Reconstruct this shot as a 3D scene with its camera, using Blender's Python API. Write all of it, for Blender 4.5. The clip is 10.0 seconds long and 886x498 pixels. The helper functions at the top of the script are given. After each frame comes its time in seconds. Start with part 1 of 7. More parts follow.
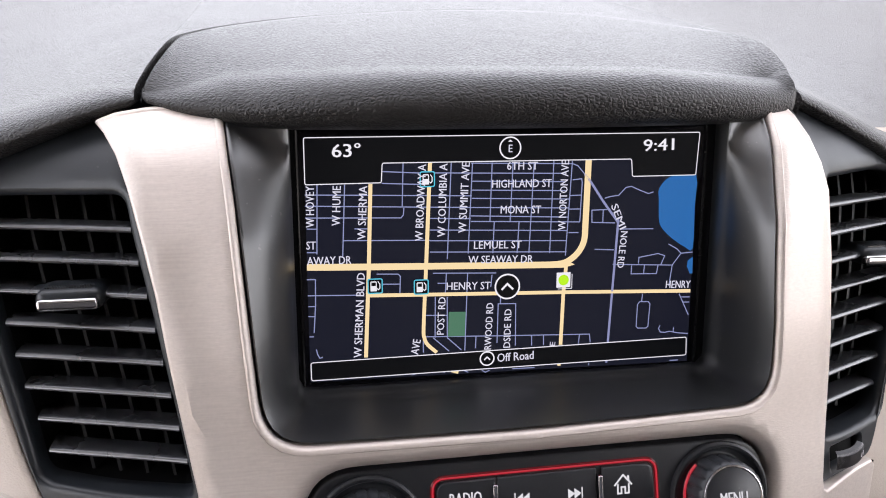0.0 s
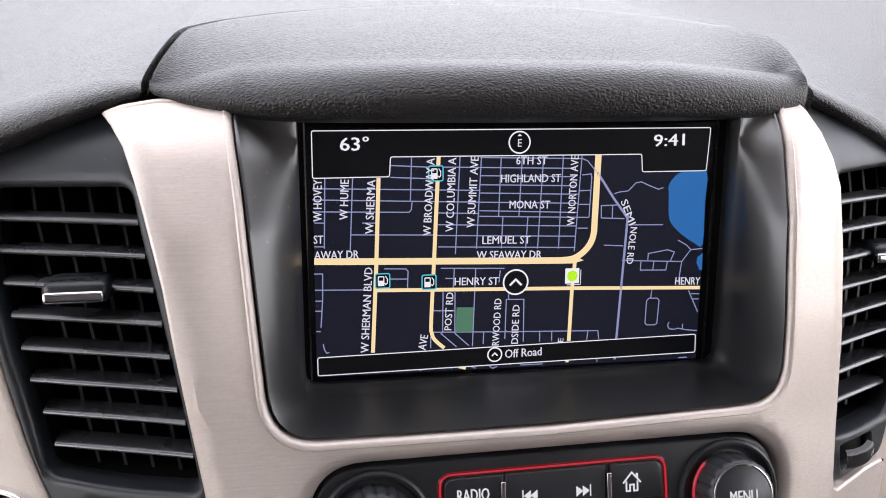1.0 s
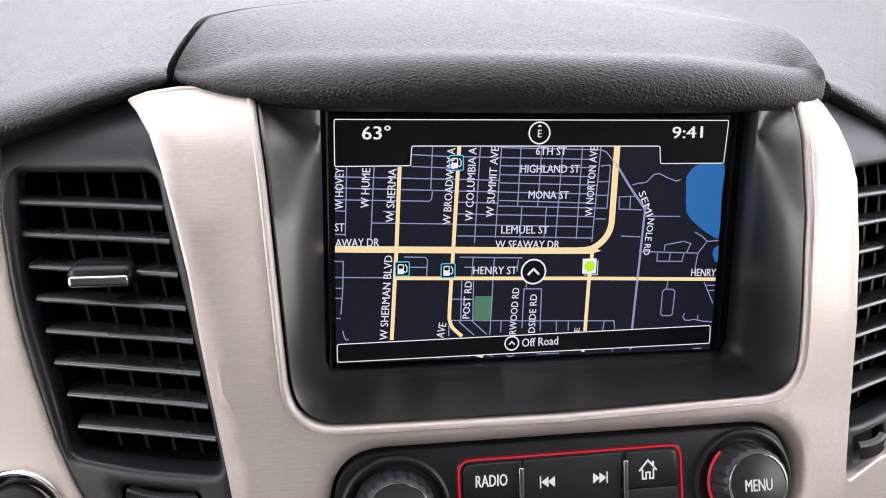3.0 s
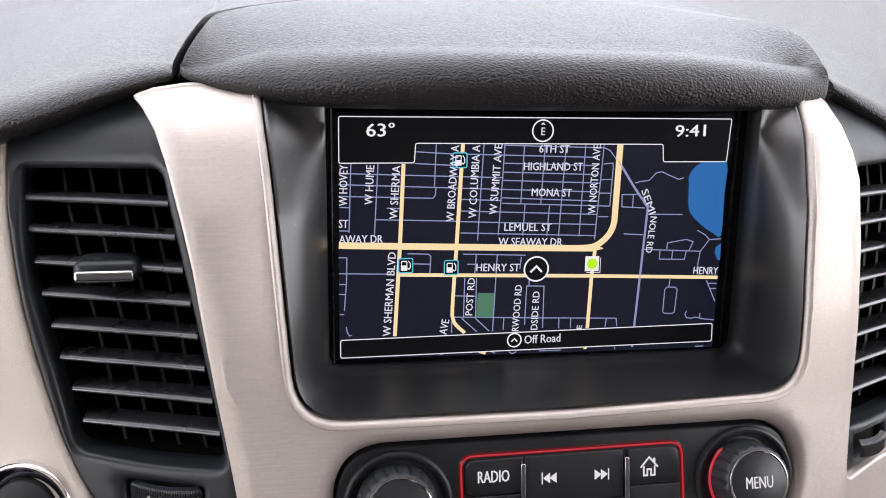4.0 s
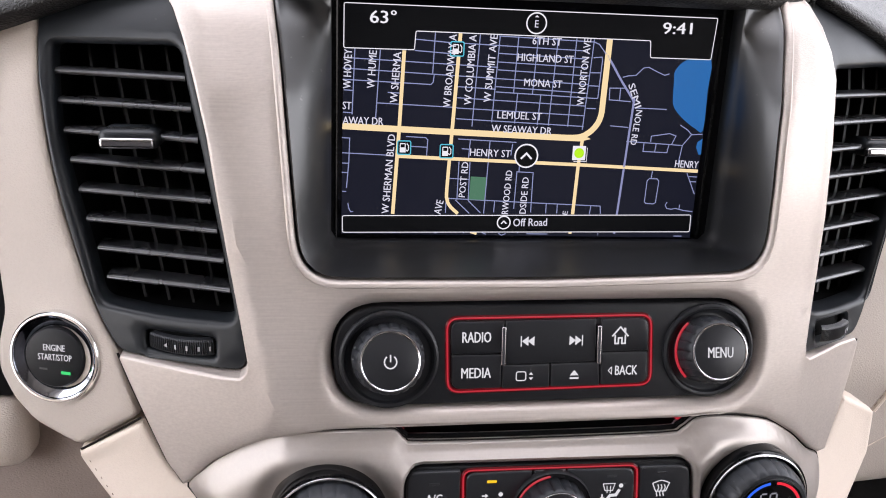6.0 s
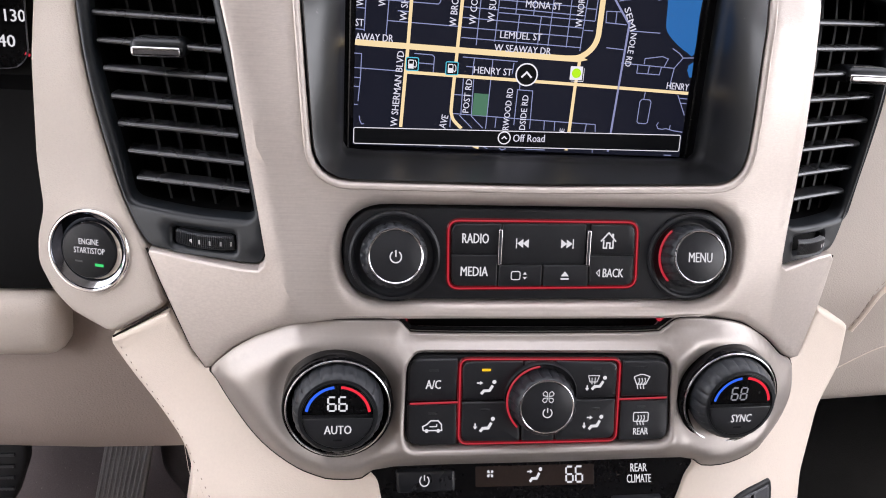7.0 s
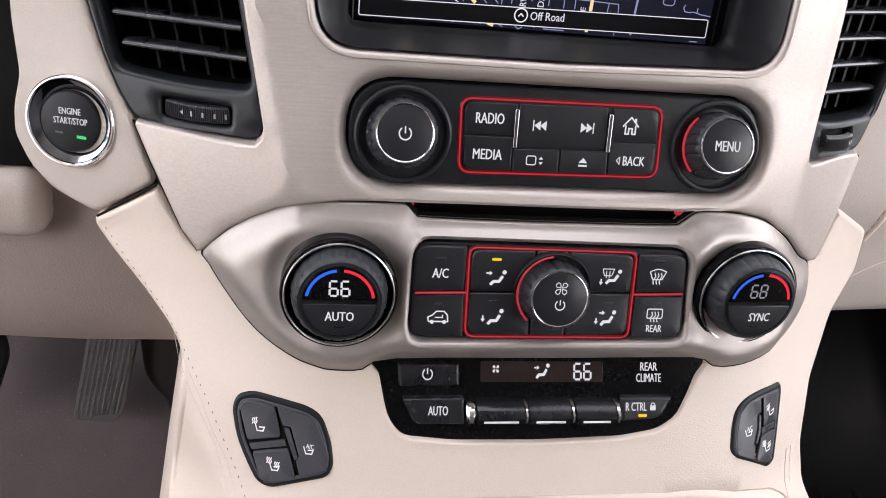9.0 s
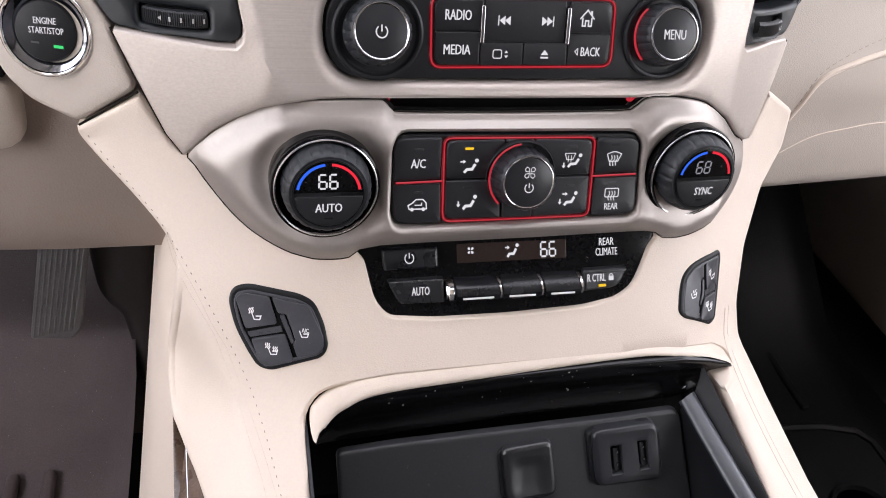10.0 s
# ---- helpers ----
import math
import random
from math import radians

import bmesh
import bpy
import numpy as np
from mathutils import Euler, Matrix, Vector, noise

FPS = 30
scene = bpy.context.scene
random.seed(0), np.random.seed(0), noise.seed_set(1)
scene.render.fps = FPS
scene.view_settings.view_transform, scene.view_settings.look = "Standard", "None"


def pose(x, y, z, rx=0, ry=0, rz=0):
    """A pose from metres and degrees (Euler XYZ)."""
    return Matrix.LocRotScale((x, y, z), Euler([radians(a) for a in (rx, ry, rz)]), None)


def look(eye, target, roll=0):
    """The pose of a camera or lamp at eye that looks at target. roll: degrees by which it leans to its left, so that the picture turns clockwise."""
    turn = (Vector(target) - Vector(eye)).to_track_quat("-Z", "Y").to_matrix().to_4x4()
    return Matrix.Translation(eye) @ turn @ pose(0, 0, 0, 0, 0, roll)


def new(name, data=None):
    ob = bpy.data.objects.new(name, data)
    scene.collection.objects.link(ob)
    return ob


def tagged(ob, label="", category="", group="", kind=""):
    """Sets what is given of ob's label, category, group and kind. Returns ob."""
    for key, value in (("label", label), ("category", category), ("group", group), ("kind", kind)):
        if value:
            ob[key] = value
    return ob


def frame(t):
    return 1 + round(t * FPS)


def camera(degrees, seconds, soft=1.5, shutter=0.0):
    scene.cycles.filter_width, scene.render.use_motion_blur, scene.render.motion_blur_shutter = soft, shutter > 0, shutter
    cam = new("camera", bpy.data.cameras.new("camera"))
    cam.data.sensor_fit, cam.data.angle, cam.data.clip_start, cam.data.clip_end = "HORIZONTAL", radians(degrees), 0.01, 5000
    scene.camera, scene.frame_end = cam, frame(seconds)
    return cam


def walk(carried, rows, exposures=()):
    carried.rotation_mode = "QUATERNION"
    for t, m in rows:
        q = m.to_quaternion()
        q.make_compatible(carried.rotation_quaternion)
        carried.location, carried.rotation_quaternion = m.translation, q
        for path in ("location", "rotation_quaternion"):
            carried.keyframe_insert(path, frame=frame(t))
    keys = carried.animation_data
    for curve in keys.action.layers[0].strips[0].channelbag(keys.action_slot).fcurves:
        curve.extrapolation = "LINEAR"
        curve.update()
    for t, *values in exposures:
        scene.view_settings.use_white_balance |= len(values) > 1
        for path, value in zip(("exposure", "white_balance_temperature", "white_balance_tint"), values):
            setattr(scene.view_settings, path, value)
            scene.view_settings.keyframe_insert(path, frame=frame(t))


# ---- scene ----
import mathutils

# The stack's own axes: x to the passenger, y into the dashboard, z up along the display, which leans back by ten degrees.
PANEL = pose(0, 0, 0.68, -10, 0, 0)
EXPOSURE = 3.35
cam = camera(57.05, 10.0, soft=1.0)
ROWS = [
    (0, (-0.0894, -0.3367, 0.0749), (0.2575, 1.5938, -0.3160), -0.23),
    (0.5, (-0.0891, -0.3436, 0.0762), (0.2593, 1.5885, -0.3052), -0.10),
    (1, (-0.0912, -0.3341, 0.0732), (0.2486, 1.5966, -0.3230), 0.04),
    (1.5, (-0.0950, -0.3339, 0.0720), (0.2460, 1.5945, -0.3341), 0.26),
    (2, (-0.0950, -0.3355, 0.0723), (0.2431, 1.5923, -0.3392), 0.47),
    (2.5, (-0.0973, -0.3359, 0.0712), (0.2388, 1.5930, -0.3367), 0.53),
    (4, (-0.0998, -0.3380, 0.0715), (0.2294, 1.5905, -0.3437), 0.83),
    (4.5, (-0.0995, -0.3373, 0.0716), (0.2263, 1.5895, -0.3541), 1.05),
    (5, (-0.1005, -0.3370, 0.0708), (0.2213, 1.5850, -0.3790), 1.44),
    (5.2, (-0.0995, -0.3439, 0.0714), (0.2221, 1.5734, -0.3982), 1.72),
    (6.3, (-0.0918, -0.3843, 0.0467), (0.1806, 1.5109, -0.5315), 2.58),
    (6.5, (-0.0910, -0.3936, 0.0460), (0.1799, 1.4976, -0.5456), 2.80),
    (7, (-0.0938, -0.4086, 0.0378), (0.1633, 1.4646, -0.6144), 3.30),
    (7.5, (-0.0953, -0.4120, 0.0269), (0.1589, 1.4476, -0.6640), 3.83),
    (8, (-0.0966, -0.4035, 0.0201), (0.1640, 1.4414, -0.7069), 4.42),
    (8.5, (-0.1003, -0.3978, 0.0143), (0.1766, 1.4308, -0.7469), 5.03),
    (9, (-0.1035, -0.3928, 0.0086), (0.2071, 1.4112, -0.7971), 5.57),
    (9.5, (-0.1181, -0.3974, 0.0034), (0.2621, 1.3583, -0.8759), 5.74),
    (10, (-0.1339, -0.4181, 0.0110), (0.3580, 1.2500, -0.9767), 5.59),
]
walk(cam, [(t, PANEL @ look(eye, aim, lean)) for t, eye, aim, lean in ROWS], [(0.0, EXPOSURE, 6600, 15), (10.0, EXPOSURE, 6600, 15)])

# ---- daylight through the car's windows ----
SUN_TILT, SUN_TURN = 50, 180
world = bpy.data.worlds.new("overcast_sky")
scene.world = world
world.use_nodes = True
wn = world.node_tree.nodes
sky = wn.new("ShaderNodeTexSky")
sky.sky_type, sky.sun_disc = "NISHITA", False
sky.sun_elevation, sky.sun_rotation = radians(SUN_TILT), radians(SUN_TURN)
sky.air_density, sky.dust_density, sky.ozone_density = 1.0, 4.0, 1.0
pale = wn.new("ShaderNodeHueSaturation")
pale.inputs["Saturation"].default_value = 0.24
world.node_tree.links.new(sky.outputs[0], pale.inputs["Color"])
world.node_tree.links.new(pale.outputs[0], wn["Background"].inputs[0])
wn["Background"].inputs[1].default_value = 0.16
sun = new("sun", bpy.data.lights.new("sun", "SUN"))
sun.data.energy, sun.data.angle, sun.data.color = 0.6, radians(30), (1.0, 0.95, 0.88)
sun.matrix_world = look((0, 0, 0), (-math.sin(radians(SUN_TURN)) * math.cos(radians(SUN_TILT)), -math.cos(radians(SUN_TURN)) * math.cos(radians(SUN_TILT)), -math.sin(radians(SUN_TILT))))


# ---- materials ----
def graph(name):
    m = bpy.data.materials.new(name)
    m.use_nodes = True
    return m, m.node_tree.nodes, m.node_tree.links


def texture(nodes, links, kind, scale, stretch=(1, 1, 1), detail=3.0, distortion=0.0):
    """A noise or cell texture in the thing's own metres."""
    co, mp = nodes.new("ShaderNodeTexCoord"), nodes.new("ShaderNodeMapping")
    mp.inputs["Scale"].default_value = stretch
    links.new(co.outputs["Object"], mp.inputs[0])
    if kind == "noise":
        tx = nodes.new("ShaderNodeTexNoise")
        tx.inputs["Detail"].default_value, tx.inputs["Distortion"].default_value = detail, distortion
    else:
        tx = nodes.new("ShaderNodeTexVoronoi")
        tx.feature = kind
        tx.inputs["Randomness"].default_value = 1.0
        wob = nodes.new("ShaderNodeTexNoise")
        wob.inputs["Scale"].default_value = scale * 0.9
        mixv = nodes.new("ShaderNodeVectorMath")
        mixv.operation = "MULTIPLY_ADD"
        mixv.inputs[1].default_value = (0.9 / scale,) * 3
        links.new(mp.outputs[0], wob.inputs[0])
        links.new(wob.outputs["Color"], mixv.inputs[0])
        links.new(mp.outputs[0], mixv.inputs[2])
        links.new(mixv.outputs[0], tx.inputs[0])
        tx.inputs["Scale"].default_value = scale
        return tx
    tx.inputs["Scale"].default_value = scale
    links.new(mp.outputs[0], tx.inputs[0])
    return tx


def ramp(nodes, links, source, low, high, a=0.3, b=0.7):
    r = nodes.new("ShaderNodeMapRange")
    r.inputs[1].default_value, r.inputs[2].default_value = a, b
    r.inputs[3].default_value, r.inputs[4].default_value = low, high
    links.new(source, r.inputs[0])
    return r.outputs[0]


def surface(name, color, rough, metal=0.0, spread=0.12, spot=30.0, grain=0.0, grain_scale=900.0, cells=0.0, cell_scale=480.0, brushed=0.0, pebble=False, rough_spread=0.08, dust=0.0, coat=0.0, specular=0.5):
    """A plain material with blotches, fine grain, and where asked leather cells, brushing or dust specks."""
    m, n, l = graph(name)
    b = n["Principled BSDF"]
    b.inputs["Metallic"].default_value = metal
    b.inputs["Specular IOR Level"].default_value = specular
    b.inputs["Coat Weight"].default_value = coat
    big = texture(n, l, "noise", spot, detail=4.0)
    fine = texture(n, l, "noise", 700.0, detail=2.0)
    both = n.new("ShaderNodeMix")
    both.data_type = "FLOAT"
    both.inputs[0].default_value = 0.4
    l.new(big.outputs["Fac"], both.inputs[2])
    l.new(fine.outputs["Fac"], both.inputs[3])
    mix = n.new("ShaderNodeMix")
    mix.data_type = "RGBA"
    mix.inputs[6].default_value = (*[c * (1 - spread) for c in color], 1)
    mix.inputs[7].default_value = (*[min(1, c * (1 + spread)) for c in color], 1)
    l.new(ramp(n, l, both.outputs[0], 0, 1, 0.35, 0.65), mix.inputs[0])
    tone = mix.outputs[2]
    if dust:
        speck = texture(n, l, "noise", 420.0, detail=1.0)
        mix2 = n.new("ShaderNodeMix")
        mix2.data_type = "RGBA"
        mix2.inputs[7].default_value = (0.45, 0.43, 0.4, 1)
        l.new(tone, mix2.inputs[6])
        l.new(ramp(n, l, speck.outputs["Fac"], 0, dust, 0.74, 0.8), mix2.inputs[0])
        tone = mix2.outputs[2]
    if brushed:
        streak = texture(n, l, "noise", 1.0, (9.0, 1300.0, 1300.0), detail=3.0)
        mix3 = n.new("ShaderNodeMix")
        mix3.data_type, mix3.blend_type = "RGBA", "MULTIPLY"
        mix3.inputs[0].default_value = 1.0
        l.new(tone, mix3.inputs[6])
        l.new(ramp(n, l, streak.outputs["Fac"], 1 - 0.2 * brushed, 1 + 0.15 * brushed, 0.3, 0.7), mix3.inputs[7])
        tone = mix3.outputs[2]
    l.new(tone, b.inputs["Base Color"])
    l.new(ramp(n, l, big.outputs["Fac"], rough - rough_spread, rough + rough_spread), b.inputs["Roughness"])
    height = None
    if cells:
        cell = texture(n, l, "F1" if pebble else "DISTANCE_TO_EDGE", 1.0, (cell_scale * 0.72, cell_scale * 1.12, cell_scale * 1.12))
        height, power, dist = ramp(n, l, cell.outputs["Distance"], 1 if pebble else 0, 0 if pebble else 1, 0.0, 0.8 if pebble else 0.35), cells, 0.5 / cell_scale
    elif brushed:
        hair = texture(n, l, "noise", 1.0, (25.0, 2600.0, 2600.0), detail=2.0)
        height, power, dist = hair.outputs["Fac"], brushed, 0.0002
        b.inputs["Anisotropic"].default_value = 0.5
    elif grain:
        gr = texture(n, l, "noise", grain_scale, detail=3.0)
        height, power, dist = gr.outputs["Fac"], grain, 0.5 / grain_scale
    if height is not None:
        bump = n.new("ShaderNodeBump")
        bump.inputs["Strength"].default_value, bump.inputs["Distance"].default_value = power, dist
        l.new(height, bump.inputs["Height"])
        l.new(bump.outputs[0], b.inputs["Normal"])
    return m


def light(name, color, strength):
    """A lit display element."""
    m, n, l = graph(name)
    b = n["Principled BSDF"]
    b.inputs["Base Color"].default_value = (0.01, 0.01, 0.01, 1)
    b.inputs["Roughness"].default_value = 0.15
    b.inputs["Specular IOR Level"].default_value = 0.12
    b.inputs["Emission Color"].default_value = (*color, 1)
    b.inputs["Emission Strength"].default_value = strength * 2 ** -EXPOSURE
    return m


CHAMPAGNE = surface("champagne_brushed_trim", (0.512, 0.456, 0.420), 0.49, metal=0.54, spread=0.05, spot=14, brushed=0.30, rough_spread=0.03)
RECESS = surface("satin_black_recess", (0.0070, 0.0074, 0.0086), 0.37, spread=0.08, rough_spread=0.02, grain=0.08, grain_scale=2600, dust=0.10, specular=1.0)
SLAT = surface("black_slat_plastic", (0.024, 0.0248, 0.0272), 0.28, spread=0.15, specular=0.9)
VENT_TRIM = surface("blue_grey_satin_plastic", (0.0135, 0.0158, 0.0190), 0.38, spread=0.1, grain=0.08, grain_scale=2600, dust=0.04, specular=0.32)
CHAMPAGNE_DARK = surface("champagne_satin_trim", (0.365, 0.328, 0.304), 0.43, metal=0.50, spread=0.04, spot=14, brushed=0.06, rough_spread=0.03)
SATIN_CHROME = surface("satin_chrome", (0.80, 0.80, 0.81), 0.24, metal=1.0, spread=0.03, rough_spread=0.03)
RING_CHROME = surface("dim_chrome", (0.52, 0.52, 0.54), 0.16, metal=1.0, spread=0.03, rough_spread=0.03)
CHROME = surface("chrome", (0.86, 0.86, 0.87), 0.09, metal=1.0, spread=0.03, rough_spread=0.03)
PAD = surface("charcoal_grained_pad", (0.0195, 0.0187, 0.0187), 0.44, spread=0.05, cells=0.46, cell_scale=600, rough_spread=0.012, dust=0.02, specular=0.27)
SATIN_BLACK = surface("satin_black_plastic", (0.0150, 0.0160, 0.0188), 0.40, spread=0.15, grain=0.25, grain_scale=2600, dust=0.04, specular=0.3)
SOFT_BLACK = surface("soft_black_plastic", (0.0066, 0.0070, 0.0086), 0.46, spread=0.15, grain=0.3, grain_scale=2200, dust=0.03, specular=0.25)
BUTTON = surface("charcoal_button_plastic", (0.0178, 0.0188, 0.0220), 0.36, spread=0.12, grain=0.12, grain_scale=3000, dust=0.03, specular=0.4)
RUBBER = surface("grey_rubber", (0.020, 0.022, 0.026), 0.42, spread=0.15, grain=0.3, grain_scale=2000, dust=0.06, specular=0.35)
GLOSS_BLACK = surface("gloss_black_plastic", (0.0045, 0.0045, 0.005), 0.10, spread=0.2, rough_spread=0.03, dust=0.06, specular=0.17)
DARK = surface("dark_cavity_plastic", (0.0045, 0.0045, 0.0048), 0.7, spread=0.2, specular=0.1)
GAP = surface("joint_shadow", (0.012, 0.010, 0.009), 0.8, spread=0.2, specular=0.1)
BEIGE = surface("cream_leather", (0.665, 0.568, 0.484), 0.48, spread=0.03, spot=18, cells=0.14, cell_scale=900, rough_spread=0.04)
GREIGE = surface("greige_grained_plastic", (0.46, 0.402, 0.352), 0.55, spread=0.03, spot=18, cells=0.18, cell_scale=800, rough_spread=0.03)
TAN = surface("beige_soft_plastic", (0.31, 0.250, 0.222), 0.58, spread=0.04, spot=18, cells=0.2, cell_scale=700)
STITCH = surface("tan_thread", (0.30, 0.235, 0.20), 0.8, spread=0.15)
CREASE_SHADE = surface("tan_crease_shade", (0.61, 0.52, 0.445), 0.7, spread=0.1)
CARPET = surface("brown_grey_rubber_mat", (0.110, 0.089, 0.093), 0.62, spread=0.2, spot=12, grain=0.5, grain_scale=700, dust=0.4, specular=0.3)
# Passenger footwell: black rubber taken near zero so the colour carries the shade.
BLACK_IN_SHADE = surface("shaded_black_rubber", (0.0042, 0.0042, 0.0046), 0.55, spread=0.2, spot=12, grain=0.4, grain_scale=700, dust=0.05, specular=0.10)
PEDAL = surface("grey_pedal_rubber", (0.13, 0.124, 0.128), 0.55, spread=0.2, grain=0.3, specular=0.4)
WOOD = surface("dark_wood_veneer", (0.09, 0.05, 0.03), 0.3, spread=0.4, spot=60, coat=0.5)
CONCRETE = surface("grey_concrete", (0.32, 0.31, 0.29), 0.85, spread=0.2, spot=2, grain=0.3, grain_scale=200)
LINING = surface("light_headlining", (0.46, 0.43, 0.40), 0.9, spread=0.05)
SWITCH = surface("grey_switch_plastic", (0.045, 0.046, 0.054), 0.38, spread=0.12, grain=0.2, grain_scale=3000, dust=0.08, specular=0.5)
PRINT = surface("white_printed_mark", (0.85, 0.85, 0.85), 0.5, spread=0.02)
LIT = light("backlit_white_mark", (0.93, 0.95, 1.0), 0.78)
DIM_DIGIT = light("dim_grey_digit", (0.80, 0.84, 0.95), 0.30)
REAR_DARK = surface("charcoal_rear_board", (0.11, 0.10, 0.098), 0.8, spread=0.2, spot=8, grain=0.4, grain_scale=600, specular=0.2)
RED = light("red_light_line", (1.0, 0.05, 0.085), 0.50)
# Halo of the red lines, painted as a wider, dimly glowing strip.
RED_GLOW = light("dim_red_halo", (0.85, 0.01, 0.03), 0.13)
UNLIT = surface("unlit_indicator_window", (0.032, 0.033, 0.036), 0.3, spread=0.05)
AMBER = light("amber_indicator", (1.0, 0.62, 0.02), 0.95)
GREEN = light("green_indicator", (0.05, 0.9, 0.25), 0.8)
BLUE_ARC = light("blue_temperature_arc", (0.03, 0.16, 1.0), 0.9)
RED_ARC = light("red_temperature_arc", (1.0, 0.03, 0.06), 0.85)


# ---- building helpers, in the stack's axes and metres ----
ORIGIN = {}


def thing(name, at, label, category, group="", kind=""):
    """An Empty at the thing's base, in the stack's axes."""
    ob = new(name)
    ob.empty_display_size = 0.01
    ob.matrix_world = PANEL @ Matrix.Translation(at)
    ORIGIN[ob.name] = Vector(at)
    return tagged(ob, label, category, group, kind)


def part(name, bm, material, parent, label="", smooth=35):
    """Links a bmesh, given in the stack's axes, as one mesh under a thing or a part."""
    at = ORIGIN[parent.name]
    bmesh.ops.translate(bm, verts=bm.verts, vec=-at)
    me = bpy.data.meshes.new(name)
    bm.to_mesh(me)
    bm.free()
    if smooth:
        me.polygons.foreach_set("use_smooth", [True] * len(me.polygons))
        me.set_sharp_from_angle(angle=radians(smooth))
    me.materials.append(material)
    ob = new(name, me)
    ob.parent = parent
    ORIGIN[ob.name] = at
    return tagged(ob, label)


def lone(name, bm, material, at, label, category, group="", kind="", smooth=35):
    """A thing or piece of the setting that is a single mesh."""
    bmesh.ops.translate(bm, verts=bm.verts, vec=-Vector(at))
    me = bpy.data.meshes.new(name)
    bm.to_mesh(me)
    bm.free()
    if smooth:
        me.polygons.foreach_set("use_smooth", [True] * len(me.polygons))
        me.set_sharp_from_angle(angle=radians(smooth))
    me.materials.append(material)
    ob = new(name, me)
    ob.matrix_world = PANEL @ Matrix.Translation(at)
    ORIGIN[ob.name] = Vector(at)
    return tagged(ob, label, category, group, kind)


def mm(*numbers):
    """Pairs of millimetres as points in metres."""
    return [(a * 0.001, b * 0.001) for a, b in zip(numbers[::2], numbers[1::2])]


PROFILE = [(0.12, 0.06), (0.09, 0.022), (0.07, -0.010), (0.05, -0.028), (0.02, -0.042), (-0.02, -0.050), (-0.06, -0.0545), (-0.1, -0.0615), (-0.12, -0.064),
           (-0.15, -0.067), (-0.17, -0.072), (-0.19, -0.080), (-0.21, -0.090), (-0.23, -0.100), (-0.245, -0.107), (-0.255, -0.114), (-0.262, -0.123),
           (-0.27, -0.135), (-0.28, -0.152), (-0.29, -0.172), (-0.30, -0.197), (-0.31, -0.23), (-0.32, -0.28), (-0.33, -0.35)]
PZ = np.array([p[0] for p in PROFILE])[::-1]
PY = np.array([p[1] for p in PROFILE])[::-1]
FINE_Z = np.linspace(-0.33, 0.12, 451)
FINE_Y = np.interp(FINE_Z, PZ, PY)
FINE_Y = np.convolve(np.pad(FINE_Y, 7, mode="edge"), np.hanning(17)[1:-1] / np.hanning(17).sum(), "valid")


def face(x, z):
    """Depth of the centre stack's face: flat in the middle, swept back to both sides."""
    a = abs(x) - 0.1
    d = -0.1235 - 0.21 * (z + 0.07) - x if x < 0 else x - 0.1255 - 0.03 * (z + 0.07)
    turn = 0.0030 * (1 - math.exp(-d / 0.010)) if d > 0 else 0.0
    return turn + float(np.interp(z, FINE_Z, FINE_Y)) + (0.36 if x < 0 else 0.48) * 0.5 * (a + math.sqrt(a * a + 0.0002))


def lifted(d, under=face):
    return lambda x, z: under(x, z) + d


def flat(y):
    return lambda x, z: y


def area2(loop):
    return sum(a[0] * b[1] - b[0] * a[1] for a, b in zip(loop, loop[1:] + loop[:1]))


def rounded(points, radius, steps=5):
    """A polygon with its corners rounded; radius: one for all, or one each."""
    out, n = [], len(points)
    radii = radius if isinstance(radius, (list, tuple)) else [radius] * n
    for i in range(n):
        p, a, b = Vector(points[i]), Vector(points[i - 1]), Vector(points[(i + 1) % n])
        u, v = (a - p), (b - p)
        cut = min(radii[i], u.length * 0.49, v.length * 0.49)
        s, e = p + u.normalized() * cut, p + v.normalized() * cut
        for k in range(steps + 1):
            t = k / steps
            q = s * (1 - t) ** 2 + p * 2 * t * (1 - t) + e * t * t
            out.append((q.x, q.y))
    return out


def spline(points, steps=5, closed=True):
    """A smooth curve through the points."""
    out, n = [], len(points)
    P = [Vector(p) for p in points]
    for i in range(n if closed else n - 1):
        if closed:
            a, b, c, d = P[i - 1], P[i], P[(i + 1) % n], P[(i + 2) % n]
        else:
            b, c = P[i], P[i + 1]
            a = P[i - 1] if i else b * 2 - c
            d = P[i + 2] if i + 2 < n else c * 2 - b
        for k in range(steps):
            t = k / steps
            out.append(tuple(0.5 * (2 * b + (c - a) * t + (2 * a - 5 * b + 4 * c - d) * t * t + (3 * b - a - 3 * c + d) * t ** 3)))
    if not closed:
        out.append(tuple(P[-1]))
    return out


def inset(loop, d):
    """The loop moved by d to its left (inwards when it runs anticlockwise)."""
    out, n = [], len(loop)
    for i in range(n):
        p, a, b = Vector(loop[i]), Vector(loop[i - 1]), Vector(loop[(i + 1) % n])
        u, v = (p - a), (b - p)
        u = u.normalized() if u.length > 1e-9 else v.normalized()
        v = v.normalized() if v.length > 1e-9 else u
        m = Vector((-u.y - v.y, u.x + v.x))
        m = m.normalized() if m.length > 1e-6 else Vector((-u.y, u.x))
        k = max(0.5, m.dot(Vector((-v.y, v.x))))
        q = p + m * (d / k)
        out.append((q.x, q.y))
    return out


def inside(px, pz, loop):
    """Which points lie inside the loop."""
    L = np.array(loop)
    M = np.roll(L, -1, 0)
    hit = np.zeros(len(px), bool)
    for (x0, z0), (x1, z1) in zip(L, M):
        if z0 == z1:
            continue
        c = (z0 > pz) != (z1 > pz)
        hit ^= c & (px < (x1 - x0) * (pz - z0) / (z1 - z0) + x0)
    return hit


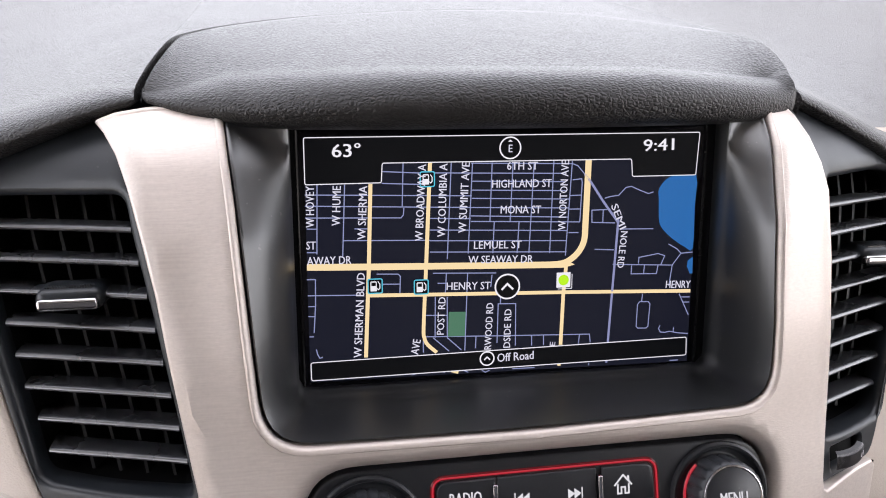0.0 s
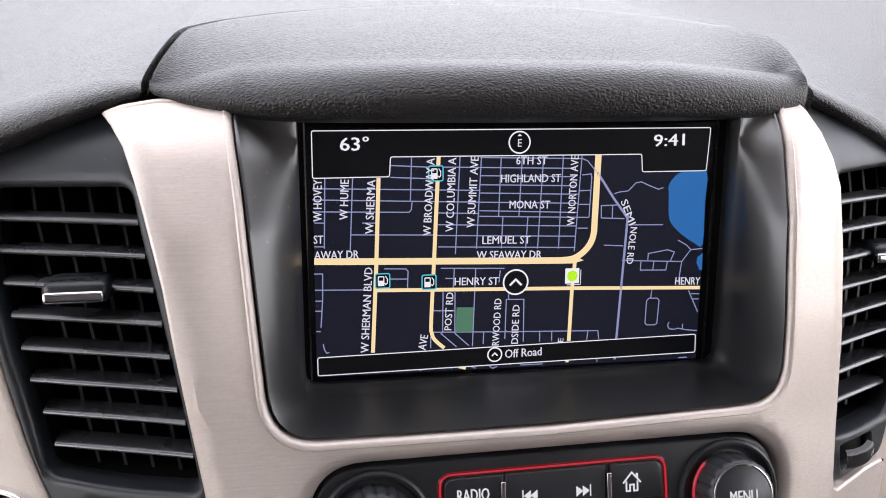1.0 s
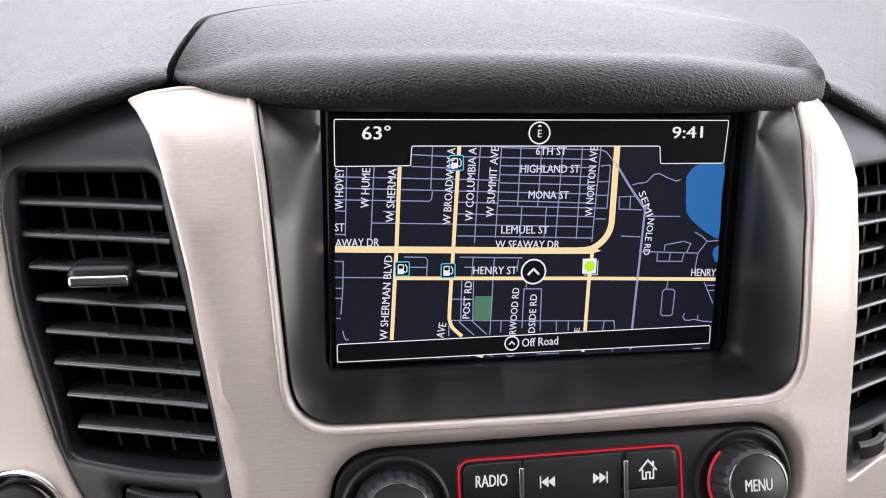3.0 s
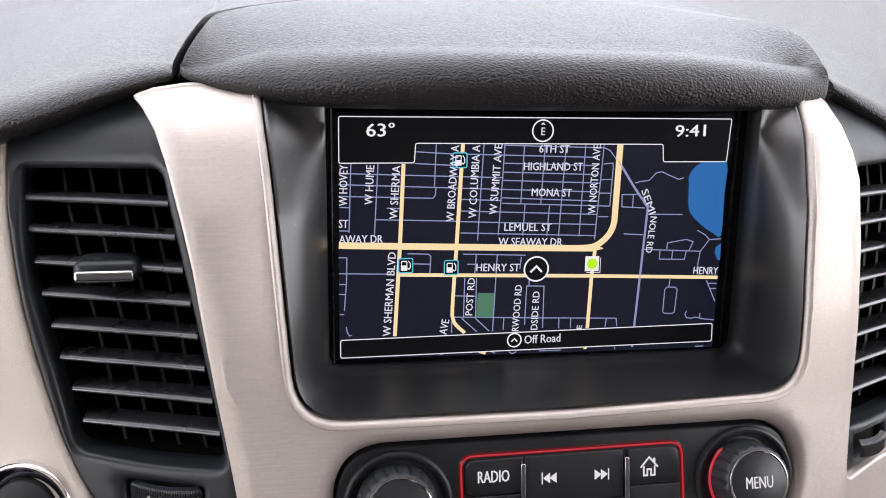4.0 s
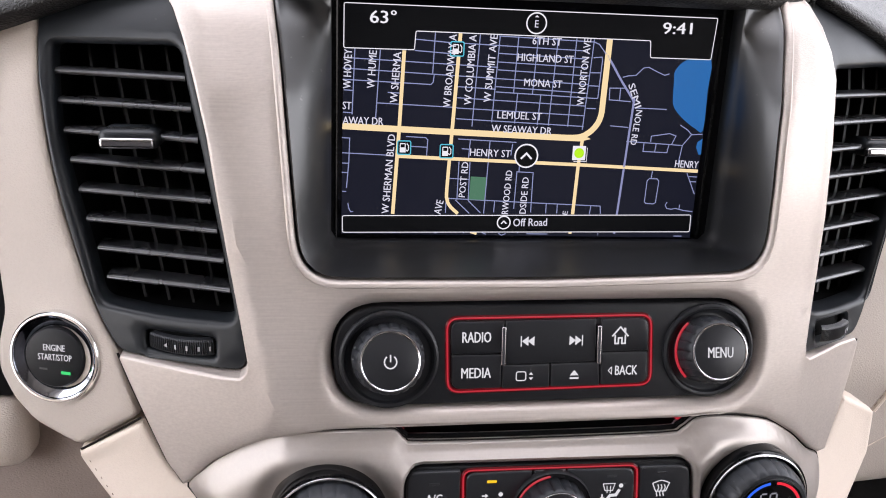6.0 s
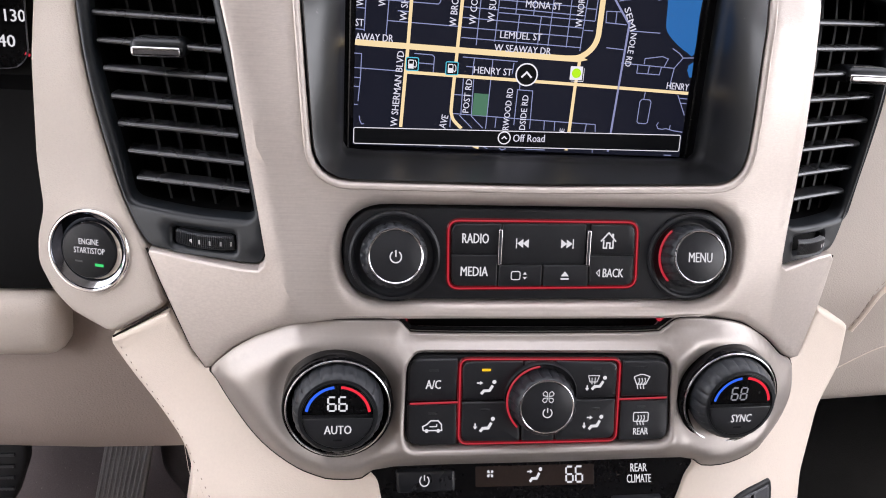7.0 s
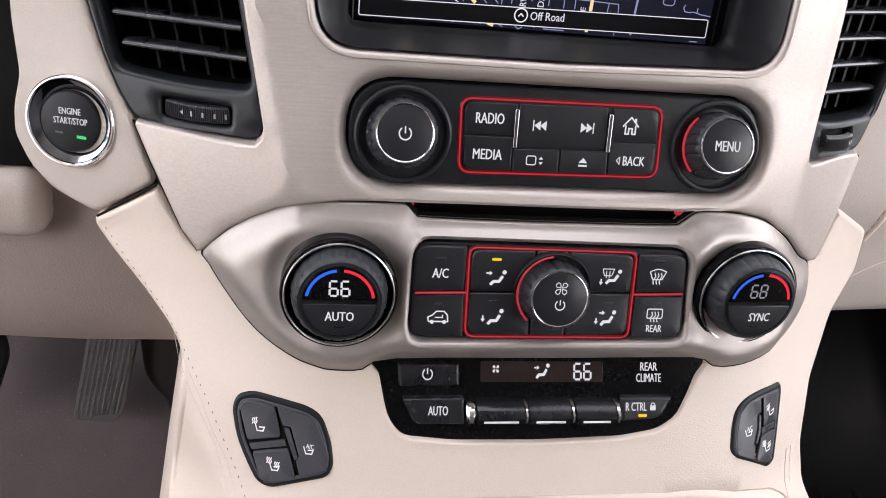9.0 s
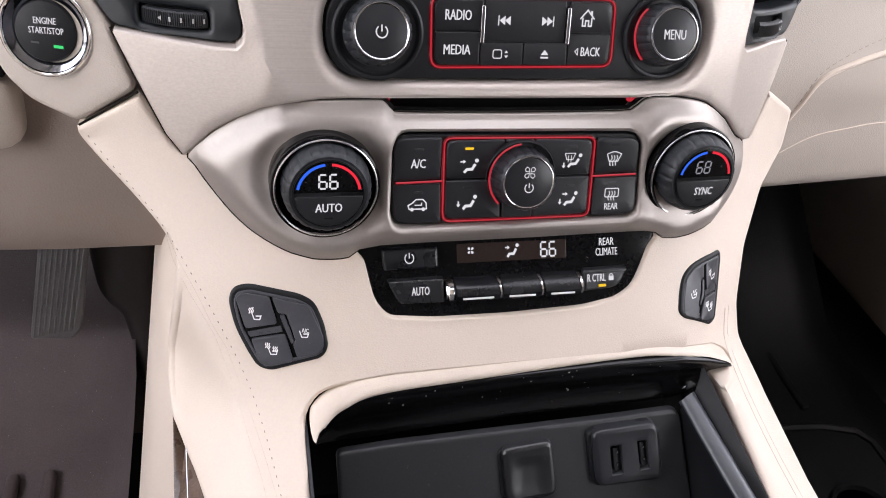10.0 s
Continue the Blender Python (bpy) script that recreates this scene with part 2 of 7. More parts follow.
def away(px, pz, loop):
    """Distance of points from the loop."""
    L = np.array(loop)
    M = np.roll(L, -1, 0)
    best = np.full(len(px), 9.0)
    for (x0, z0), (x1, z1) in zip(L, M):
        dx, dz = x1 - x0, z1 - z0
        s = dx * dx + dz * dz
        t = np.clip(((px - x0) * dx + (pz - z0) * dz) / s, 0, 1) if s > 0 else 0
        best = np.minimum(best, np.hypot(px - x0 - t * dx, pz - z0 - t * dz))
    return best


def plate(outline, surf, depth, r=0.001, holes=(), step=0.0, arc=3, hole_r=None, hole_depth=None, back=False):
    """A sheet with the outline and holes, laid on surf, with rounded rims that run back by depth."""
    cdt = mathutils.geometry.delaunay_2d_cdt
    bm = bmesh.new()
    loops = [list(outline) if area2(list(outline)) > 0 else list(outline)[::-1]]
    loops += [list(h) if area2(list(h)) < 0 else list(h)[::-1] for h in holes]
    radii = [r] + (list(hole_r) if isinstance(hole_r, (list, tuple)) else [r if hole_r is None else hole_r] * len(holes))
    depths = [depth] + (list(hole_depth) if isinstance(hole_depth, (list, tuple)) else [depth if hole_depth is None else hole_depth] * len(holes))
    inner = [inset(lp, q) for lp, q in zip(loops, radii)]
    pts, edges = [], []
    for lp in inner:
        s = len(pts)
        pts += lp
        edges += [(s + i, s + (i + 1) % len(lp)) for i in range(len(lp))]
    if step:
        xs, zs = np.array(inner[0]).T
        gx, gz = np.meshgrid(np.arange(xs.min(), xs.max(), step), np.arange(zs.min(), zs.max(), step))
        gx, gz = gx.ravel(), gz.ravel()
        gx = gx + np.where(np.round(gz / step).astype(int) % 2 == 0, 0, step / 2)
        ok = inside(gx, gz, inner[0]) & (away(gx, gz, inner[0]) > step * 0.5)
        for lp in inner[1:]:
            ok &= ~inside(gx, gz, lp) & (away(gx, gz, lp) > step * 0.5)
        pts += list(zip(gx[ok].tolist(), gz[ok].tolist()))
    vs, es, fs, ov, oe, of = cdt([Vector(p) for p in pts], edges, [], 0, 1e-7)
    where = {}
    for i, src in enumerate(ov):
        for s in src:
            where[s] = i
    V = np.array([tuple(v) for v in vs])
    cen = np.array([(V[f[0]] + V[f[1]] + V[f[2]]) / 3 for f in fs])
    keep = inside(cen[:, 0], cen[:, 1], inner[0])
    for lp in inner[1:]:
        keep &= ~inside(cen[:, 0], cen[:, 1], lp)
    bv = [bm.verts.new((v[0], surf(v[0], v[1]), v[1])) for v in vs]
    for f, k in zip(fs, keep):
        if k:
            a, b, c = (V[i] for i in f)
            turn = (b[0] - a[0]) * (c[1] - a[1]) - (b[1] - a[1]) * (c[0] - a[0])
            bm.faces.new([bv[i] for i in (f if turn > 0 else f[::-1])])
    s = 0
    for lp, inn, q, dep in zip(loops, inner, radii, depths):
        n = len(lp)
        ring = [bv[where[s + i]] for i in range(n)]
        s += n
        rows = [(q * (1 - math.sin(k / arc * math.pi / 2)), q * (1 - math.cos(k / arc * math.pi / 2))) for k in range(1, arc + 1)] if q else []
        rows.append((0.0, dep))
        for off, down in rows:
            t = off / q if q else 0
            nxt = []
            for (x0, z0), (x1, z1) in zip(lp, inn):
                x, z = x0 + (x1 - x0) * t, z0 + (z1 - z0) * t
                nxt.append(bm.verts.new((x, surf(x1, z1) + down, z)))
            for i in range(n):
                j = (i + 1) % n
                if ring[i] is not ring[j]:
                    bm.faces.new((ring[i], nxt[i], nxt[j], ring[j]))
                else:
                    bm.faces.new((ring[i], nxt[i], nxt[j]))
            ring = nxt
        if back and lp is loops[0]:
            bm.faces.new(ring[::-1])
    for v in [v for v in bm.verts if not v.link_faces]:
        bm.verts.remove(v)
    return bm


def lathe(profile, at, axis=(0, -1, 0), seg=48, ribs=0, rib=0.0, rib_rows=(), start=0.0, sweep=360.0):
    """A turned body: profile of (radius, height along the axis); rib_rows are the profile rows that carry grips."""
    bm = bmesh.new()
    a = Vector(axis).normalized()
    u = Vector((1, 0, 0)) - a * a.x
    u = u.normalized() if u.length > 0.1 else Vector((0, 0, 1))
    v = u.cross(a)
    full = sweep >= 360
    cols = seg if full else seg + 1
    rows = []
    for k, (rad, h) in enumerate(profile):
        row = []
        for i in range(cols):
            ang = radians(start + sweep * i / seg)
            rr = rad
            if ribs and k in rib_rows:
                rr = rad - rib * (0.5 + 0.5 * math.cos(ang * ribs)) ** 6
            row.append(bm.verts.new(Vector(at) + a * h + (u * math.cos(ang) + v * math.sin(ang)) * rr))
        rows.append(row)
    for p, q in zip(rows, rows[1:]):
        for i in range(cols if full else cols - 1):
            j = (i + 1) % cols
            bm.faces.new((p[i], p[j], q[j], q[i]))
    if full and profile[-1][0] > 0:
        bm.faces.new(rows[-1])
    bmesh.ops.remove_doubles(bm, verts=bm.verts, dist=1e-7)
    bmesh.ops.recalc_face_normals(bm, faces=bm.faces)
    return bm


def tube(points, radius, closed=False, sides=6, squash=1.0):
    """A thin round bead along 3D points."""
    bm = bmesh.new()
    P = [Vector(p) for p in points]
    n = len(P)
    rings = []
    for i in range(n):
        a = P[i - 1] if (closed or i) else P[i]
        b = P[(i + 1) % n] if (closed or i < n - 1) else P[i]
        d = (b - a).normalized()
        s = d.cross(Vector((0, -1, 0)))
        s = s.normalized() if s.length > 1e-4 else Vector((1, 0, 0))
        w = s.cross(d)
        rings.append([bm.verts.new(P[i] + s * math.cos(2 * math.pi * k / sides) * radius + w * math.sin(2 * math.pi * k / sides) * radius * squash) for k in range(sides)])
    for i in range(n if closed else n - 1):
        p, q = rings[i], rings[(i + 1) % n]
        for k in range(sides):
            bm.faces.new((p[k], p[(k + 1) % sides], q[(k + 1) % sides], q[k]))
    if not closed:
        bm.faces.new(rings[0][::-1])
        bm.faces.new(rings[-1])
    bmesh.ops.recalc_face_normals(bm, faces=bm.faces)
    return bm


def box(lo, hi, r=0.002, seg=2):
    """A block between two corners with rounded edges."""
    bm = bmesh.new()
    bmesh.ops.create_cube(bm, size=1.0)
    lo, hi = Vector(lo), Vector(hi)
    for v in bm.verts:
        v.co = Vector([(lo[i] + hi[i]) / 2 + v.co[i] * (hi[i] - lo[i]) for i in range(3)])
    if r:
        bmesh.ops.bevel(bm, geom=bm.edges[:], offset=r, segments=seg, profile=0.5, affect="EDGES")
    return bm


def loft(sections, closed=False, caps=True):
    """A skin over rows of 3D points."""
    bm = bmesh.new()
    rows = [[bm.verts.new(p) for p in s] for s in sections]
    m = len(rows[0])
    for p, q in zip(rows, rows[1:]):
        for k in range(m if closed else m - 1):
            bm.faces.new((p[k], p[(k + 1) % m], q[(k + 1) % m], q[k]))
    if caps and closed:
        bm.faces.new(rows[0][::-1])
        bm.faces.new(rows[-1])
    bmesh.ops.recalc_face_normals(bm, faces=bm.faces)
    return bm


def ribbon(lines, width, surf, lift=0.0):
    """Flat strokes of one width along open 2D lines, laid on surf."""
    bm = bmesh.new()
    for ln in lines:
        P = [Vector(p) for p in ln]
        prev = None
        for i, p in enumerate(P):
            a, b = P[max(i - 1, 0)], P[min(i + 1, len(P) - 1)]
            u, v = (p - a), (b - p)
            u = u.normalized() if u.length > 1e-9 else v.normalized()
            v = v.normalized() if v.length > 1e-9 else u
            m = Vector((-u.y - v.y, u.x + v.x)).normalized()
            k = max(0.45, m.dot(Vector((-v.y, v.x))))
            pair = []
            for s in (0.5, -0.5):
                q = p + m * (s * width / k)
                pair.append(bm.verts.new((q.x, surf(q.x, q.y) - lift, q.y)))
            if prev:
                bm.faces.new((prev[0], prev[1], pair[1], pair[0]))
            prev = pair
    return bm


def patch(loops, surf, lift=0.0):
    """Flat filled shapes laid on surf."""
    bm = bmesh.new()
    for lp in loops:
        lp = list(lp) if area2(list(lp)) > 0 else list(lp)[::-1]
        bm.faces.new([bm.verts.new((x, surf(x, z) - lift, z)) for x, z in lp])
    bm.normal_update()
    bmesh.ops.triangulate(bm, faces=bm.faces[:], ngon_method="EAR_CLIP")
    return bm


def arc(cx, cz, r, a0, a1, steps=12):
    return [(cx + r * math.cos(radians(a0 + (a1 - a0) * k / steps)), cz + r * math.sin(radians(a0 + (a1 - a0) * k / steps))) for k in range(steps + 1)]


def lettering(body, x, z, width, height, surf, lift=0.0001, turn=0.0, bold=0.022):
    """The words as a flat mesh of the built-in font, centred on (x, z), of that width and height, turned by degrees; bold thickens the strokes by a share of the height."""
    cu = bpy.data.curves.new("lettering", "FONT")
    cu.body, cu.resolution_u = body, 2
    ob = bpy.data.objects.new("lettering", cu)
    me = bpy.data.meshes.new_from_object(ob)
    bpy.data.objects.remove(ob)
    bpy.data.curves.remove(cu)
    bm = bmesh.new()
    bm.from_mesh(me)
    bpy.data.meshes.remove(me)
    xs, ys = [v.co.x for v in bm.verts], [v.co.y for v in bm.verts]
    cx, cy, w, h = (min(xs) + max(xs)) / 2, (min(ys) + max(ys)) / 2, max(xs) - min(xs), max(ys) - min(ys)
    c, s = math.cos(radians(turn)), math.sin(radians(turn))
    side, copies = bold * height, []
    for k, push in enumerate((-side, side) if bold else (0.0,)):
        one = bm.copy()
        for v in one.verts:
            a, b = (v.co.x - cx) * (width - 2 * side) / w + push, (v.co.y - cy) * height / h
            px, pz = x + a * c - b * s, z + a * s + b * c
            v.co = (px, surf(px, pz) - lift - 0.00001 * k, pz)
        copies.append(one)
    bm.free()
    return join(*copies)


def join(*meshes):
    """One bmesh of several."""
    out = meshes[0]
    for m in meshes[1:]:
        me = bpy.data.meshes.new("joined")
        m.to_mesh(me)
        m.free()
        out.from_mesh(me)
        bpy.data.meshes.remove(me)
    return out


# ---- the car's cabin round the dashboard (true vertical axes) ----
def cabin(name, lo, hi, material, label, category, r=0.01):
    bm = box(lo, hi, r)
    me = bpy.data.meshes.new(name)
    bm.to_mesh(me)
    bm.free()
    me.materials.append(material)
    ob = new(name, me)
    return tagged(ob, label, category, kind="structure")


cabin("ground", (-40, -40, -0.50), (40, 40, -0.45), CONCRETE, "grey concrete ground under the car", "ground", r=0.0)
cabin("floor", (-0.78, -1.1, -0.04), (0.78, 0.62, 0.0), BLACK_IN_SHADE, "carpeted cabin floor, darkened for shade", "floor")
# Toe board coloured darker than the mat to hold the shade under the dash.
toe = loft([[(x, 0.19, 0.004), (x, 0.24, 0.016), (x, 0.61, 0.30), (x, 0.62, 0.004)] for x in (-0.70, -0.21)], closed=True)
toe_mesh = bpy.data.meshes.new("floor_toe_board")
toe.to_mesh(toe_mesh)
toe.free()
toe_mesh.materials.append(surface("shaded_brown_carpet", (0.040, 0.033, 0.035), 0.9, spread=0.25, spot=14, grain=0.6, grain_scale=500, dust=0.1, specular=0.1))
tagged(new("floor_toe_board", toe_mesh), "carpeted toe board under the pedals, darkened for shade", "floor", kind="structure")
cabin("wall_front", (-0.78, 0.62, -0.04), (0.78, 0.66, 0.70), BLACK_IN_SHADE, "carpeted firewall behind the footwells, darkened for shade", "wall")
cabin("wall_left", (-0.82, 0.40, -0.04), (-0.78, 0.66, 0.84), TAN, "beige kick panel beside the open door", "wall")
# Unseen; height and cream tone set how much left-hand light enters.
cabin("trim", (-0.82, -0.62, -0.04), (-0.78, 0.40, 0.46), BEIGE, "unseen cream board low in the door opening, set for side light", "door trim")
# Unseen; low and pale to let in and bounce right-hand light.
cabin("wall_right", (0.78, -1.1, -0.04), (0.82, 0.66, 0.60), GREIGE, "unseen beige lower door panels, height set for side light", "wall")
# Unseen; kept dark so black plastics do not mirror a bright rear.
cabin("wall_back", (-0.82, -1.14, -0.04), (0.82, -1.1, 1.34), REAR_DARK, "unseen dark board closing the cabin's rear, to calm reflections", "wall")
# Unseen; closes the rear side against daylight, cream to bounce light forward.
cabin("wall_left_rear", (-0.82, -1.1, -0.04), (-0.74, -0.62, 1.34), BEIGE, "unseen cream board that blocks rear daylight and bounces light forward", "wall")
# Unseen roof; its front edge comes forward to limit sky light.
cabin("ceiling", (-0.80, -1.1, 1.30), (0.80, -0.12, 1.34), LINING, "light fabric headlining", "ceiling")
for sx, px in (("left", -1), ("right", 1)):
    # Unseen rails, added only to cut high daylight on the upper bezel.
    cabin("daylight_cut_" + sx, (min(px * 0.70, px * 0.82), -1.1, 1.10), (max(px * 0.70, px * 0.82), -0.06, 1.30), LINING, "unseen rail added above the side window to cut high daylight", "roof rail", r=0.03)
    bm = bmesh.new()
    for (y0, z0), (y1, z1), w in (((0.62, 0.80), (-0.14, 1.31), 0.05), ((-0.62, 0.84), (-0.62, 1.31), 0.06)):
        b = tube([(px * 0.80, y0, z0), (px * 0.66, y1, z1)], w, sides=8)
        me = bpy.data.meshes.new("joined")
        b.to_mesh(me)
        b.free()
        bm.from_mesh(me)
        bpy.data.meshes.remove(me)
    me = bpy.data.meshes.new("trim")
    bm.to_mesh(me)
    bm.free()
    me.materials.append(LINING)
    tagged(new("trim_" + sx, me), "light grey roof pillars between the windows", "pillar", kind="structure")


# ---- dashboard pads ----
# The seam behind the brow: the front's x that each point answers to, then its place.
SEAM_LINE = [(-0.1475, -0.1471, 0.003, 0.0740), (-0.1465, -0.1468, 0.009, 0.0772), (-0.1445, -0.1445, 0.021, 0.0841), (-0.1415, -0.1412, 0.041, 0.0923), (-0.137, -0.1390, 0.063, 0.0978), (-0.130, -0.1332, 0.080, 0.1012),
             (-0.1185, -0.1212, 0.098, 0.1052), (-0.0925, -0.0935, 0.125, 0.1111), (-0.062, -0.0621, 0.146, 0.1156), (-0.005, 0.0022, 0.168, 0.1208), (0.060, 0.0778, 0.164, 0.1196), (0.098, 0.1326, 0.122, 0.1094),
             (0.118, 0.1461, 0.062, 0.0982), (0.1265, 0.1397, 0.025, 0.0852), (0.1305, 0.1344, 0.008, 0.0772)]
SEAM_KEYS = [p[0] for p in SEAM_LINE]
SEAM_PATH = spline([p[1:] for p in SEAM_LINE], 8, closed=False)
SEAM_AT = np.interp(np.arange(len(SEAM_PATH)) / 8.0, np.arange(len(SEAM_KEYS)), SEAM_KEYS)


def seam_point(x, out=0.0, up=0.0):
    """The brow's back edge behind the front's x, moved outwards in plan."""
    def at(q):
        return Vector([float(np.interp(q, SEAM_AT, [p[i] for p in SEAM_PATH])) for i in range(3)])
    p, d = at(x), at(min(x + 0.0006, 0.1305)) - at(max(x - 0.0006, -0.1475))
    n = Vector((-d.y, d.x, 0)).normalized()
    return p + n * out + Vector((0, 0, up))


TIGHT = [(0.012, 0.0003), (0.0044, 0.0026), (0.0014, 0.0072), (0.0, 0.0136), (0.0013, 0.0187), (0.0058, 0.0228), (0.0142, 0.0250), (0.028, 0.0264)]
ROUND = [(0.013, 0.0001), (0.0052, 0.0016), (0.0015, 0.0050), (0.0010, 0.0084), (0.0040, 0.0133), (0.0108, 0.0182), (0.0205, 0.0226), (0.034, 0.0264)]


def nose(f, low, top, ky=1.0, soft=0.0):
    """Underside, front, bend and crown of a padded roll, as depth and height; soft rounds the bend."""
    k = (top - low) / 0.0264
    return [(f + 0.06 * ky, low + 0.008 * k)] + [(f + y * ky, low + z * k) for y, z in spline([(a * (1 - soft) + c * soft, b * (1 - soft) + d * soft) for (a, b), (c, d) in zip(TIGHT, ROUND)], 4, closed=False)]


def brow_low(x):
    return 0.0584 + 3.4 * max(0.0, -x - 0.09) ** 2 + 0.0012 * max(0.0, (x - 0.105) / 0.025) ** 2


def brow_front(x):
    return -0.036 + (1.7 if x < 0 else 1.95) * x * x


def brow():
    rows = []
    for k in range(121):
        x = -0.1475 + 0.0275 * (k / 40) ** 1.3 if k < 40 else -0.12 + 0.2505 * (k - 40) / 80
        e = min(1.0, max(0.0, (-0.1452 - x) / 0.0023, (x - 0.1262) / 0.0043))
        s = 1 - math.sqrt(1 - e * e)
        low = brow_low(x) + (0.0030 if x > 0 else 0.0016) * s
        tall = float(np.interp(x, [-0.1475, -0.1415, -0.135, -0.125, -0.114, -0.095, -0.05, 0.06, 0.11, 0.13], [0.0040, 0.0062, 0.0095, 0.0156, 0.0212, 0.0240, 0.0249, 0.0247, 0.0212, 0.0190])) - 0.002 * s * (x > 0)
        front, end = brow_front(x) + 0.0012 * s, seam_point(x)
        pts = [(x, y, z) for y, z in nose(front, low, low + tall, min(1.0, tall / 0.0249, max(0.05, (end.y - front) / 0.034)), 0.40 + 0.60 * min(1.0, max(0.0, -x / 0.11) ** 2))]
        last, hang = Vector(pts[-1]), 0.004 + 0.026 * min(1.0, max(0.0, (x + 0.1475) / 0.012))
        rise = 0.0016 * min(1.0, (end - last).length / 0.05)
        crown = [last.lerp(end, q) + Vector((0, 0, rise * 4 * q * (1 - q))) for q in (0.08, 0.18, 0.32, 0.48, 0.64, 0.8, 0.92, 0.985)]
        pts += [tuple(p) for p in crown] + [tuple(end + Vector((0, 0.0004, -0.0009))), tuple(end + Vector((0, 0.0006, -0.003))), tuple(end + Vector((0, 0.0006, -hang)))]
        rows.append(pts)
    return loft(rows, closed=True)


dash = thing("dashboard_top", (0, 0.2, 0.06), "charcoal grained padded dashboard top with a raised brow", "dashboard")
part("brow", brow(), PAD, dash, "padded brow over the display", smooth=50)


def top_pad():
    """The padded top: a rolled nose on both sides, cut out behind the brow."""
    rows, n = [], 30
    for k in range(221):
        u = -1 + 2 * k / 220
        if abs(u) <= 0.5:
            f = (u + 0.5)
            x = -0.1475 + 0.278 * (f ** 1.5)
            p = seam_point(x, 0.0036 if x < -0.05 else max(0.0014, 0.0036 - 0.03 * (x + 0.05)), 0.0006 if x < 0.02 else 0.0)
            hang = 0.005 + 0.025 * min(1.0, max(0.0, (x + 0.1475) / 0.012))
            pts = [(p.x, p.y, p.z - hang + (hang - 0.003) * i / (n - 4)) for i in range(n - 3)] + [(p.x, p.y + 0.0006, p.z - 0.0016), (p.x, p.y + 0.0020, p.z - 0.0004), (p.x, p.y + 0.0045, p.z)]
            zb = 0.205
        else:
            edge = 0.1508 if u < 0 else 0.1362
            a = edge + 0.645 * ((abs(u) - 0.5) / 0.5) ** 1.4
            x = math.copysign(a, u)
            q = a + 0.0056 * max(0.0, 1 - (a - edge) / 0.07) if u < 0 else a
            if x < 0:
                low, front = 0.0708 - 0.43 * (q - 0.15) / (1 + 2.0 * max(0, q - 0.2)) + 0.0004 * math.exp(-(q - 0.155) / 0.02), 0.003
                tall = 0.0225 - 0.0160 * math.exp(-(a - edge) / 0.022)
            else:
                low, front = 0.0655 - 0.50 * (a - 0.1365) / (1 + 2.0 * max(0, a - 0.2)), 0.005 + 0.10 * (a - 0.138)
                tall = 0.0220 - 0.0095 * math.exp(-(a - edge) / 0.022)
            pts = [(x, y, z) for y, z in nose(front, low, low + tall, min(1.0, tall / 0.018), 1.0)]
            zb = 0.205 - 0.06 * (a - 0.155)
        lx, ly, lz = pts[-1]
        pts = pts + [(lx, ly + (0.62 - ly) * q, lz + (zb - lz) * q + 0.05 * max(0.0, q - 0.3) ** 2) for q in (0.015, 0.04, 0.08, 0.15, 0.3, 0.5, 0.75, 1.0)] + [(lx, 0.62, 0.12)]
        rows.append(pts)
    return loft(rows, closed=True)


part("top_pad", top_pad(), PAD, dash, smooth=50)
# Added dark strip that gives the gap behind the brow its shade.
rows = []
for k in range(81):
    x = -0.1475 + 0.278 * (k / 80) ** 1.5
    p, q = seam_point(x, 0.0008, -0.0040), seam_point(x, 0.0014, -0.0040)
    hang = 0.001 + 0.029 * min(1.0, max(0.0, (x + 0.1475) / 0.012))
    rows.append([(p.x, p.y, p.z - hang), tuple(p), tuple(q), (q.x, q.y, q.z - hang)])
part("seal", loft(rows, closed=True), DARK, dash, "dark strip added as the shade in the gap behind the brow")

# ---- champagne bezel of the upper stack ----
BEZEL = mm(-164.6, 63.2, -165.8, 62.4, -165.9, 61.4, -164.6, 60.0, -162.3, 57.8, -156.3, 49.8, -151.7, 38.6, -146.2, 20.8, -141.4, 0.4, -137.8, -22, -133.8, -46.5, -129.6, -70, -126.2, -89.5, -127.0, -94.6, -129.8, -97.6, -137.5, -98.3, -155.5, -97.9, -175, -96.8, -182.5, -96.3,
           -183.1, -98.0, -177.2, -111.7, -171.4, -124.2, -163.1, -142, -156.0, -151.2, -153.6, -150.2)
BEZEL_LOW = mm(-142.7, -138.4, -132.6, -130.7, -120.3, -122.9, -108.2, -119.2, -93.8, -117.6, -69.5, -117.0, 0, -117.2, 64, -117.0, 75, -115.9, 90, -116.6, 106.5, -120.6, 124, -131.4, 139.2, -144.6, 147, -149.3, 152.4, -149)
BEZEL_RIGHT = mm(160.7, -128.6, 165.6, -114.2, 170.1, -98.4, 168.0, -95.4, 155, -95.4, 139.7, -96.6, 131.5, -97, 127.4, -94.6, 126.8, -89.1, 129.6, -71.5, 132, -56, 134, -30, 136, 3, 139, 30, 137, 42, 132, 53, 128, 62, 122, 69, -118, 69, -146, 67.5, -158, 65.5)
OPENING = mm(-117.0, 66, -115.8, 57, -112.3, 32, -109, -8, -105, -55.3, 0, -55.3, 99.5, -53.0, 102.3, -8, 104.5, 20, 110.5, 53, 112.5, 66)
RADIO_PLATE = rounded(mm(-92, -66, 97.5, -65.3, 97.5, -109.6, -92, -110.4), 0.026, 9)
stack = thing("centre_stack", (0, -0.03, -0.19), "champagne brushed metallic trim framing display and controls", "dashboard trim")
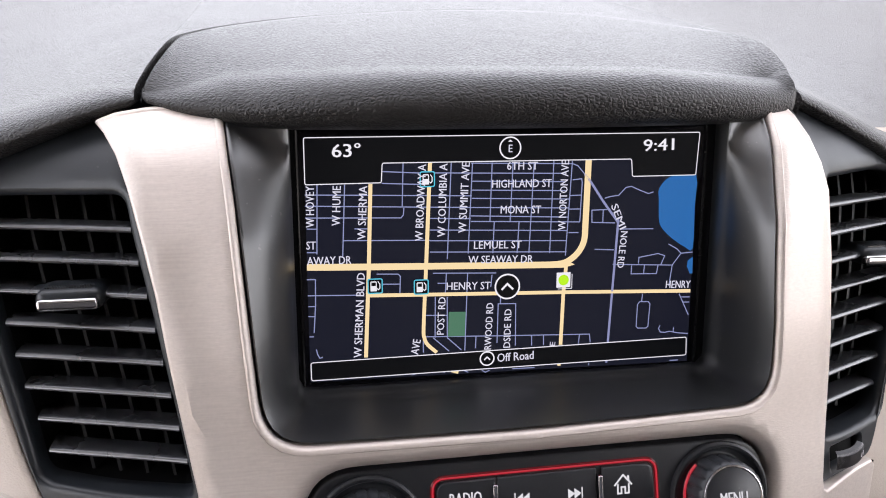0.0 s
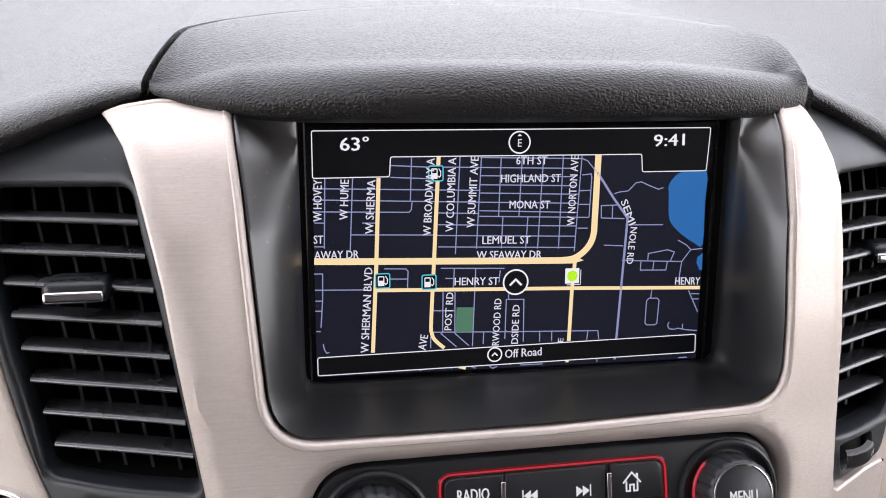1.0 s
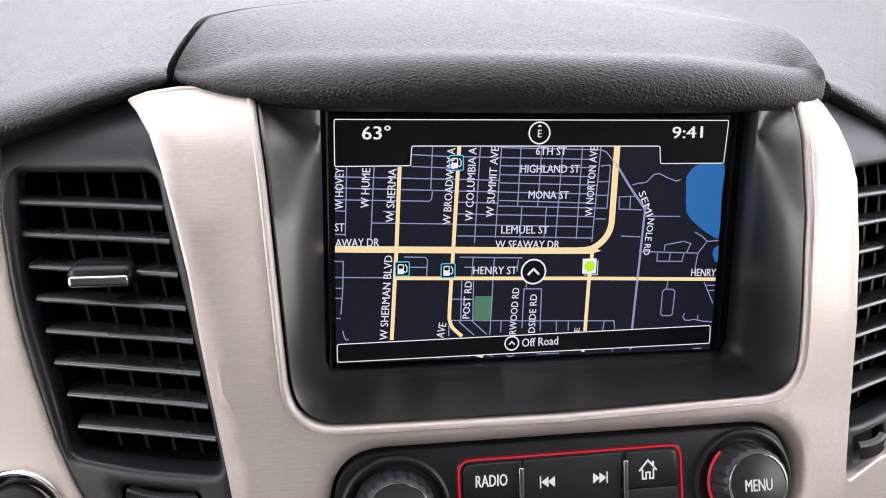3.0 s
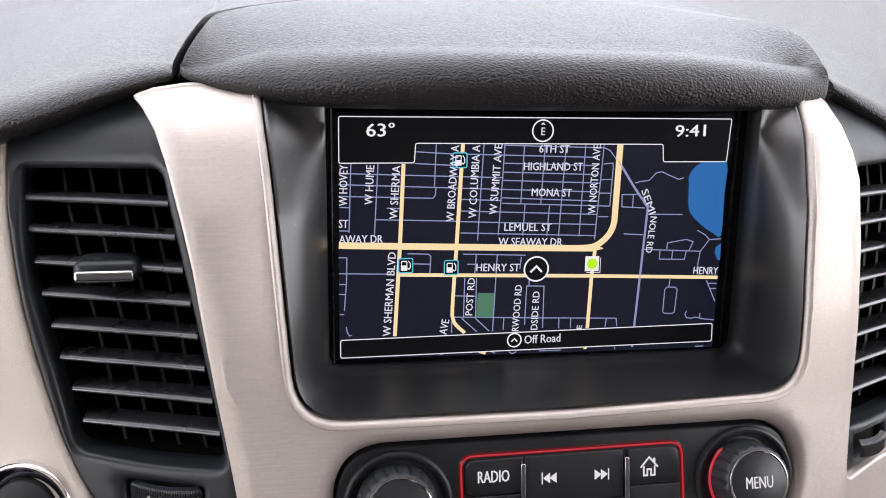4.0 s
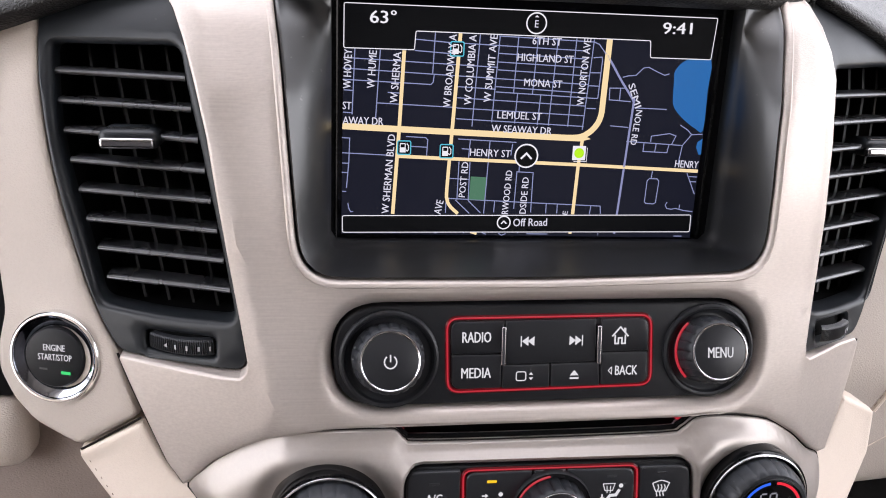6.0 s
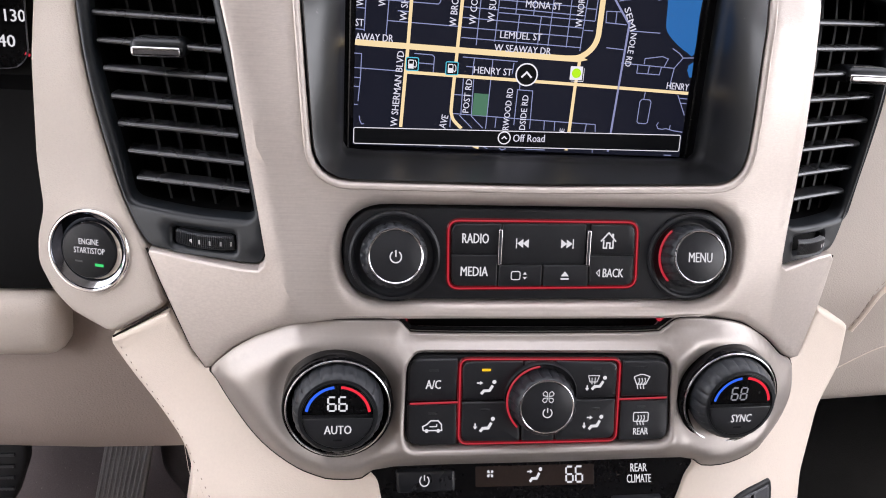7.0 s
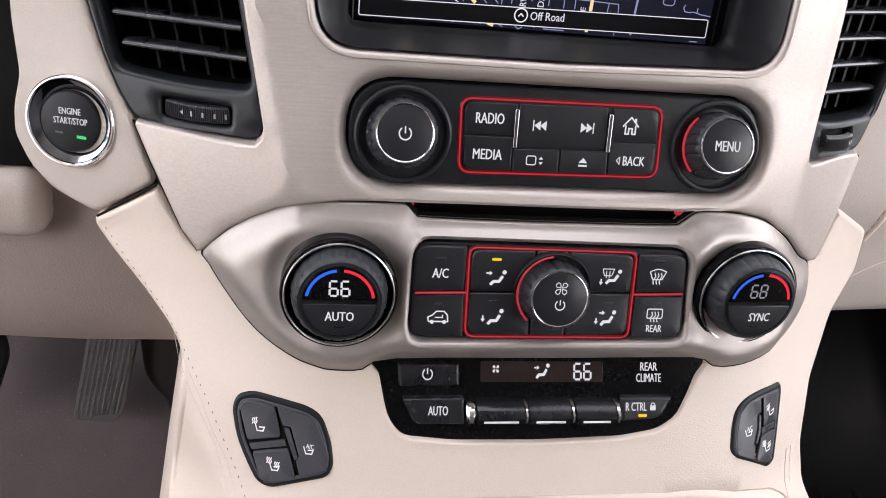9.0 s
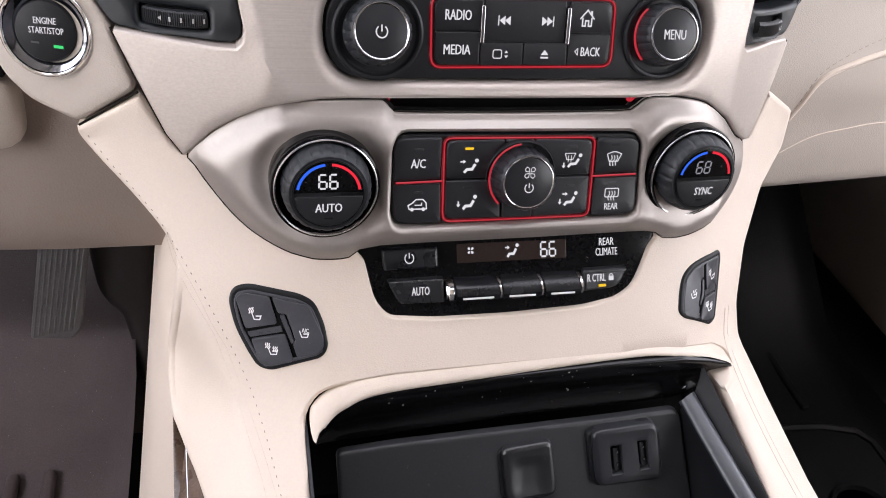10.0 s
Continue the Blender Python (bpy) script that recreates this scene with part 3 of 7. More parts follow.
opening_loop = rounded(OPENING, [0.001, 0.001, 0.02, 0.02, 0.017, 0.001, 0.017, 0.02, 0.02, 0.02, 0.001], 6)


def bezel_face(x, z):
    """The bezel's own face: a low ridge runs down each side, between the middle and the turned flank."""
    d = -0.1235 - 0.21 * (z + 0.07) - x if x < 0 else x - 0.1255 - 0.03 * (z + 0.07)
    rim = max(0.0, 1 - float(away(np.array([x]), np.array([z]), RADIO_PLATE)[0]) / 0.0075)
    ridge = (0.0075 if x < 0 else 0.0030) * (math.exp(-d / 0.045) if d > 0 else math.exp(d / 0.013))
    return face(x, z) - ridge - 0.0016 * rim * rim * (3 - 2 * rim)


part("bezel", plate(BEZEL + BEZEL_LOW + BEZEL_RIGHT, bezel_face, 0.014, 0.0016, [opening_loop, RADIO_PLATE], 0.0045, 5, [0.0030, 0.0065], [0.0036, 0.016]), CHAMPAGNE, stack)

part("opening_lip", plate(inset(opening_loop if area2(opening_loop) > 0 else opening_loop[::-1], -0.0030), lifted(-0.0007, bezel_face), 0.003, 0.0009, [opening_loop], 0.0, 5, 0.0024, 0.014), CHAMPAGNE, stack, "raised lip round the display opening")

# ---- display in its deep black recess ----
def radial(loop, cx, cz, n=96):
    """The loop's points in n even directions from a centre."""
    out = []
    for k in range(n):
        a = 2 * math.pi * k / n
        d = Vector((math.cos(a) * 1.6, math.sin(a)))
        best = None
        for p, q in zip(loop, loop[1:] + loop[:1]):
            ex, ez = q[0] - p[0], q[1] - p[1]
            det = d.x * -ez + ex * d.y
            if abs(det) < 1e-12:
                continue
            wx, wz = p[0] - cx, p[1] - cz
            t, s = (wx * -ez + ex * wz) / det, (d.x * wz - d.y * wx) / det
            if t > 0 and -1e-6 <= s <= 1 + 1e-6 and (best is None or t > best):
                best = t
        out.append((cx + d.x * best, cz + d.y * best))
    return out


display = thing("navigation_display", (0, 0.0, -0.055), "lit navigation touchscreen showing a dark street map", "display")
outer = radial(inset(opening_loop if area2(opening_loop) > 0 else opening_loop[::-1], 0.0013), 0, 0.005, 144)
glass_edge = rounded(mm(-92, 70, 97.0, 70, 97.0, -54, -92, -54), 0.004)
inner = radial(rounded(mm(-92, 70, 93.6, 70, 93.6, -51.6, -92, -51.6), 0.005), 0, 0.005, 144)
rows = []
for back, e in ((0.010, -0.05), (0.0030, -0.04), (0.0018, -0.02), (0.0014, 0.02), (0.0018, 0.05)):
    rows.append([(x0 + (x1 - x0) * e, face(x0, z0) + back, z0 + (z1 - z0) * e) for (x0, z0), (x1, z1) in zip(outer, inner)])
for t, e in ((0.06, 0.16), (0.14, 0.32), (0.26, 0.50), (0.42, 0.68), (0.60, 0.83), (0.80, 0.94), (1.0, 1.0)):
    ring = []
    for (x0, z0), (x1, z1) in zip(outer, inner):
        y0 = face(x0, z0) + 0.0018
        ring.append((x0 + (x1 - x0) * e, y0 + (-0.012 - y0) * t, z0 + (z1 - z0) * e))
    rows.append(ring)
rows.append([(x, -0.0114, z) for x, z in inset(inner, 0.0004)])
rows.append([(x, -0.0008, z) for x, z in inset(inner, 0.0004)])
part("recess", loft(rows, closed=True, caps=False), RECESS, display, "satin black moulded recess", smooth=60)
part("screen_frame", tube([(x, -0.0016, z) for x, z in rounded(mm(-89.4, 66, 89.0, 66, 89.0, -52.4, -89.4, -52.0), 0.0015, 3)], 0.0007, closed=True, sides=8), GLOSS_BLACK, display, "thin gloss black frame round the glass")

# ---- radio plate, slot and climate trim ----
TRIM = mm(-153.6, -150.4, -142.7, -139.0, -132.6, -131.3, -120.3, -123.5, -108.2, -119.8, -93.8, -118.2, -69.5, -117.7, -64.5, -118.4, -60.6, -122.2, -54.2, -123.6, -5.6, -123.9, 54.5, -123.5, 63.0, -121.8, 68.5, -117.8, 75, -116.5, 90, -117.3, 106.2, -121.3)
TRIM_LOW = mm(123.4, -132.2, 138, -145, 146.5, -150, 148.8, -160, 147.3, -170, 138.5, -179.5, 122.5, -187, 104, -189.5, 88, -189, 76, -185.0, 13, -185.3, -66, -186.1, -81.2, -190.9, -91.3, -191.6, -101.3, -191.2, -111.4, -189.4, -124.3, -183.6, -134.7, -175.6, -144, -165, -150.4, -156)
trim_loop = spline(TRIM + TRIM_LOW, 3)
CLIMATE = rounded(mm(-61.8, -130.8, 66.0, -131.3, 68.5, -174.2, -62.2, -175.0), [0.008, 0.008, 0.009, 0.008])


GX, GZ = np.meshgrid(np.arange(-0.165, 0.1651, 0.0015), np.arange(-0.200, -0.1049, 0.0015))
SWELL = away(GX.ravel(), GZ.ravel(), trim_loop).reshape(GX.shape) * np.where(inside(GX.ravel(), GZ.ravel(), trim_loop).reshape(GX.shape), 1, 0)
SWELL = np.clip(SWELL / 0.013, 0, 1)
SWELL = (0.0130 - 0.003 * np.clip((np.abs(GX) - 0.062) / 0.02, 0, 1)) * np.sin(SWELL * np.pi / 2)
for _ in range(5):
    SWELL = np.pad(SWELL, 1, mode="edge")
    SWELL = (SWELL[1:-1, 1:-1] * 2 + SWELL[:-2, 1:-1] + SWELL[2:, 1:-1] + SWELL[1:-1, :-2] + SWELL[1:-1, 2:]) / 6

for dial_x, dial_z in ((-0.0926, -0.1544), (0.0960, -0.1546)):
    near = np.hypot(GX - dial_x, GZ - dial_z)
    core = SWELL[near < 0.004].mean() - 0.0030
    blend = np.clip((near - 0.0262) / 0.007, 0, 1)
    blend = blend * blend * (3 - 2 * blend)
    SWELL = core * (1 - blend) + SWELL * blend


def swollen(x, z):
    """The climate trim swells out of the stack's face."""
    u, v = (x + 0.165) / 0.0015, (z + 0.200) / 0.0015
    i, k = min(max(int(u), 0), GX.shape[1] - 2), min(max(int(v), 0), GX.shape[0] - 2)
    a, b = u - i, v - k
    h = (SWELL[k, i] * (1 - a) + SWELL[k, i + 1] * a) * (1 - b) + (SWELL[k + 1, i] * (1 - a) + SWELL[k + 1, i + 1] * a) * b
    return face(x, z) - float(h)


part("climate_trim", plate(trim_loop, swollen, 0.010, 0.0010, [CLIMATE], 0.0032, 3, 0.0022, 0.008), CHAMPAGNE_DARK, stack, "trim swelling round the climate controls", smooth=50)

part("seam", tube([(x, face(x, z) + 0.0040, z) for x, z in spline(TRIM, 3, closed=False)], 0.0016, sides=6), DARK, stack, "dark joint above the climate trim")

# ---- cream leather console fascia ----
STITCH_Z = [-0.30, -0.267, -0.25, -0.2276, -0.199, -0.183, -0.162, -0.143, -0.12]
STITCH_X = [-0.124, -0.132, -0.1416, -0.1536, -0.165, -0.175, -0.189, -0.203, -0.222]


def console_face(x, z):
    """The leather face, which turns back to the sides past its seams."""
    left = max(0.0, float(np.interp(z, STITCH_Z, STITCH_X)) - x)
    return face(x, z) + 0.9 * left + 12 * left * left


REAR = rounded(mm(-66, -183, -78, -189.5, -73.5, -193, -71.5, -202, -68.8, -212, -62.5, -219, -39, -221, 0, -221.2, 41, -220, 60, -217.2, 69.5, -212, 75.5, -202, 79.5, -193.5, 85, -188.5, 74, -182), 0.004, 3)
FASCIA = mm(-205.4, -144.7, -173.9, -125.4, -163, -142.8, -156, -151.8, -140, -145, 0, -150, 140, -148, 152.8, -150, 161.5, -129, 164, -124, 193, -140.5, 189.5, -163, 171.5, -182, 155.5, -210, 148.5, -236, 148.5, -254, 155, -272, 160, -300, 164, -318)
FASCIA_LOW = mm(133.5, -318, 129.5, -294, 127, -278, 124.6, -270.5, 123.0, -265.6, 135.2, -262.4, 133.0, -257.8, 122, -251.6, 104, -248.0, 62, -246.4, 0, -246.4, -60, -247.0, -86, -249.3, -97.5, -254.0, -104.5, -261, -106, -268, -105.5, -280, -105, -318, -130, -318, -155.7, -294.7, -162.5, -290.9, -170, -285, -172.0, -272, -171.0, -259, -165.0, -224, -162.5, -206, -163.8, -195, -170.2, -185.8, -179.6, -175.6, -189.3, -165.6, -199.5, -155.2, -203.4, -150.6)
GROOVE = inset(trim_loop if area2(trim_loop) > 0 else trim_loop[::-1], -0.0005)
# Thin dark beads draw the shadow that falls in the joints between panels.
for line, depth in ((GROOVE + GROOVE[:1], 0.0), (mm(-184.3, -96.4, -178.0, -111.4, -172.2, -124.0, -163.6, -142.2, -156.3, -151.6), 0.0006), (mm(170.6, -97.0, 166.2, -114.2, 161.2, -128.8, 152.7, -149.6), 0.0006),
                    (mm(-203.4, -143.7, -189, -134.1, -174.7, -124.5), 0.0008)):
    part("seam", tube([(x, face(x, z) + depth, z) for x, z in line], 0.0006 if depth > 0.0005 else (0.0005 if depth else 0.00032), sides=6), GAP, stack, "dark line drawn as the shadow in the joint between panels")
console = thing("centre_console", (0, -0.08, -0.6), "cream leather centre console with stitched edges", "console")
part("leather_face", plate(rounded(FASCIA + FASCIA_LOW, 0.003, 2), console_face, 0.02, 0.0035, [REAR], 0.006, 4, 0.0012, 0.006), BEIGE, console, "cream leather face")


# ---- the street map on the display ----
MAP_BACK = light("map_background", (0.20, 0.235, 0.50), 0.038)
MAP_DARK = light("map_header_black", (0.2, 0.25, 0.4), 0.006)
MAP_LINE = light("map_minor_street", (0.40, 0.46, 0.78), 0.68)
MAP_ROAD = light("map_main_road", (1.0, 0.80, 0.46), 0.92)
MAP_LILAC = light("map_lilac_road", (0.42, 0.46, 0.80), 0.62)
MAP_LAKE = light("map_lake", (0.03, 0.20, 0.58), 0.72)
MAP_PARK = light("map_park", (0.12, 0.32, 0.20), 0.62)
MAP_WHITE = light("map_white", (0.92, 0.93, 1.0), 0.92)
MAP_TEXT = light("map_lettering", (0.80, 0.81, 0.95), 0.86)
MAP_TEAL = light("map_teal", (0.10, 0.62, 0.80), 0.85)
MAP_LIME = light("map_lime", (0.50, 0.95, 0.02), 0.95)
GLASS = surface("display_glass", (0.004, 0.004, 0.006), 0.10, spread=0.2, rough_spread=0.02, specular=0.3)
on_glass = flat(-0.0012)
part("screen", plate(glass_edge, on_glass, 0.006, 0.0008, back=True), GLASS, display, "glossy black display glass")
map_sheet = part("map", patch([mm(-86.1, 55.1, 85.5, 55.1, 85.7, -50.5, -86.9, -48.8)], on_glass, 0.0001), MAP_BACK, display, "dark navy street map", smooth=0)
STREETS = []
STREETS += [mm(-54.7, 40.6, -38.3, 39.6), mm(-54.8, 35.7, -33.6, 34.6), mm(-86.4, 31.7, -16.7, 29.5), mm(-86.5, 27.1, -16.7, 24.5), mm(-86.6, 22.2, -47.0, 21.0, -46.0, 22.1, -45.7, 25.2), mm(-66.5, 17.0, -60.9, 16.8), mm(-86.1, 17.6, -82.0, 17.4), mm(-71.5, 12.2, -34.8, 11.0), mm(-86.4, 7.7, -82.3, 7.5)]
STREETS += [mm(-81.3, 35.8, -82.3, 6.8), mm(-70.1, 35.6, -71.7, 5.3), mm(-45.8, 43.9, -46.4, 25.9), mm(-25.5, 43.7, -27.3, 2.5), mm(-16.4, 43.5, -18.2, 4.6), mm(-16.9, 43.3, 27.6, 42.2), mm(-34.8, 39.6, 24.2, 38.1), mm(-16.8, 35.7, 24.8, 34.5), mm(-16.7, 31.9, 25.4, 30.6), mm(-16.7, 28.4, 26.6, 26.9)]
STREETS += [mm(-16.7, 24.5, 26.7, 23.0), mm(-17.1, 20.9, 26.4, 19.0), mm(-17.1, 18.5, 31.6, 16.7), mm(-34.8, 20.4, -17.1, 19.7), mm(-34.8, 15.4, 26.1, 13.1), mm(26.6, 12.1, 31.2, 12.0), mm(-34.8, 10.8, 25.7, 8.6), mm(-34.8, 5.9, 25.9, 3.6), mm(-7.9, 43.4, -8.7, 18.0), mm(-6.8, 18.0, -7.3, 4.3)]
STREETS += [mm(1.2, 42.8, 0.2, 17.8), mm(4.2, 17.7, 3.5, 3.9), mm(10.5, 43.1, 8.8, 3.7), mm(19.2, 43.5, 18.2, 3.4), mm(27.5, 43.4, 25.4, 1.9), mm(27.8, 35.2, 31.9, 35.6, 32.2, 33.9, 31.6, 16.9), mm(26.8, 28.4, 32.1, 28.5), mm(26.7, 22.5, 31.9, 22.4), mm(27.6, 42.2, 30.1, 41.2, 33.3, 37.5)]
STREETS += [mm(42.7, 26.8, 45.3, 27.5, 49.1, 27.9, 52.4, 31.3, 54.9, 31.7, 58.9, 29.9, 63.0, 28.3, 65.3, 29.0), mm(44.2, 21.8, 37.0, 21.7, 37.2, 16.3, 47.9, 15.7), mm(42.2, 21.6, 42.2, 16.1), mm(49.3, 12.9, 66.0, 12.5), mm(38.8, 4.2, 47.9, 3.6)]
STREETS += [mm(47.5, -3.0, 75.9, -4.5, 77.4, -2.5, 79.9, 0.8, 85.5, 1.1), mm(79.9, 0.8, 77.8, 2.9, 73.6, 5.3), mm(59.7, -3.1, 59.8, -0.3, 68.8, 1.1, 72.1, 0.0, 70.4, -4.1), mm(56.5, -3.8, 56.4, -7.7, 68.5, -8.1, 69.1, -4.0), mm(62.6, -4.0, 62.3, -7.9), mm(75.9, -4.5, 74.8, -14.1)]
STREETS += [mm(62.3, -17.2, 62.0, -20.9), mm(61.1, -20.8, 65.2, -21.0, 66.1, -22.1, 65.6, -32.7, 64.5, -33.4, 60.7, -33.2, 59.9, -32.4, 60.1, -22.1, 61.1, -20.8), mm(71.6, -32.4, 70.8, -34.0, 71.8, -35.7, 74.0, -36.0, 76.2, -35.6, 80.4, -36.6, 85.4, -37.2), mm(78.2, -33.6, 78.1, -36.3), mm(80.0, -18.0, 85.1, -28.3), mm(81.2, -19.6, 85.3, -19.8), mm(81.9, -22.1, 85.2, -22.2)]
STREETS += [mm(-86.8, -3.8, -83.3, -3.9, -83.6, -14.8, -84.6, -27.0), mm(-86.7, -10.7, -64.9, -11.5), mm(-86.6, -15.4, -83.8, -15.5), mm(-86.8, -19.7, -84.0, -19.9), mm(-86.6, -28.6, -84.7, -28.7), mm(-83.9, -34.2, -83.5, -36.5, -82.6, -38.3, -81.4, -38.1), mm(-57.7, -2.7, -48.6, -3.1, -47.6, -4.1, -47.9, -11.4), mm(-55.3, -7.2, -47.9, -7.5), mm(-33.6, -3.4, -5.7, -4.5), mm(-31.6, -7.9, -27.5, -8.1), mm(-27.7, -3.6, -28.2, -12.3), mm(-18.4, -4.0, -19.6, -38.8), mm(-7.6, -5.2, -8.1, -10.6)]
STREETS += [mm(-32.6, -13.9, -32.8, -32.2), mm(-37.0, -21.9, -27.4, -22.4), mm(-27.4, -14.1, -27.4, -32.5), mm(-37.0, -31.5, -2.1, -33.1, 37.7, -34.7, 38.2, -38.6), mm(-33.6, -32.2, -26.6, -38.7), mm(-27.4, -32.5, -21.1, -38.5), mm(-14.6, -32.7, -14.8, -38.1), mm(-5.1, -36.3, -4.7, -18.4, 3.2, -18.7, 3.3, -38.0), mm(10.7, -33.5, 10.8, -38.5), mm(16.2, -33.8, 16.3, -38.5), mm(33.0, -34.7, 32.6, -38.9), mm(-3.7, -15.1, -3.7, -18.4), mm(-38.0, -33.5, -38.0, -38.6)]
STREETS += [mm(-68.0, -48.0, -61.2, -48.2), mm(-43.0, -48.5, -40.6, -47.9, -39.1, -48.0), mm(-33.1, -48.1, -30.6, -47.2, -28.6, -48.4), mm(-20.5, -47.8, -18.0, -49.0), mm(-11.9, -48.4, -10.3, -49.5, -8.3, -48.6), mm(-2.6, -48.4, -1.9, -47.4), mm(2.0, -48.7, 12.4, -48.8), mm(37.8, -48.2, 37.8, -49.5), mm(77.0, -49.7, 81.2, -49.7)]
for line in STREETS:
    part("street", ribbon([line], 0.00044, on_glass, 0.0002), MAP_LINE, map_sheet, smooth=0)
part("lake", patch([spline(mm(67.9, 25.7, 67.6, 29.5, 69.3, 32.7, 71.8, 34.9, 74.9, 36.0, 85.0, 36.1, 85.2, 21.6, 85.4, 2.9, 81.3, 3.8, 77.6, 6.0, 73.4, 9.2, 69.7, 13.1, 68.4, 16.9), 3)], on_glass, 0.00025), MAP_LAKE, map_sheet, "blue lake", smooth=0)
part("lake", patch([mm(85.7, -1.0, 83.3, -2.7, 83.0, -5.3, 84.6, -8.8, 85.9, -8.8)], on_glass, 0.00025), MAP_LAKE, map_sheet, "blue lake", smooth=0)
part("park", patch([mm(-26.7, -20.9, -19.2, -21.2, -19.6, -32.2, -27.1, -32.0)], on_glass, 0.00025), MAP_PARK, map_sheet, "green park block", smooth=0)
part("main_road", ribbon([spline(mm(33.3, 37.5, 36.3, 33.8, 42.3, 25.1, 48.1, 17.5, 49.2, 15.4, 49.1, 12.4, 46.5, -39.4), 5, closed=False)], 0.00105, on_glass, 0.0003), MAP_LILAC, map_sheet, smooth=0)
part("main_road", ribbon([mm(46.3, -47.6, 46.1, -48.7)], 0.00105, on_glass, 0.0003), MAP_LILAC, map_sheet, smooth=0)
part("main_road", ribbon([spline(mm(-86.6, 1.5, -64.7, 0.7, 18.9, -1.9, 24.5, -1.6), 5, closed=False)], 0.00285, on_glass, 0.0003), MAP_ROAD, map_sheet, smooth=0)
part("main_road", ribbon([spline(mm(17.6, -1.9, 24.5, -1.4, 29.0, 1.0, 32.3, 4.7, 33.9, 9.1, 34.2, 15.4, 34.8, 44.0), 5, closed=False)], 0.0028, on_glass, 0.0003), MAP_ROAD, map_sheet, smooth=0)
part("main_road", ribbon([mm(-59.5, 35.6, -60.9, 0.8, -63.0, -39.2)], 0.00165, on_glass, 0.0003), MAP_ROAD, map_sheet, smooth=0)
part("main_road", ribbon([mm(-34.5, 44.0, -36.5, -0.1)], 0.00165, on_glass, 0.0003), MAP_ROAD, map_sheet, smooth=0)
part("main_road", ribbon([spline(mm(-36.5, -0.1, -37.8, -26.9, -37.5, -32.0, -36.1, -35.1, -32.1, -38.9), 5, closed=False)], 0.0016, on_glass, 0.0003), MAP_ROAD, map_sheet, smooth=0)
part("main_road", ribbon([mm(-62.1, -11.8, -38.5, -12.6, 25.2, -14.6, 85.4, -16.9)], 0.0016, on_glass, 0.0003), MAP_ROAD, map_sheet, smooth=0)
part("main_road", ribbon([mm(26.0, -0.9, 24.9, -15.1, 24.2, -38.9)], 0.00165, on_glass, 0.0003), MAP_ROAD, map_sheet, smooth=0)
part("main_road", ribbon([mm(23.7, -47.6, 23.7, -48.7)], 0.0016, on_glass, 0.0003), MAP_ROAD, map_sheet, smooth=0)
part("main_road", ribbon([mm(-25.6, -47.8, -22.5, -48.8)], 0.0012, on_glass, 0.0003), MAP_ROAD, map_sheet, smooth=0)
HEADER = rounded(mm(-86.1, 54.9, 85.6, 54.8, 84.7, 36.1, 55.0, 36.1, 54.3, 43.7, -54.5, 44.1, -55.0, 36.0, -86.2, 35.9), 0.0008, 3)
FOOTER = rounded(mm(-86.4, -40.1, 84.6, -38.8, 84.9, -47.4, -86.4, -48.1), 0.0009, 3)
HEADER_PIECES = [mm(-86.0, 54.8, 85.5, 54.7, 85.0, 43.9, -86.1, 43.9), mm(-86.1, 43.9, -54.6, 43.9, -55.1, 36.1, -86.1, 36.0), mm(54.4, 43.9, 85.0, 43.9, 84.6, 36.2, 55.1, 36.2)]
for bar_name, loop, pieces in (("header_bar", HEADER, HEADER_PIECES), ("footer_bar", FOOTER, [FOOTER])):
    bar = part(bar_name, patch(pieces, on_glass, 0.0004), MAP_DARK, display, "black status bar with a white outline", smooth=0)
    part("outline", ribbon([loop + loop[:2]], 0.0004, on_glass, 0.0005), MAP_WHITE, bar, smooth=0)
part("map_label", lettering("63°", -0.06908, 0.04964, 0.01185, 0.00563, on_glass, 0.0006, 0.4, 0.025), MAP_WHITE, display, smooth=0)
part("map_label", lettering("9:41", 0.06660, 0.04965, 0.01433, 0.00514, on_glass, 0.0006, 1.3, 0.025), MAP_WHITE, display, smooth=0)
part("map_label", lettering("E", -0.00006, 0.04919, 0.00171, 0.00318, on_glass, 0.0006, -0.7, 0.016), MAP_TEXT, display, smooth=0)
part("map_label", lettering("W HOVEY", -0.08447, 0.02680, 0.01715, 0.00342, on_glass, 0.0006, 88.3, 0.016), MAP_TEXT, display, smooth=0)
part("map_label", lettering("W HUME", -0.07372, 0.02690, 0.01655, 0.00342, on_glass, 0.0006, 87.1, 0.016), MAP_TEXT, display, smooth=0)
part("map_label", lettering("W SHERMA", -0.06314, 0.02368, 0.02258, 0.00342, on_glass, 0.0006, 86.7, 0.016), MAP_TEXT, display, smooth=0)
part("map_label", lettering("W BROADWAY A", -0.03873, 0.02715, 0.03247, 0.00342, on_glass, 0.0006, 86.9, 0.016), MAP_TEXT, display, smooth=0)
part("map_label", lettering("W COLUMBIA A", -0.02940, 0.02790, 0.03115, 0.00342, on_glass, 0.0006, 87.9, 0.016), MAP_TEXT, display, smooth=0)
part("map_label", lettering("W SUMMIT AVE", -0.02011, 0.02878, 0.03009, 0.00342, on_glass, 0.0006, 86.8, 0.016), MAP_TEXT, display, smooth=0)
part("map_label", lettering("W NORTON AVE", 0.02374, 0.02855, 0.03023, 0.00342, on_glass, 0.0006, 88.1, 0.016), MAP_TEXT, display, smooth=0)
part("map_label", lettering("6TH ST", 0.00527, 0.04178, 0.01358, 0.00342, on_glass, 0.0006, -0.9, 0.016), MAP_TEXT, display, smooth=0)
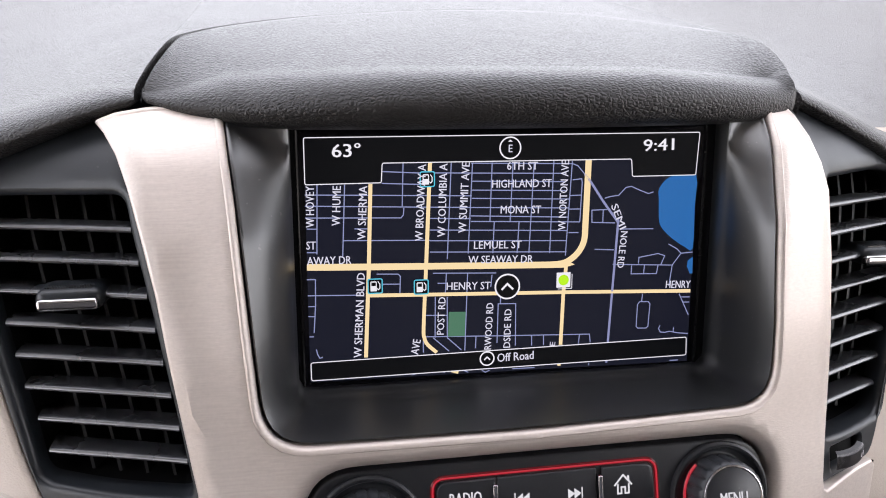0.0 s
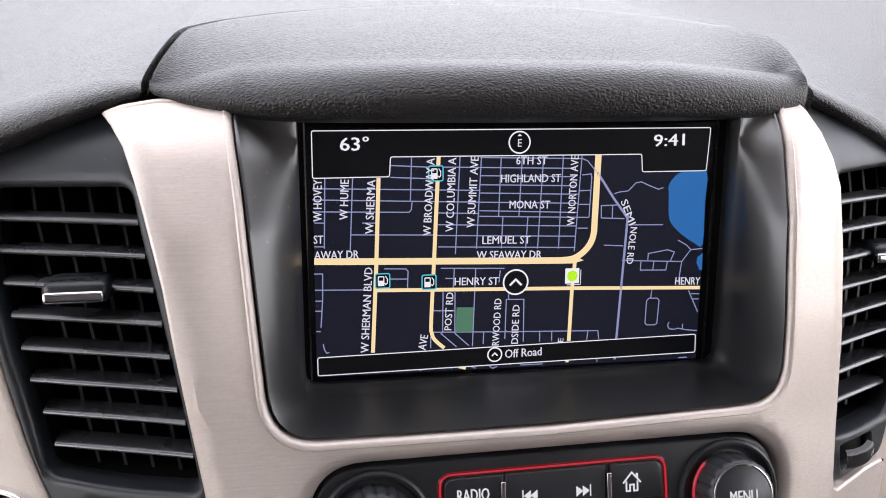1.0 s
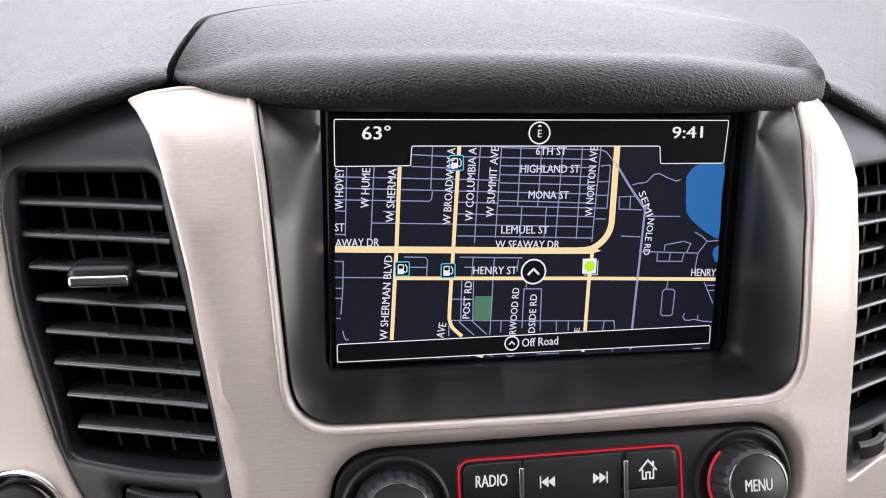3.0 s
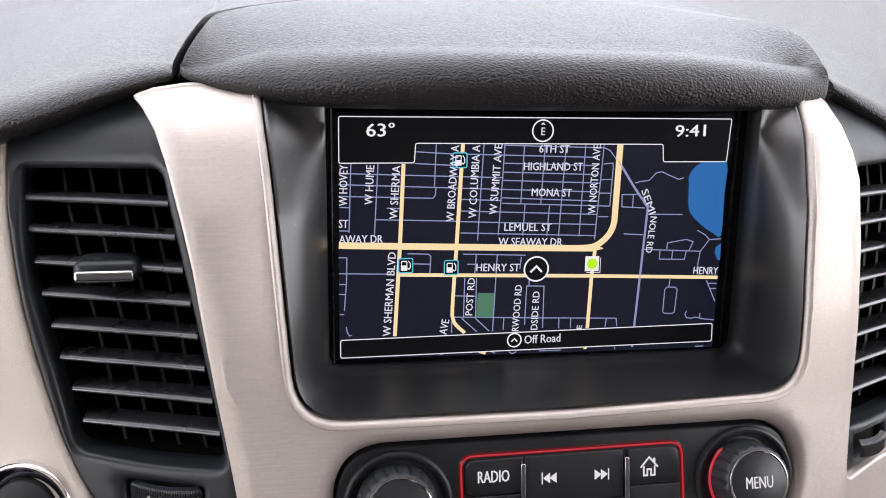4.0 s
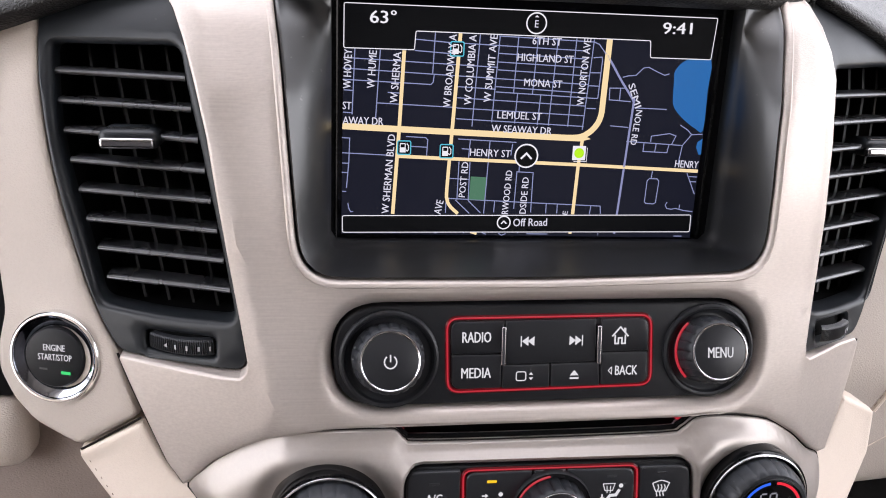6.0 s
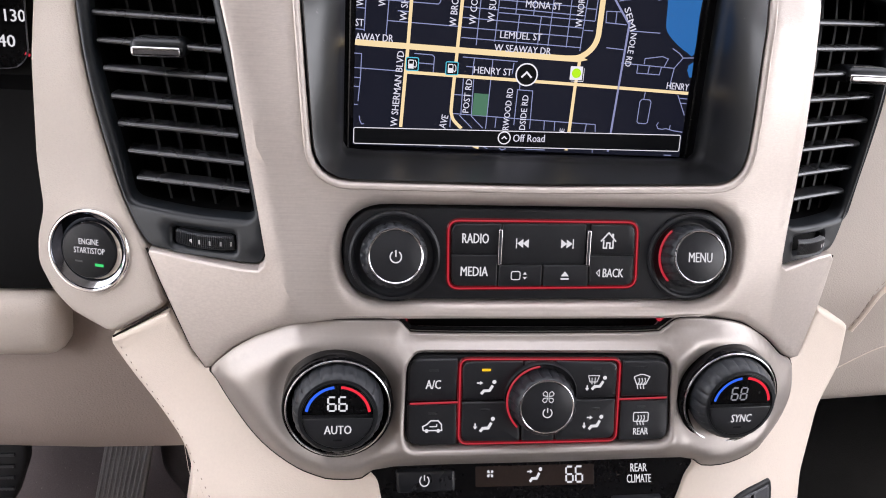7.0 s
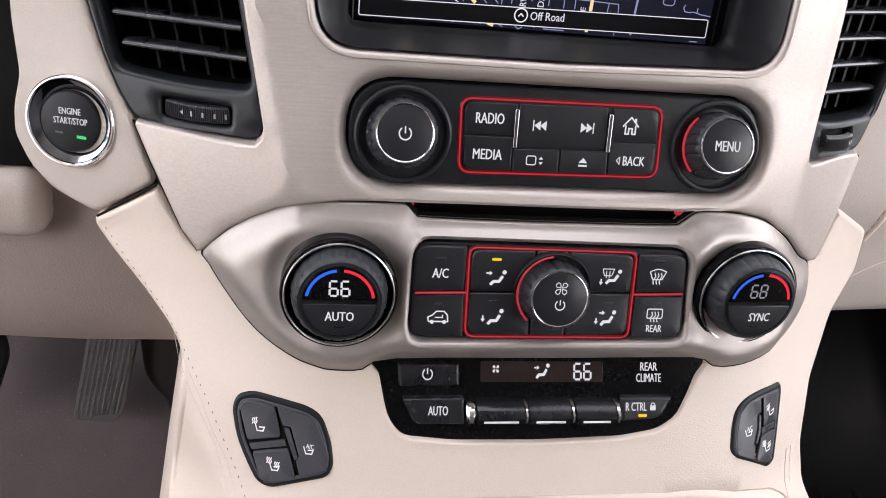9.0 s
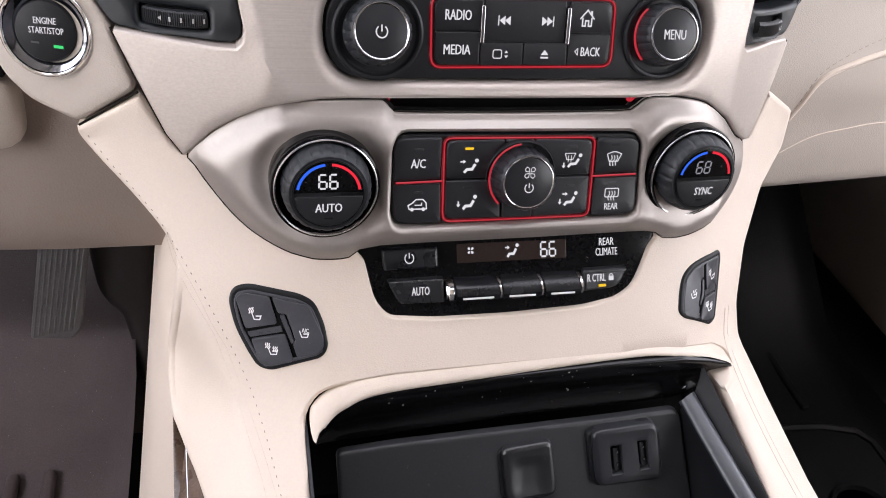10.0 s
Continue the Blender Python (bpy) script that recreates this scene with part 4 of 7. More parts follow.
part("map_label", lettering("HIGHLAND ST", 0.00514, 0.03425, 0.02627, 0.00342, on_glass, 0.0006, -0.6, 0.016), MAP_TEXT, display, smooth=0)
part("map_label", lettering("MONA ST", 0.00485, 0.02302, 0.01796, 0.00342, on_glass, 0.0006, -1.4, 0.016), MAP_TEXT, display, smooth=0)
part("map_label", lettering("LEMUEL ST", -0.00518, 0.00802, 0.02117, 0.00342, on_glass, 0.0006, -1.2, 0.016), MAP_TEXT, display, smooth=0)
part("map_label", lettering("W SEAWAY DR", -0.00378, 0.00154, 0.02879, 0.00342, on_glass, 0.0006, -1.5, 0.016), MAP_TEXT, display, smooth=0)
part("map_label", lettering("AWAY DR", -0.07734, 0.00404, 0.01835, 0.00342, on_glass, 0.0006, -0.5, 0.016), MAP_TEXT, display, smooth=0)
part("map_label", lettering("ST", -0.08459, 0.01070, 0.00390, 0.00342, on_glass, 0.0006, -1.8, 0.016), MAP_TEXT, display, smooth=0)
part("map_label", lettering("HENRY ST", -0.01801, -0.00961, 0.01938, 0.00342, on_glass, 0.0006, -1.6, 0.016), MAP_TEXT, display, smooth=0)
part("map_label", lettering("HENRY", 0.07916, -0.01351, 0.01204, 0.00342, on_glass, 0.0006, -2.4, 0.016), MAP_TEXT, display, smooth=0)
part("map_label", lettering("SEMI", 0.04934, 0.01855, 0.01183, 0.00318, on_glass, 0.0006, -66.6, 0.016), MAP_TEXT, display, smooth=0)
part("map_label", lettering("NOLE RD", 0.05163, 0.00361, 0.01652, 0.00318, on_glass, 0.0006, -94.5, 0.016), MAP_TEXT, display, smooth=0)
part("map_label", lettering("W SHERMAN BLVD", -0.06544, -0.02035, 0.03729, 0.00342, on_glass, 0.0006, 86.4, 0.016), MAP_TEXT, display, smooth=0)
part("map_label", lettering("POST RD", -0.03013, -0.02240, 0.01686, 0.00318, on_glass, 0.0006, 86.8, 0.016), MAP_TEXT, display, smooth=0)
part("map_label", lettering("RWOOD RD", -0.00895, -0.02829, 0.02122, 0.00318, on_glass, 0.0006, 87.4, 0.016), MAP_TEXT, display, smooth=0)
part("map_label", lettering("DSIDE RD", -0.00054, -0.02973, 0.01774, 0.00318, on_glass, 0.0006, 88.6, 0.016), MAP_TEXT, display, smooth=0)
part("map_label", lettering("AVE", -0.04137, -0.03570, 0.00691, 0.00342, on_glass, 0.0006, 79.5, 0.016), MAP_TEXT, display, smooth=0)
part("map_label", lettering("E", 0.02034, -0.03807, 0.00184, 0.00245, on_glass, 0.0006, 83.6, 0.016), MAP_TEXT, display, smooth=0)
part("map_label", lettering("Off Road", 0.00335, -0.04287, 0.01677, 0.00391, on_glass, 0.0006, 1.2, 0.016), MAP_TEXT, display, smooth=0)

def fuel_sign(x, z):
    tile = part("fuel_sign", patch([rounded([(x - 0.0030, z - 0.0031), (x + 0.0030, z - 0.0031), (x + 0.0030, z + 0.0031), (x - 0.0030, z + 0.0031)], 0.0008)], on_glass, 0.0005), MAP_DARK, display, "fuel pump sign", smooth=0)
    ring = rounded([(x - 0.0030, z - 0.0031), (x + 0.0030, z - 0.0031), (x + 0.0030, z + 0.0031), (x - 0.0030, z + 0.0031)], 0.0008)
    part("outline", ribbon([ring + ring[:2]], 0.0005, on_glass, 0.0006), MAP_TEAL, tile, smooth=0)
    pump = [[(x - 0.0020, z - 0.0022), (x + 0.0007, z - 0.0022), (x + 0.0007, z + 0.0001), (x - 0.0020, z + 0.0001)], [(x - 0.0018, z + 0.0016), (x + 0.0005, z + 0.0016), (x + 0.0005, z + 0.0021), (x - 0.0018, z + 0.0021)]]
    hose = ribbon([[(x + 0.0008, z - 0.001), (x + 0.0014, z - 0.0016), (x + 0.002, z - 0.001), (x + 0.002, z + 0.0008), (x + 0.0012, z + 0.002)]], 0.0004, on_glass, 0.0006)
    sides = ribbon([[(x - 0.0018, z), (x - 0.0018, z + 0.0018)], [(x + 0.0005, z), (x + 0.0005, z + 0.0018)]], 0.0004, on_glass, 0.0006)
    part("pump", join(patch(pump, on_glass, 0.0006), hose, sides), MAP_WHITE, tile, smooth=0)


fuel_sign(-0.05844, -0.00781)
fuel_sign(-0.03871, -0.00912)
fuel_sign(-0.03573, 0.03702)
x, z = 0.02474, -0.00896
badge = part("station_sign", patch([[(x - 0.0032, z - 0.0034), (x + 0.0032, z - 0.0034), (x + 0.0032, z + 0.0034), (x - 0.0032, z + 0.0034)]], on_glass, 0.0005), MAP_WHITE, display, "white fuel station sign", smooth=0)
part("disc", patch([arc(x, z, 0.0024, 0, 345, 23)], on_glass, 0.0007), MAP_LIME, badge, "lime green disc", smooth=0)
part("shade", ribbon([[(x - 0.0024, z - 0.0040), (x + 0.0039, z - 0.0040), (x + 0.0039, z + 0.0026)]], 0.0003, on_glass, 0.0005), MAP_WHITE, badge, smooth=0)
for x, z, r, w in ((-0.00077, -0.01070, 0.0054, 0.0007), (-0.00963, -0.04303, 0.0031, 0.0006), (-0.00019, 0.04943, 0.0045, 0.0006)):
    dial = part("round_sign", patch([arc(x, z, r, 0, 352, 44)], on_glass, 0.00055), MAP_DARK, display, "black round sign with a white ring", smooth=0)
    part("ring", ribbon([arc(x, z, r, 0, 360, 44)], w, on_glass, 0.00065), MAP_WHITE, dial, smooth=0)
    if r > 0.005:
        part("arrow", ribbon([[(x - 0.0026, z - 0.0014), (x, z + 0.0012), (x + 0.0026, z - 0.0014)]], 0.0009, on_glass, 0.0007), MAP_WHITE, dial, smooth=0)
    elif r < 0.004:
        part("arrow", ribbon([[(x - 0.0013, z - 0.0006), (x, z + 0.0007), (x + 0.0013, z - 0.0006)]], 0.0006, on_glass, 0.0007), MAP_WHITE, dial, smooth=0)
    else:
        part("arrow", patch([[(x - 0.0010, z + 0.0026), (x + 0.0010, z + 0.0026), (x, z + 0.0035)]], on_glass, 0.0007), MAP_WHITE, dial, smooth=0)


# ---- radio controls ----
def symbol(name, bm, parent, material=None, label=""):
    return part(name, bm, material or LIT, parent, label, smooth=0)


def seated_mark(x, z, s, surf, lift):
    """The air-flow mark: a bent seated line with a round top."""
    line = ribbon([[(x - 0.0026 * s, z - 0.0024 * s), (x - 0.0016 * s, z - 0.0012 * s), (x + 0.0005 * s, z - 0.0011 * s), (x + 0.0017 * s, z + 0.0009 * s)]], 0.0011 * s, surf, lift)
    return join(line, patch([arc(x + 0.0022 * s, z + 0.0023 * s, 0.0008 * s, 0, 330, 11)], surf, lift))


def arrow_mark(x, z, s, surf, lift, turn):
    c, n = math.cos(radians(turn)), math.sin(radians(turn))
    pts = [(-1.3, 0.30), (0.0, 0.30), (0.0, 0.95), (1.3, 0.0), (0.0, -0.95), (0.0, -0.30), (-1.3, -0.30)]
    return patch([[(x + (a * c - b * n) * 0.0010 * s, z + (a * n + b * c) * 0.0010 * s) for a, b in pts]], surf, lift)


def power_mark(x, z, r, w, surf, lift):
    return ribbon([arc(x, z, r, 125, 415, 20), [(x, z), (x, z + r * 1.15)]], w, surf, lift)


def fan_mark(x, z, r, surf, lift, outline=False):
    loops = [[(x + math.cos(radians(a + 90 * k)) * q, z + math.sin(radians(a + 90 * k)) * q) for a, q in ((45, 0.15 * r), (15, 0.7 * r), (30, r), (55, r), (72, 0.75 * r))] for k in range(4)]
    return ribbon([lp + lp[:2] for lp in loops], 0.00035, surf, lift) if outline else patch(loops, surf, lift)


def seven_segment(text, x, z, h, surf, lift):
    """Digits of a segment display."""
    segs = {"6": "acdefg", "8": "abcdefg"}
    w, lines = h * 0.5, []
    for k, ch in enumerate(text):
        cx = x + (k - (len(text) - 1) / 2) * h * 0.72
        l, r, t, b = cx - w / 2, cx + w / 2, z + h / 2, z - h / 2
        e = h * 0.05
        where = {"a": ((l + e, t), (r - e, t)), "b": ((r, t - e), (r, z + e)), "c": ((r, z - e), (r, b + e)), "d": ((l + e, b), (r - e, b)), "e": ((l, z - e), (l, b + e)), "f": ((l, t - e), (l, z + e)), "g": ((l + e, z), (r - e, z))}
        lines += [list(where[s]) for s in segs[ch]]
    return ribbon(lines, h * 0.13, surf, lift)


def knob(parent, x, z, base, height, r_base, r_top, cap_r, ribs, s, name="knob"):
    """A turned knob whose cap's middle stands at (x, z), its axis tipped up by the slope s. Returns the body and the cap's plane."""
    n = math.sqrt(1 + s * s)
    at, axis = (x, base, z - s * height / n), (0, -1, s)
    body = part(name, lathe([(r_base, -0.003), (r_base, 0.001), (r_base - 0.0004, 0.0016), (r_top + 0.0003, height * 0.55), (r_top, height - 0.0016), (r_top - 0.0009, height - 0.0004), (cap_r + 0.0008, height)], at, axis, seg=ribs * 8,
                            ribs=ribs, rib=0.0007, rib_rows=(2, 3, 4)), RUBBER, parent, "soft grey gripped knob")
    part("ring", lathe([(cap_r + 0.0007, height - 0.0006), (cap_r + 0.0007, height + 0.0002), (cap_r + 0.0005, height + 0.0005), (cap_r + 0.0002, height + 0.0006), (cap_r - 0.0002, height + 0.0003), (cap_r - 0.0002, height - 0.001)], at, axis, seg=72), RING_CHROME, body, "chrome ring")
    part("cap", lathe([(cap_r, height - 0.001), (cap_r, height + 0.0001), (cap_r - 0.0004, height + 0.0003), (0.0, height + 0.0004)], at, axis, seg=48), BUTTON, body)
    yc = base - (height + 0.0005) / n
    return body, lambda px, pz: yc + s * (pz - z - s * 0.0005)


radio = thing("radio_control_panel", (0, -0.055, -0.11), "black radio panel with two knobs and a red-lit button field", "radio")
plate_back = lifted(0.0035)
part("faceplate", plate(inset(RADIO_PLATE if area2(RADIO_PLATE) > 0 else RADIO_PLATE[::-1], 0.0010), plate_back, 0.006, 0.0012, (), 0.008, back=False), SATIN_BLACK, radio, "satin black faceplate")
RED_FRAME = rounded(mm(-43.2, -72.0, 47.6, -71.4, 48.6, -102.4, -42.4, -103.6), 0.0052, 5)
part("light_halo", tube([(x, plate_back(x, z) + 0.0001, z) for x, z in RED_FRAME], 0.00105, closed=True, squash=0.5), RED_GLOW, radio, "dim red halo painted round the light line")
part("light_line", tube([(x, plate_back(x, z) - 0.0004, z) for x, z in RED_FRAME], 0.00038, closed=True, squash=0.7), RED, radio, "red light line round the buttons")
KEY_TOP = lifted(0.0022)


def key(parent, loop, surf=KEY_TOP, r=0.0006, name="button", material=None):
    return part(name, plate(loop, surf, 0.003, r, (), 0.0, 3), material or BUTTON, parent)


def quad(x0, z0, x1, z1, r=0.0007):
    return rounded([(x0 * 0.001, z0 * 0.001), (x1 * 0.001, z0 * 0.001), (x1 * 0.001, z1 * 0.001), (x0 * 0.001, z1 * 0.001)], r * 1.0, 3)


k = key(radio, rounded(mm(-41.6, -73.4, -18.3, -73.1, -19.6, -86.8, -41.2, -86.9), [0.004, 0.0006, 0.0006, 0.0006], 3))
symbol("lettering", lettering("RADIO", -0.0304, -0.0797, 0.0126, 0.0046, KEY_TOP), k)
k = key(radio, rounded(mm(-41.2, -87.5, -19.6, -87.4, -19.4, -101.8, -40.8, -102.0), [0.0006, 0.0006, 0.0006, 0.004], 3))
symbol("lettering", lettering("MEDIA", -0.0304, -0.0950, 0.0130, 0.0044, KEY_TOP), k)
k = key(radio, rounded(mm(-17.7, -73.1, 22.3, -72.6, 22.4, -91.0, -17.7, -91.6), 0.0007, 3))
for s, cx in ((-1, -0.0076), (1, 0.0128)):
    cz = -0.0817
    tri = [[(cx + s * (0.0005 + d), cz), (cx + s * (-0.0024 + d), cz + 0.0021), (cx + s * (-0.0024 + d), cz - 0.0021)] for d in (0.0, 0.0026)]
    symbol("skip_mark", join(patch(tri, KEY_TOP, 0.0001), ribbon([[(cx + s * 0.0034, cz + 0.0023), (cx + s * 0.0034, cz - 0.0023)]], 0.0005, KEY_TOP, 0.0001)), k)
for xa in (-18.9, 23.5):
    bar = part("accent_bar", plate(quad(xa - 0.95, -75.0, xa + 0.95, -91.6, 0.0005), lifted(0.0004), 0.003, 0.0004), RING_CHROME, radio, "bright metal accent bar")
    part("insert", plate(quad(xa - 0.45, -75.8, xa + 0.45, -90.8, 0.0003), lifted(0.0002), 0.001, 0.0001), SWITCH, bar, "dark insert of the bar")
k = key(radio, rounded(mm(-18.8, -92.2, 1.9, -92.0, 2.0, -102.0, -18.8, -102.2), 0.0006, 3))
symbol("screen_mark", join(ribbon([rounded(mm(-12.8, -94.9, -8.6, -94.9, -8.6, -98.7, -12.8, -98.7), 0.0009, 3) + mm(-12.8, -95.5)], 0.00045, KEY_TOP, 0.0001),
                           patch([mm(-7.3, -96.3, -5.3, -96.3, -6.3, -95.1), mm(-7.3, -97.4, -5.3, -97.4, -6.3, -98.6)], KEY_TOP, 0.0001)), k)
k = key(radio, rounded(mm(2.6, -92.0, 24.0, -91.6, 24.6, -101.8, 2.7, -102.0), 0.0006, 3))
symbol("eject_mark", patch([mm(11.0, -97.0, 15.0, -97.0, 13.0, -94.6), mm(11.0, -98.6, 15.0, -98.6, 15.0, -97.8, 11.0, -97.8)], KEY_TOP, 0.0001), k)
k = key(radio, rounded(mm(24.8, -72.8, 46.0, -72.7, 46.4, -86.7, 24.5, -86.8), [0.0006, 0.004, 0.0006, 0.0006], 3))
symbol("home_mark", join(ribbon([mm(29.6, -80.3, 33.3, -76.2, 37.0, -80.3), mm(31.0, -79.6, 31.0, -83.4, 32.5, -83.4, 32.5, -81.0, 34.1, -81.0, 34.1, -83.4, 35.6, -83.4, 35.6, -79.6)], 0.0007, KEY_TOP, 0.0001), patch([mm(34.9, -76.6, 35.9, -76.6, 35.9, -79.0, 34.9, -78.2)], KEY_TOP, 0.0001)), k)
k = key(radio, rounded(mm(24.9, -87.4, 46.4, -87.4, 46.6, -101.2, 25.3, -101.6), [0.0006, 0.0006, 0.004, 0.0006], 3))
symbol("lettering", lettering("BACK", 0.0366, -0.0952, 0.0103, 0.0042, KEY_TOP), k)
symbol("back_mark", ribbon([mm(29.9, -93.6, 28.4, -95.2, 29.9, -96.8, 29.9, -93.6)], 0.0004, KEY_TOP, 0.0001), k)
for kx, kz, name in ((-0.0680, -0.0846, "power"), (0.0743, -0.0834, "menu")):
    cz = kz - 0.0042
    d = plate_back(kx, cz)
    part("collar", lathe([(0.0212, 0.0), (0.0210, 0.0016), (0.0200, 0.0022), (0.0190, 0.0020), (0.0182, 0.0004), (0.0160, -0.0006), (0.0, -0.0006)], (kx + 0.0004, d, cz), (0, -1, 0.16), seg=64), SATIN_BLACK, radio, "round black collar")
    body, cap = knob(radio, kx, kz, d - 0.0005, 0.0124, 0.0154, 0.0140, 0.0118, 20, 0.30)
    if name == "power":
        symbol("power_mark", power_mark(kx, kz, 0.0025, 0.0006, cap, 0.0001), body)
    else:
        symbol("lettering", lettering("MENU", kx, kz, 0.0116, 0.0044, cap), body)
        part("light_line", tube([(x, d - 0.0030 + 0.25 * (z - cz), z) for x, z in arc(kx, cz + 0.0008, 0.0156, 130, 226, 24)], 0.0006), RED, body, "red light line")

# ---- disc slot ----
slot = thing("disc_slot", (0, -0.055, -0.123), "dark disc slot with red-lit corners", "disc slot")
part("mouth", box((-0.069, -0.050, -0.128), (0.070, -0.020, -0.112), 0.001), DARK, slot)
for sx in (-0.0635, 0.0670):
    part("corner_light", box((sx - 0.003, -0.0570, -0.1222), (sx + 0.003, -0.051, -0.1176), 0.0008), RED, slot, "red light at the slot's end")

# ---- climate controls ----
climate = thing("climate_control_panel", (0, -0.07, -0.175), "black climate panel with red light lines and white symbols", "climate control")
CL = lifted(-0.0072)
CK = lifted(-0.0090)
part("faceplate", plate(inset(CLIMATE if area2(CLIMATE) > 0 else CLIMATE[::-1], 0.0007), CL, 0.008, 0.001, (), 0.008), SOFT_BLACK, climate, "matt black backing")
CLIMATE_FRAME = rounded(mm(-36.6, -132.8, 40.4, -133.3, 40.6, -172.8, -36.2, -173.0), 0.004, 4)
part("light_halo", tube([(x, CL(x, z) - 0.0006, z) for x, z in CLIMATE_FRAME], 0.0010, closed=True, squash=0.5), RED_GLOW, climate, "dim red halo painted round the light line")
part("light_line", tube([(x, CL(x, z) - 0.0012, z) for x, z in CLIMATE_FRAME], 0.00036, closed=True, squash=0.8), RED, climate, "red light line round the fan buttons")
for xa, za, xb, zb in ((-59.5, -154.0, -37, -153.4), (41, -152.9, 64.8, -152.4)):
    part("light_line", tube([(x * 0.001, CK(x * 0.001, z * 0.001) - 0.0001, z * 0.001) for x, z in ((xa, za), ((xa + xb) / 2, (za + zb) / 2), (xb, zb))], 0.0005, squash=0.8), RED, climate, "red light line between buttons")
CLIMATE_KEYS = {
    "ac": ((-60.3, -132.8, -37.8, -132.6, -37.6, -152.8, -60.6, -153.4), (0.005, 0.001, 0.001, 0.001)),
    "recirculate": ((-60.6, -154.8, -37.4, -154.2, -37.2, -173.4, -60.4, -173.0), (0.001, 0.001, 0.001, 0.005)),
    "face": ((-35.5, -133.9, -6.8, -133.6, -7.2, -152.6, -35.4, -152.8), (0.004, 0.001, 0.001, 0.001)),
    "feet": ((-35.4, -153.6, -7.2, -153.4, -7.0, -172.3, -35.2, -172.0), (0.001, 0.001, 0.001, 0.004)),
    "middle_top": ((-6.2, -133.6, 8.3, -133.7, 8.3, -140, -6.2, -140), (0.001, 0.001, 0.001, 0.001)),
    "middle_low": ((-6.3, -164, 9.6, -164, 9.6, -172.3, -6.3, -172.3), (0.001, 0.001, 0.001, 0.001)),
    "screen_feet": ((8.9, -133.7, 39.2, -134.5, 39.4, -152.2, 9.0, -152.5), (0.001, 0.004, 0.001, 0.001)),
    "face_feet": ((9.0, -153.3, 39.4, -152.9, 39.4, -171.6, 10.2, -172.3), (0.001, 0.001, 0.004, 0.001)),
    "screen": ((41.6, -134.0, 64.6, -134.0, 65.4, -151.6, 41.7, -152.0), (0.001, 0.005, 0.001, 0.001)),
    "rear_screen": ((41.8, -153.8, 65.6, -153.4, 66.2, -172.6, 42.0, -172.8), (0.001, 0.001, 0.005, 0.001)),
}
made = {}
for name, (pts, rad) in CLIMATE_KEYS.items():
    made[name] = part("button", plate(rounded(mm(*pts), list(rad), 3), CK, 0.003, 0.0010, (), 0.006), BUTTON, climate)
L1 = 0.0001
symbol("lettering", lettering("A/C", -0.0489, -0.1448, 0.0072, 0.0044, CK), made["ac"])
car = mm(-53.0, -166.4, -53.4, -164.6, -51.4, -163.6, -49.6, -161.9, -46.2, -161.9, -44.6, -163.6, -44.4, -166.4, -53.0, -166.4)
symbol("car_mark", join(ribbon([car], 0.0006, CK, L1), ribbon([mm(-50.2, -164.6, -46.8, -164.6, -46.8, -163.4)], 0.0005, CK, L1), patch([arc(-0.0515, -0.1665, 0.0009, 0, 330, 11), arc(-0.0460, -0.1665, 0.0009, 0, 330, 11)], CK, L1 * 2)), made["recirculate"])
for name, x, z, arrows in (("face", -0.0230, -0.1466, ((-0.0040, 0.0024, 0),)), ("feet", -0.0230, -0.1642, ((-0.0056, -0.0006, 270),)), ("face_feet", 0.0298, -0.1640, ((-0.0030, 0.0026, 0), (-0.0056, -0.0012, 270))), ("screen_feet", 0.0304, -0.1450, ((-0.0056, -0.0022, 270),))):
    symbol("airflow_mark", seated_mark(x, z, 1.25, CK, L1), made[name])
    for ax, az, turn in arrows:
        symbol("arrow_mark", arrow_mark(x + ax, z + az, 1.1, CK, L1, turn), made[name])
symbol("screen_mark", ribbon([mm(25.0, -141.0, 30.4, -141.0, 29.4, -144.2, 26.0, -144.2, 25.0, -141.0), mm(26.8, -142, 27.0, -145.4), mm(28.4, -142, 28.4, -145.4)], 0.0004, CK, L1), made["screen_feet"])
symbol("screen_mark", ribbon([spline(mm(47.6, -141.8, 51.5, -140.6, 55.4, -141.8), 4, closed=False) + mm(53.8, -145.6, 49.2, -145.6, 47.6, -141.8)] + [spline(mm(x, -142.4, x + 0.5, -144.2, x - 0.4, -146.0, x, -148.0), 3, closed=False) for x in (50.0, 51.5, 53.0)], 0.0005, CK, L1), made["screen"])
symbol("screen_mark", ribbon([rounded(mm(48.6, -159.4, 56.0, -159.4, 56.0, -163.6, 48.6, -163.6), 0.0006, 2) + mm(48.6, -160.0)] + [spline(mm(x, -160.6, x + 0.4, -162.2, x - 0.4, -163.6, x, -165.4), 3, closed=False) for x in (50.8, 52.3, 53.8)], 0.0005, CK, L1), made["rear_screen"])
symbol("lettering", lettering("REAR", 0.0525, -0.1683, 0.0076, 0.0032, CK), made["rear_screen"])
part("indicator", plate(quad(-26.4, -137.2, -22.2, -138.4, 0.0002), lifted(-0.0092), 0.001, 0.0001), AMBER, made["face"], "amber lit indicator")
for name, x, z in (("ac", -48.9, -138.0), ("recirculate", -48.6, -158.6), ("screen_feet", 28.8, -137.6), ("face_feet", 29.6, -157.2), ("screen", 51.6, -137.0), ("rear_screen", 52.2, -156.6), ("feet", -24.0, -157.0)):
    part("indicator", plate(quad(x - 2.2, z + 0.5, x + 2.2, z - 0.5, 0.0002), lifted(-0.0091), 0.001, 0.0001), UNLIT, made[name], "unlit indicator window")
fx, fz = 0.0024, -0.1512
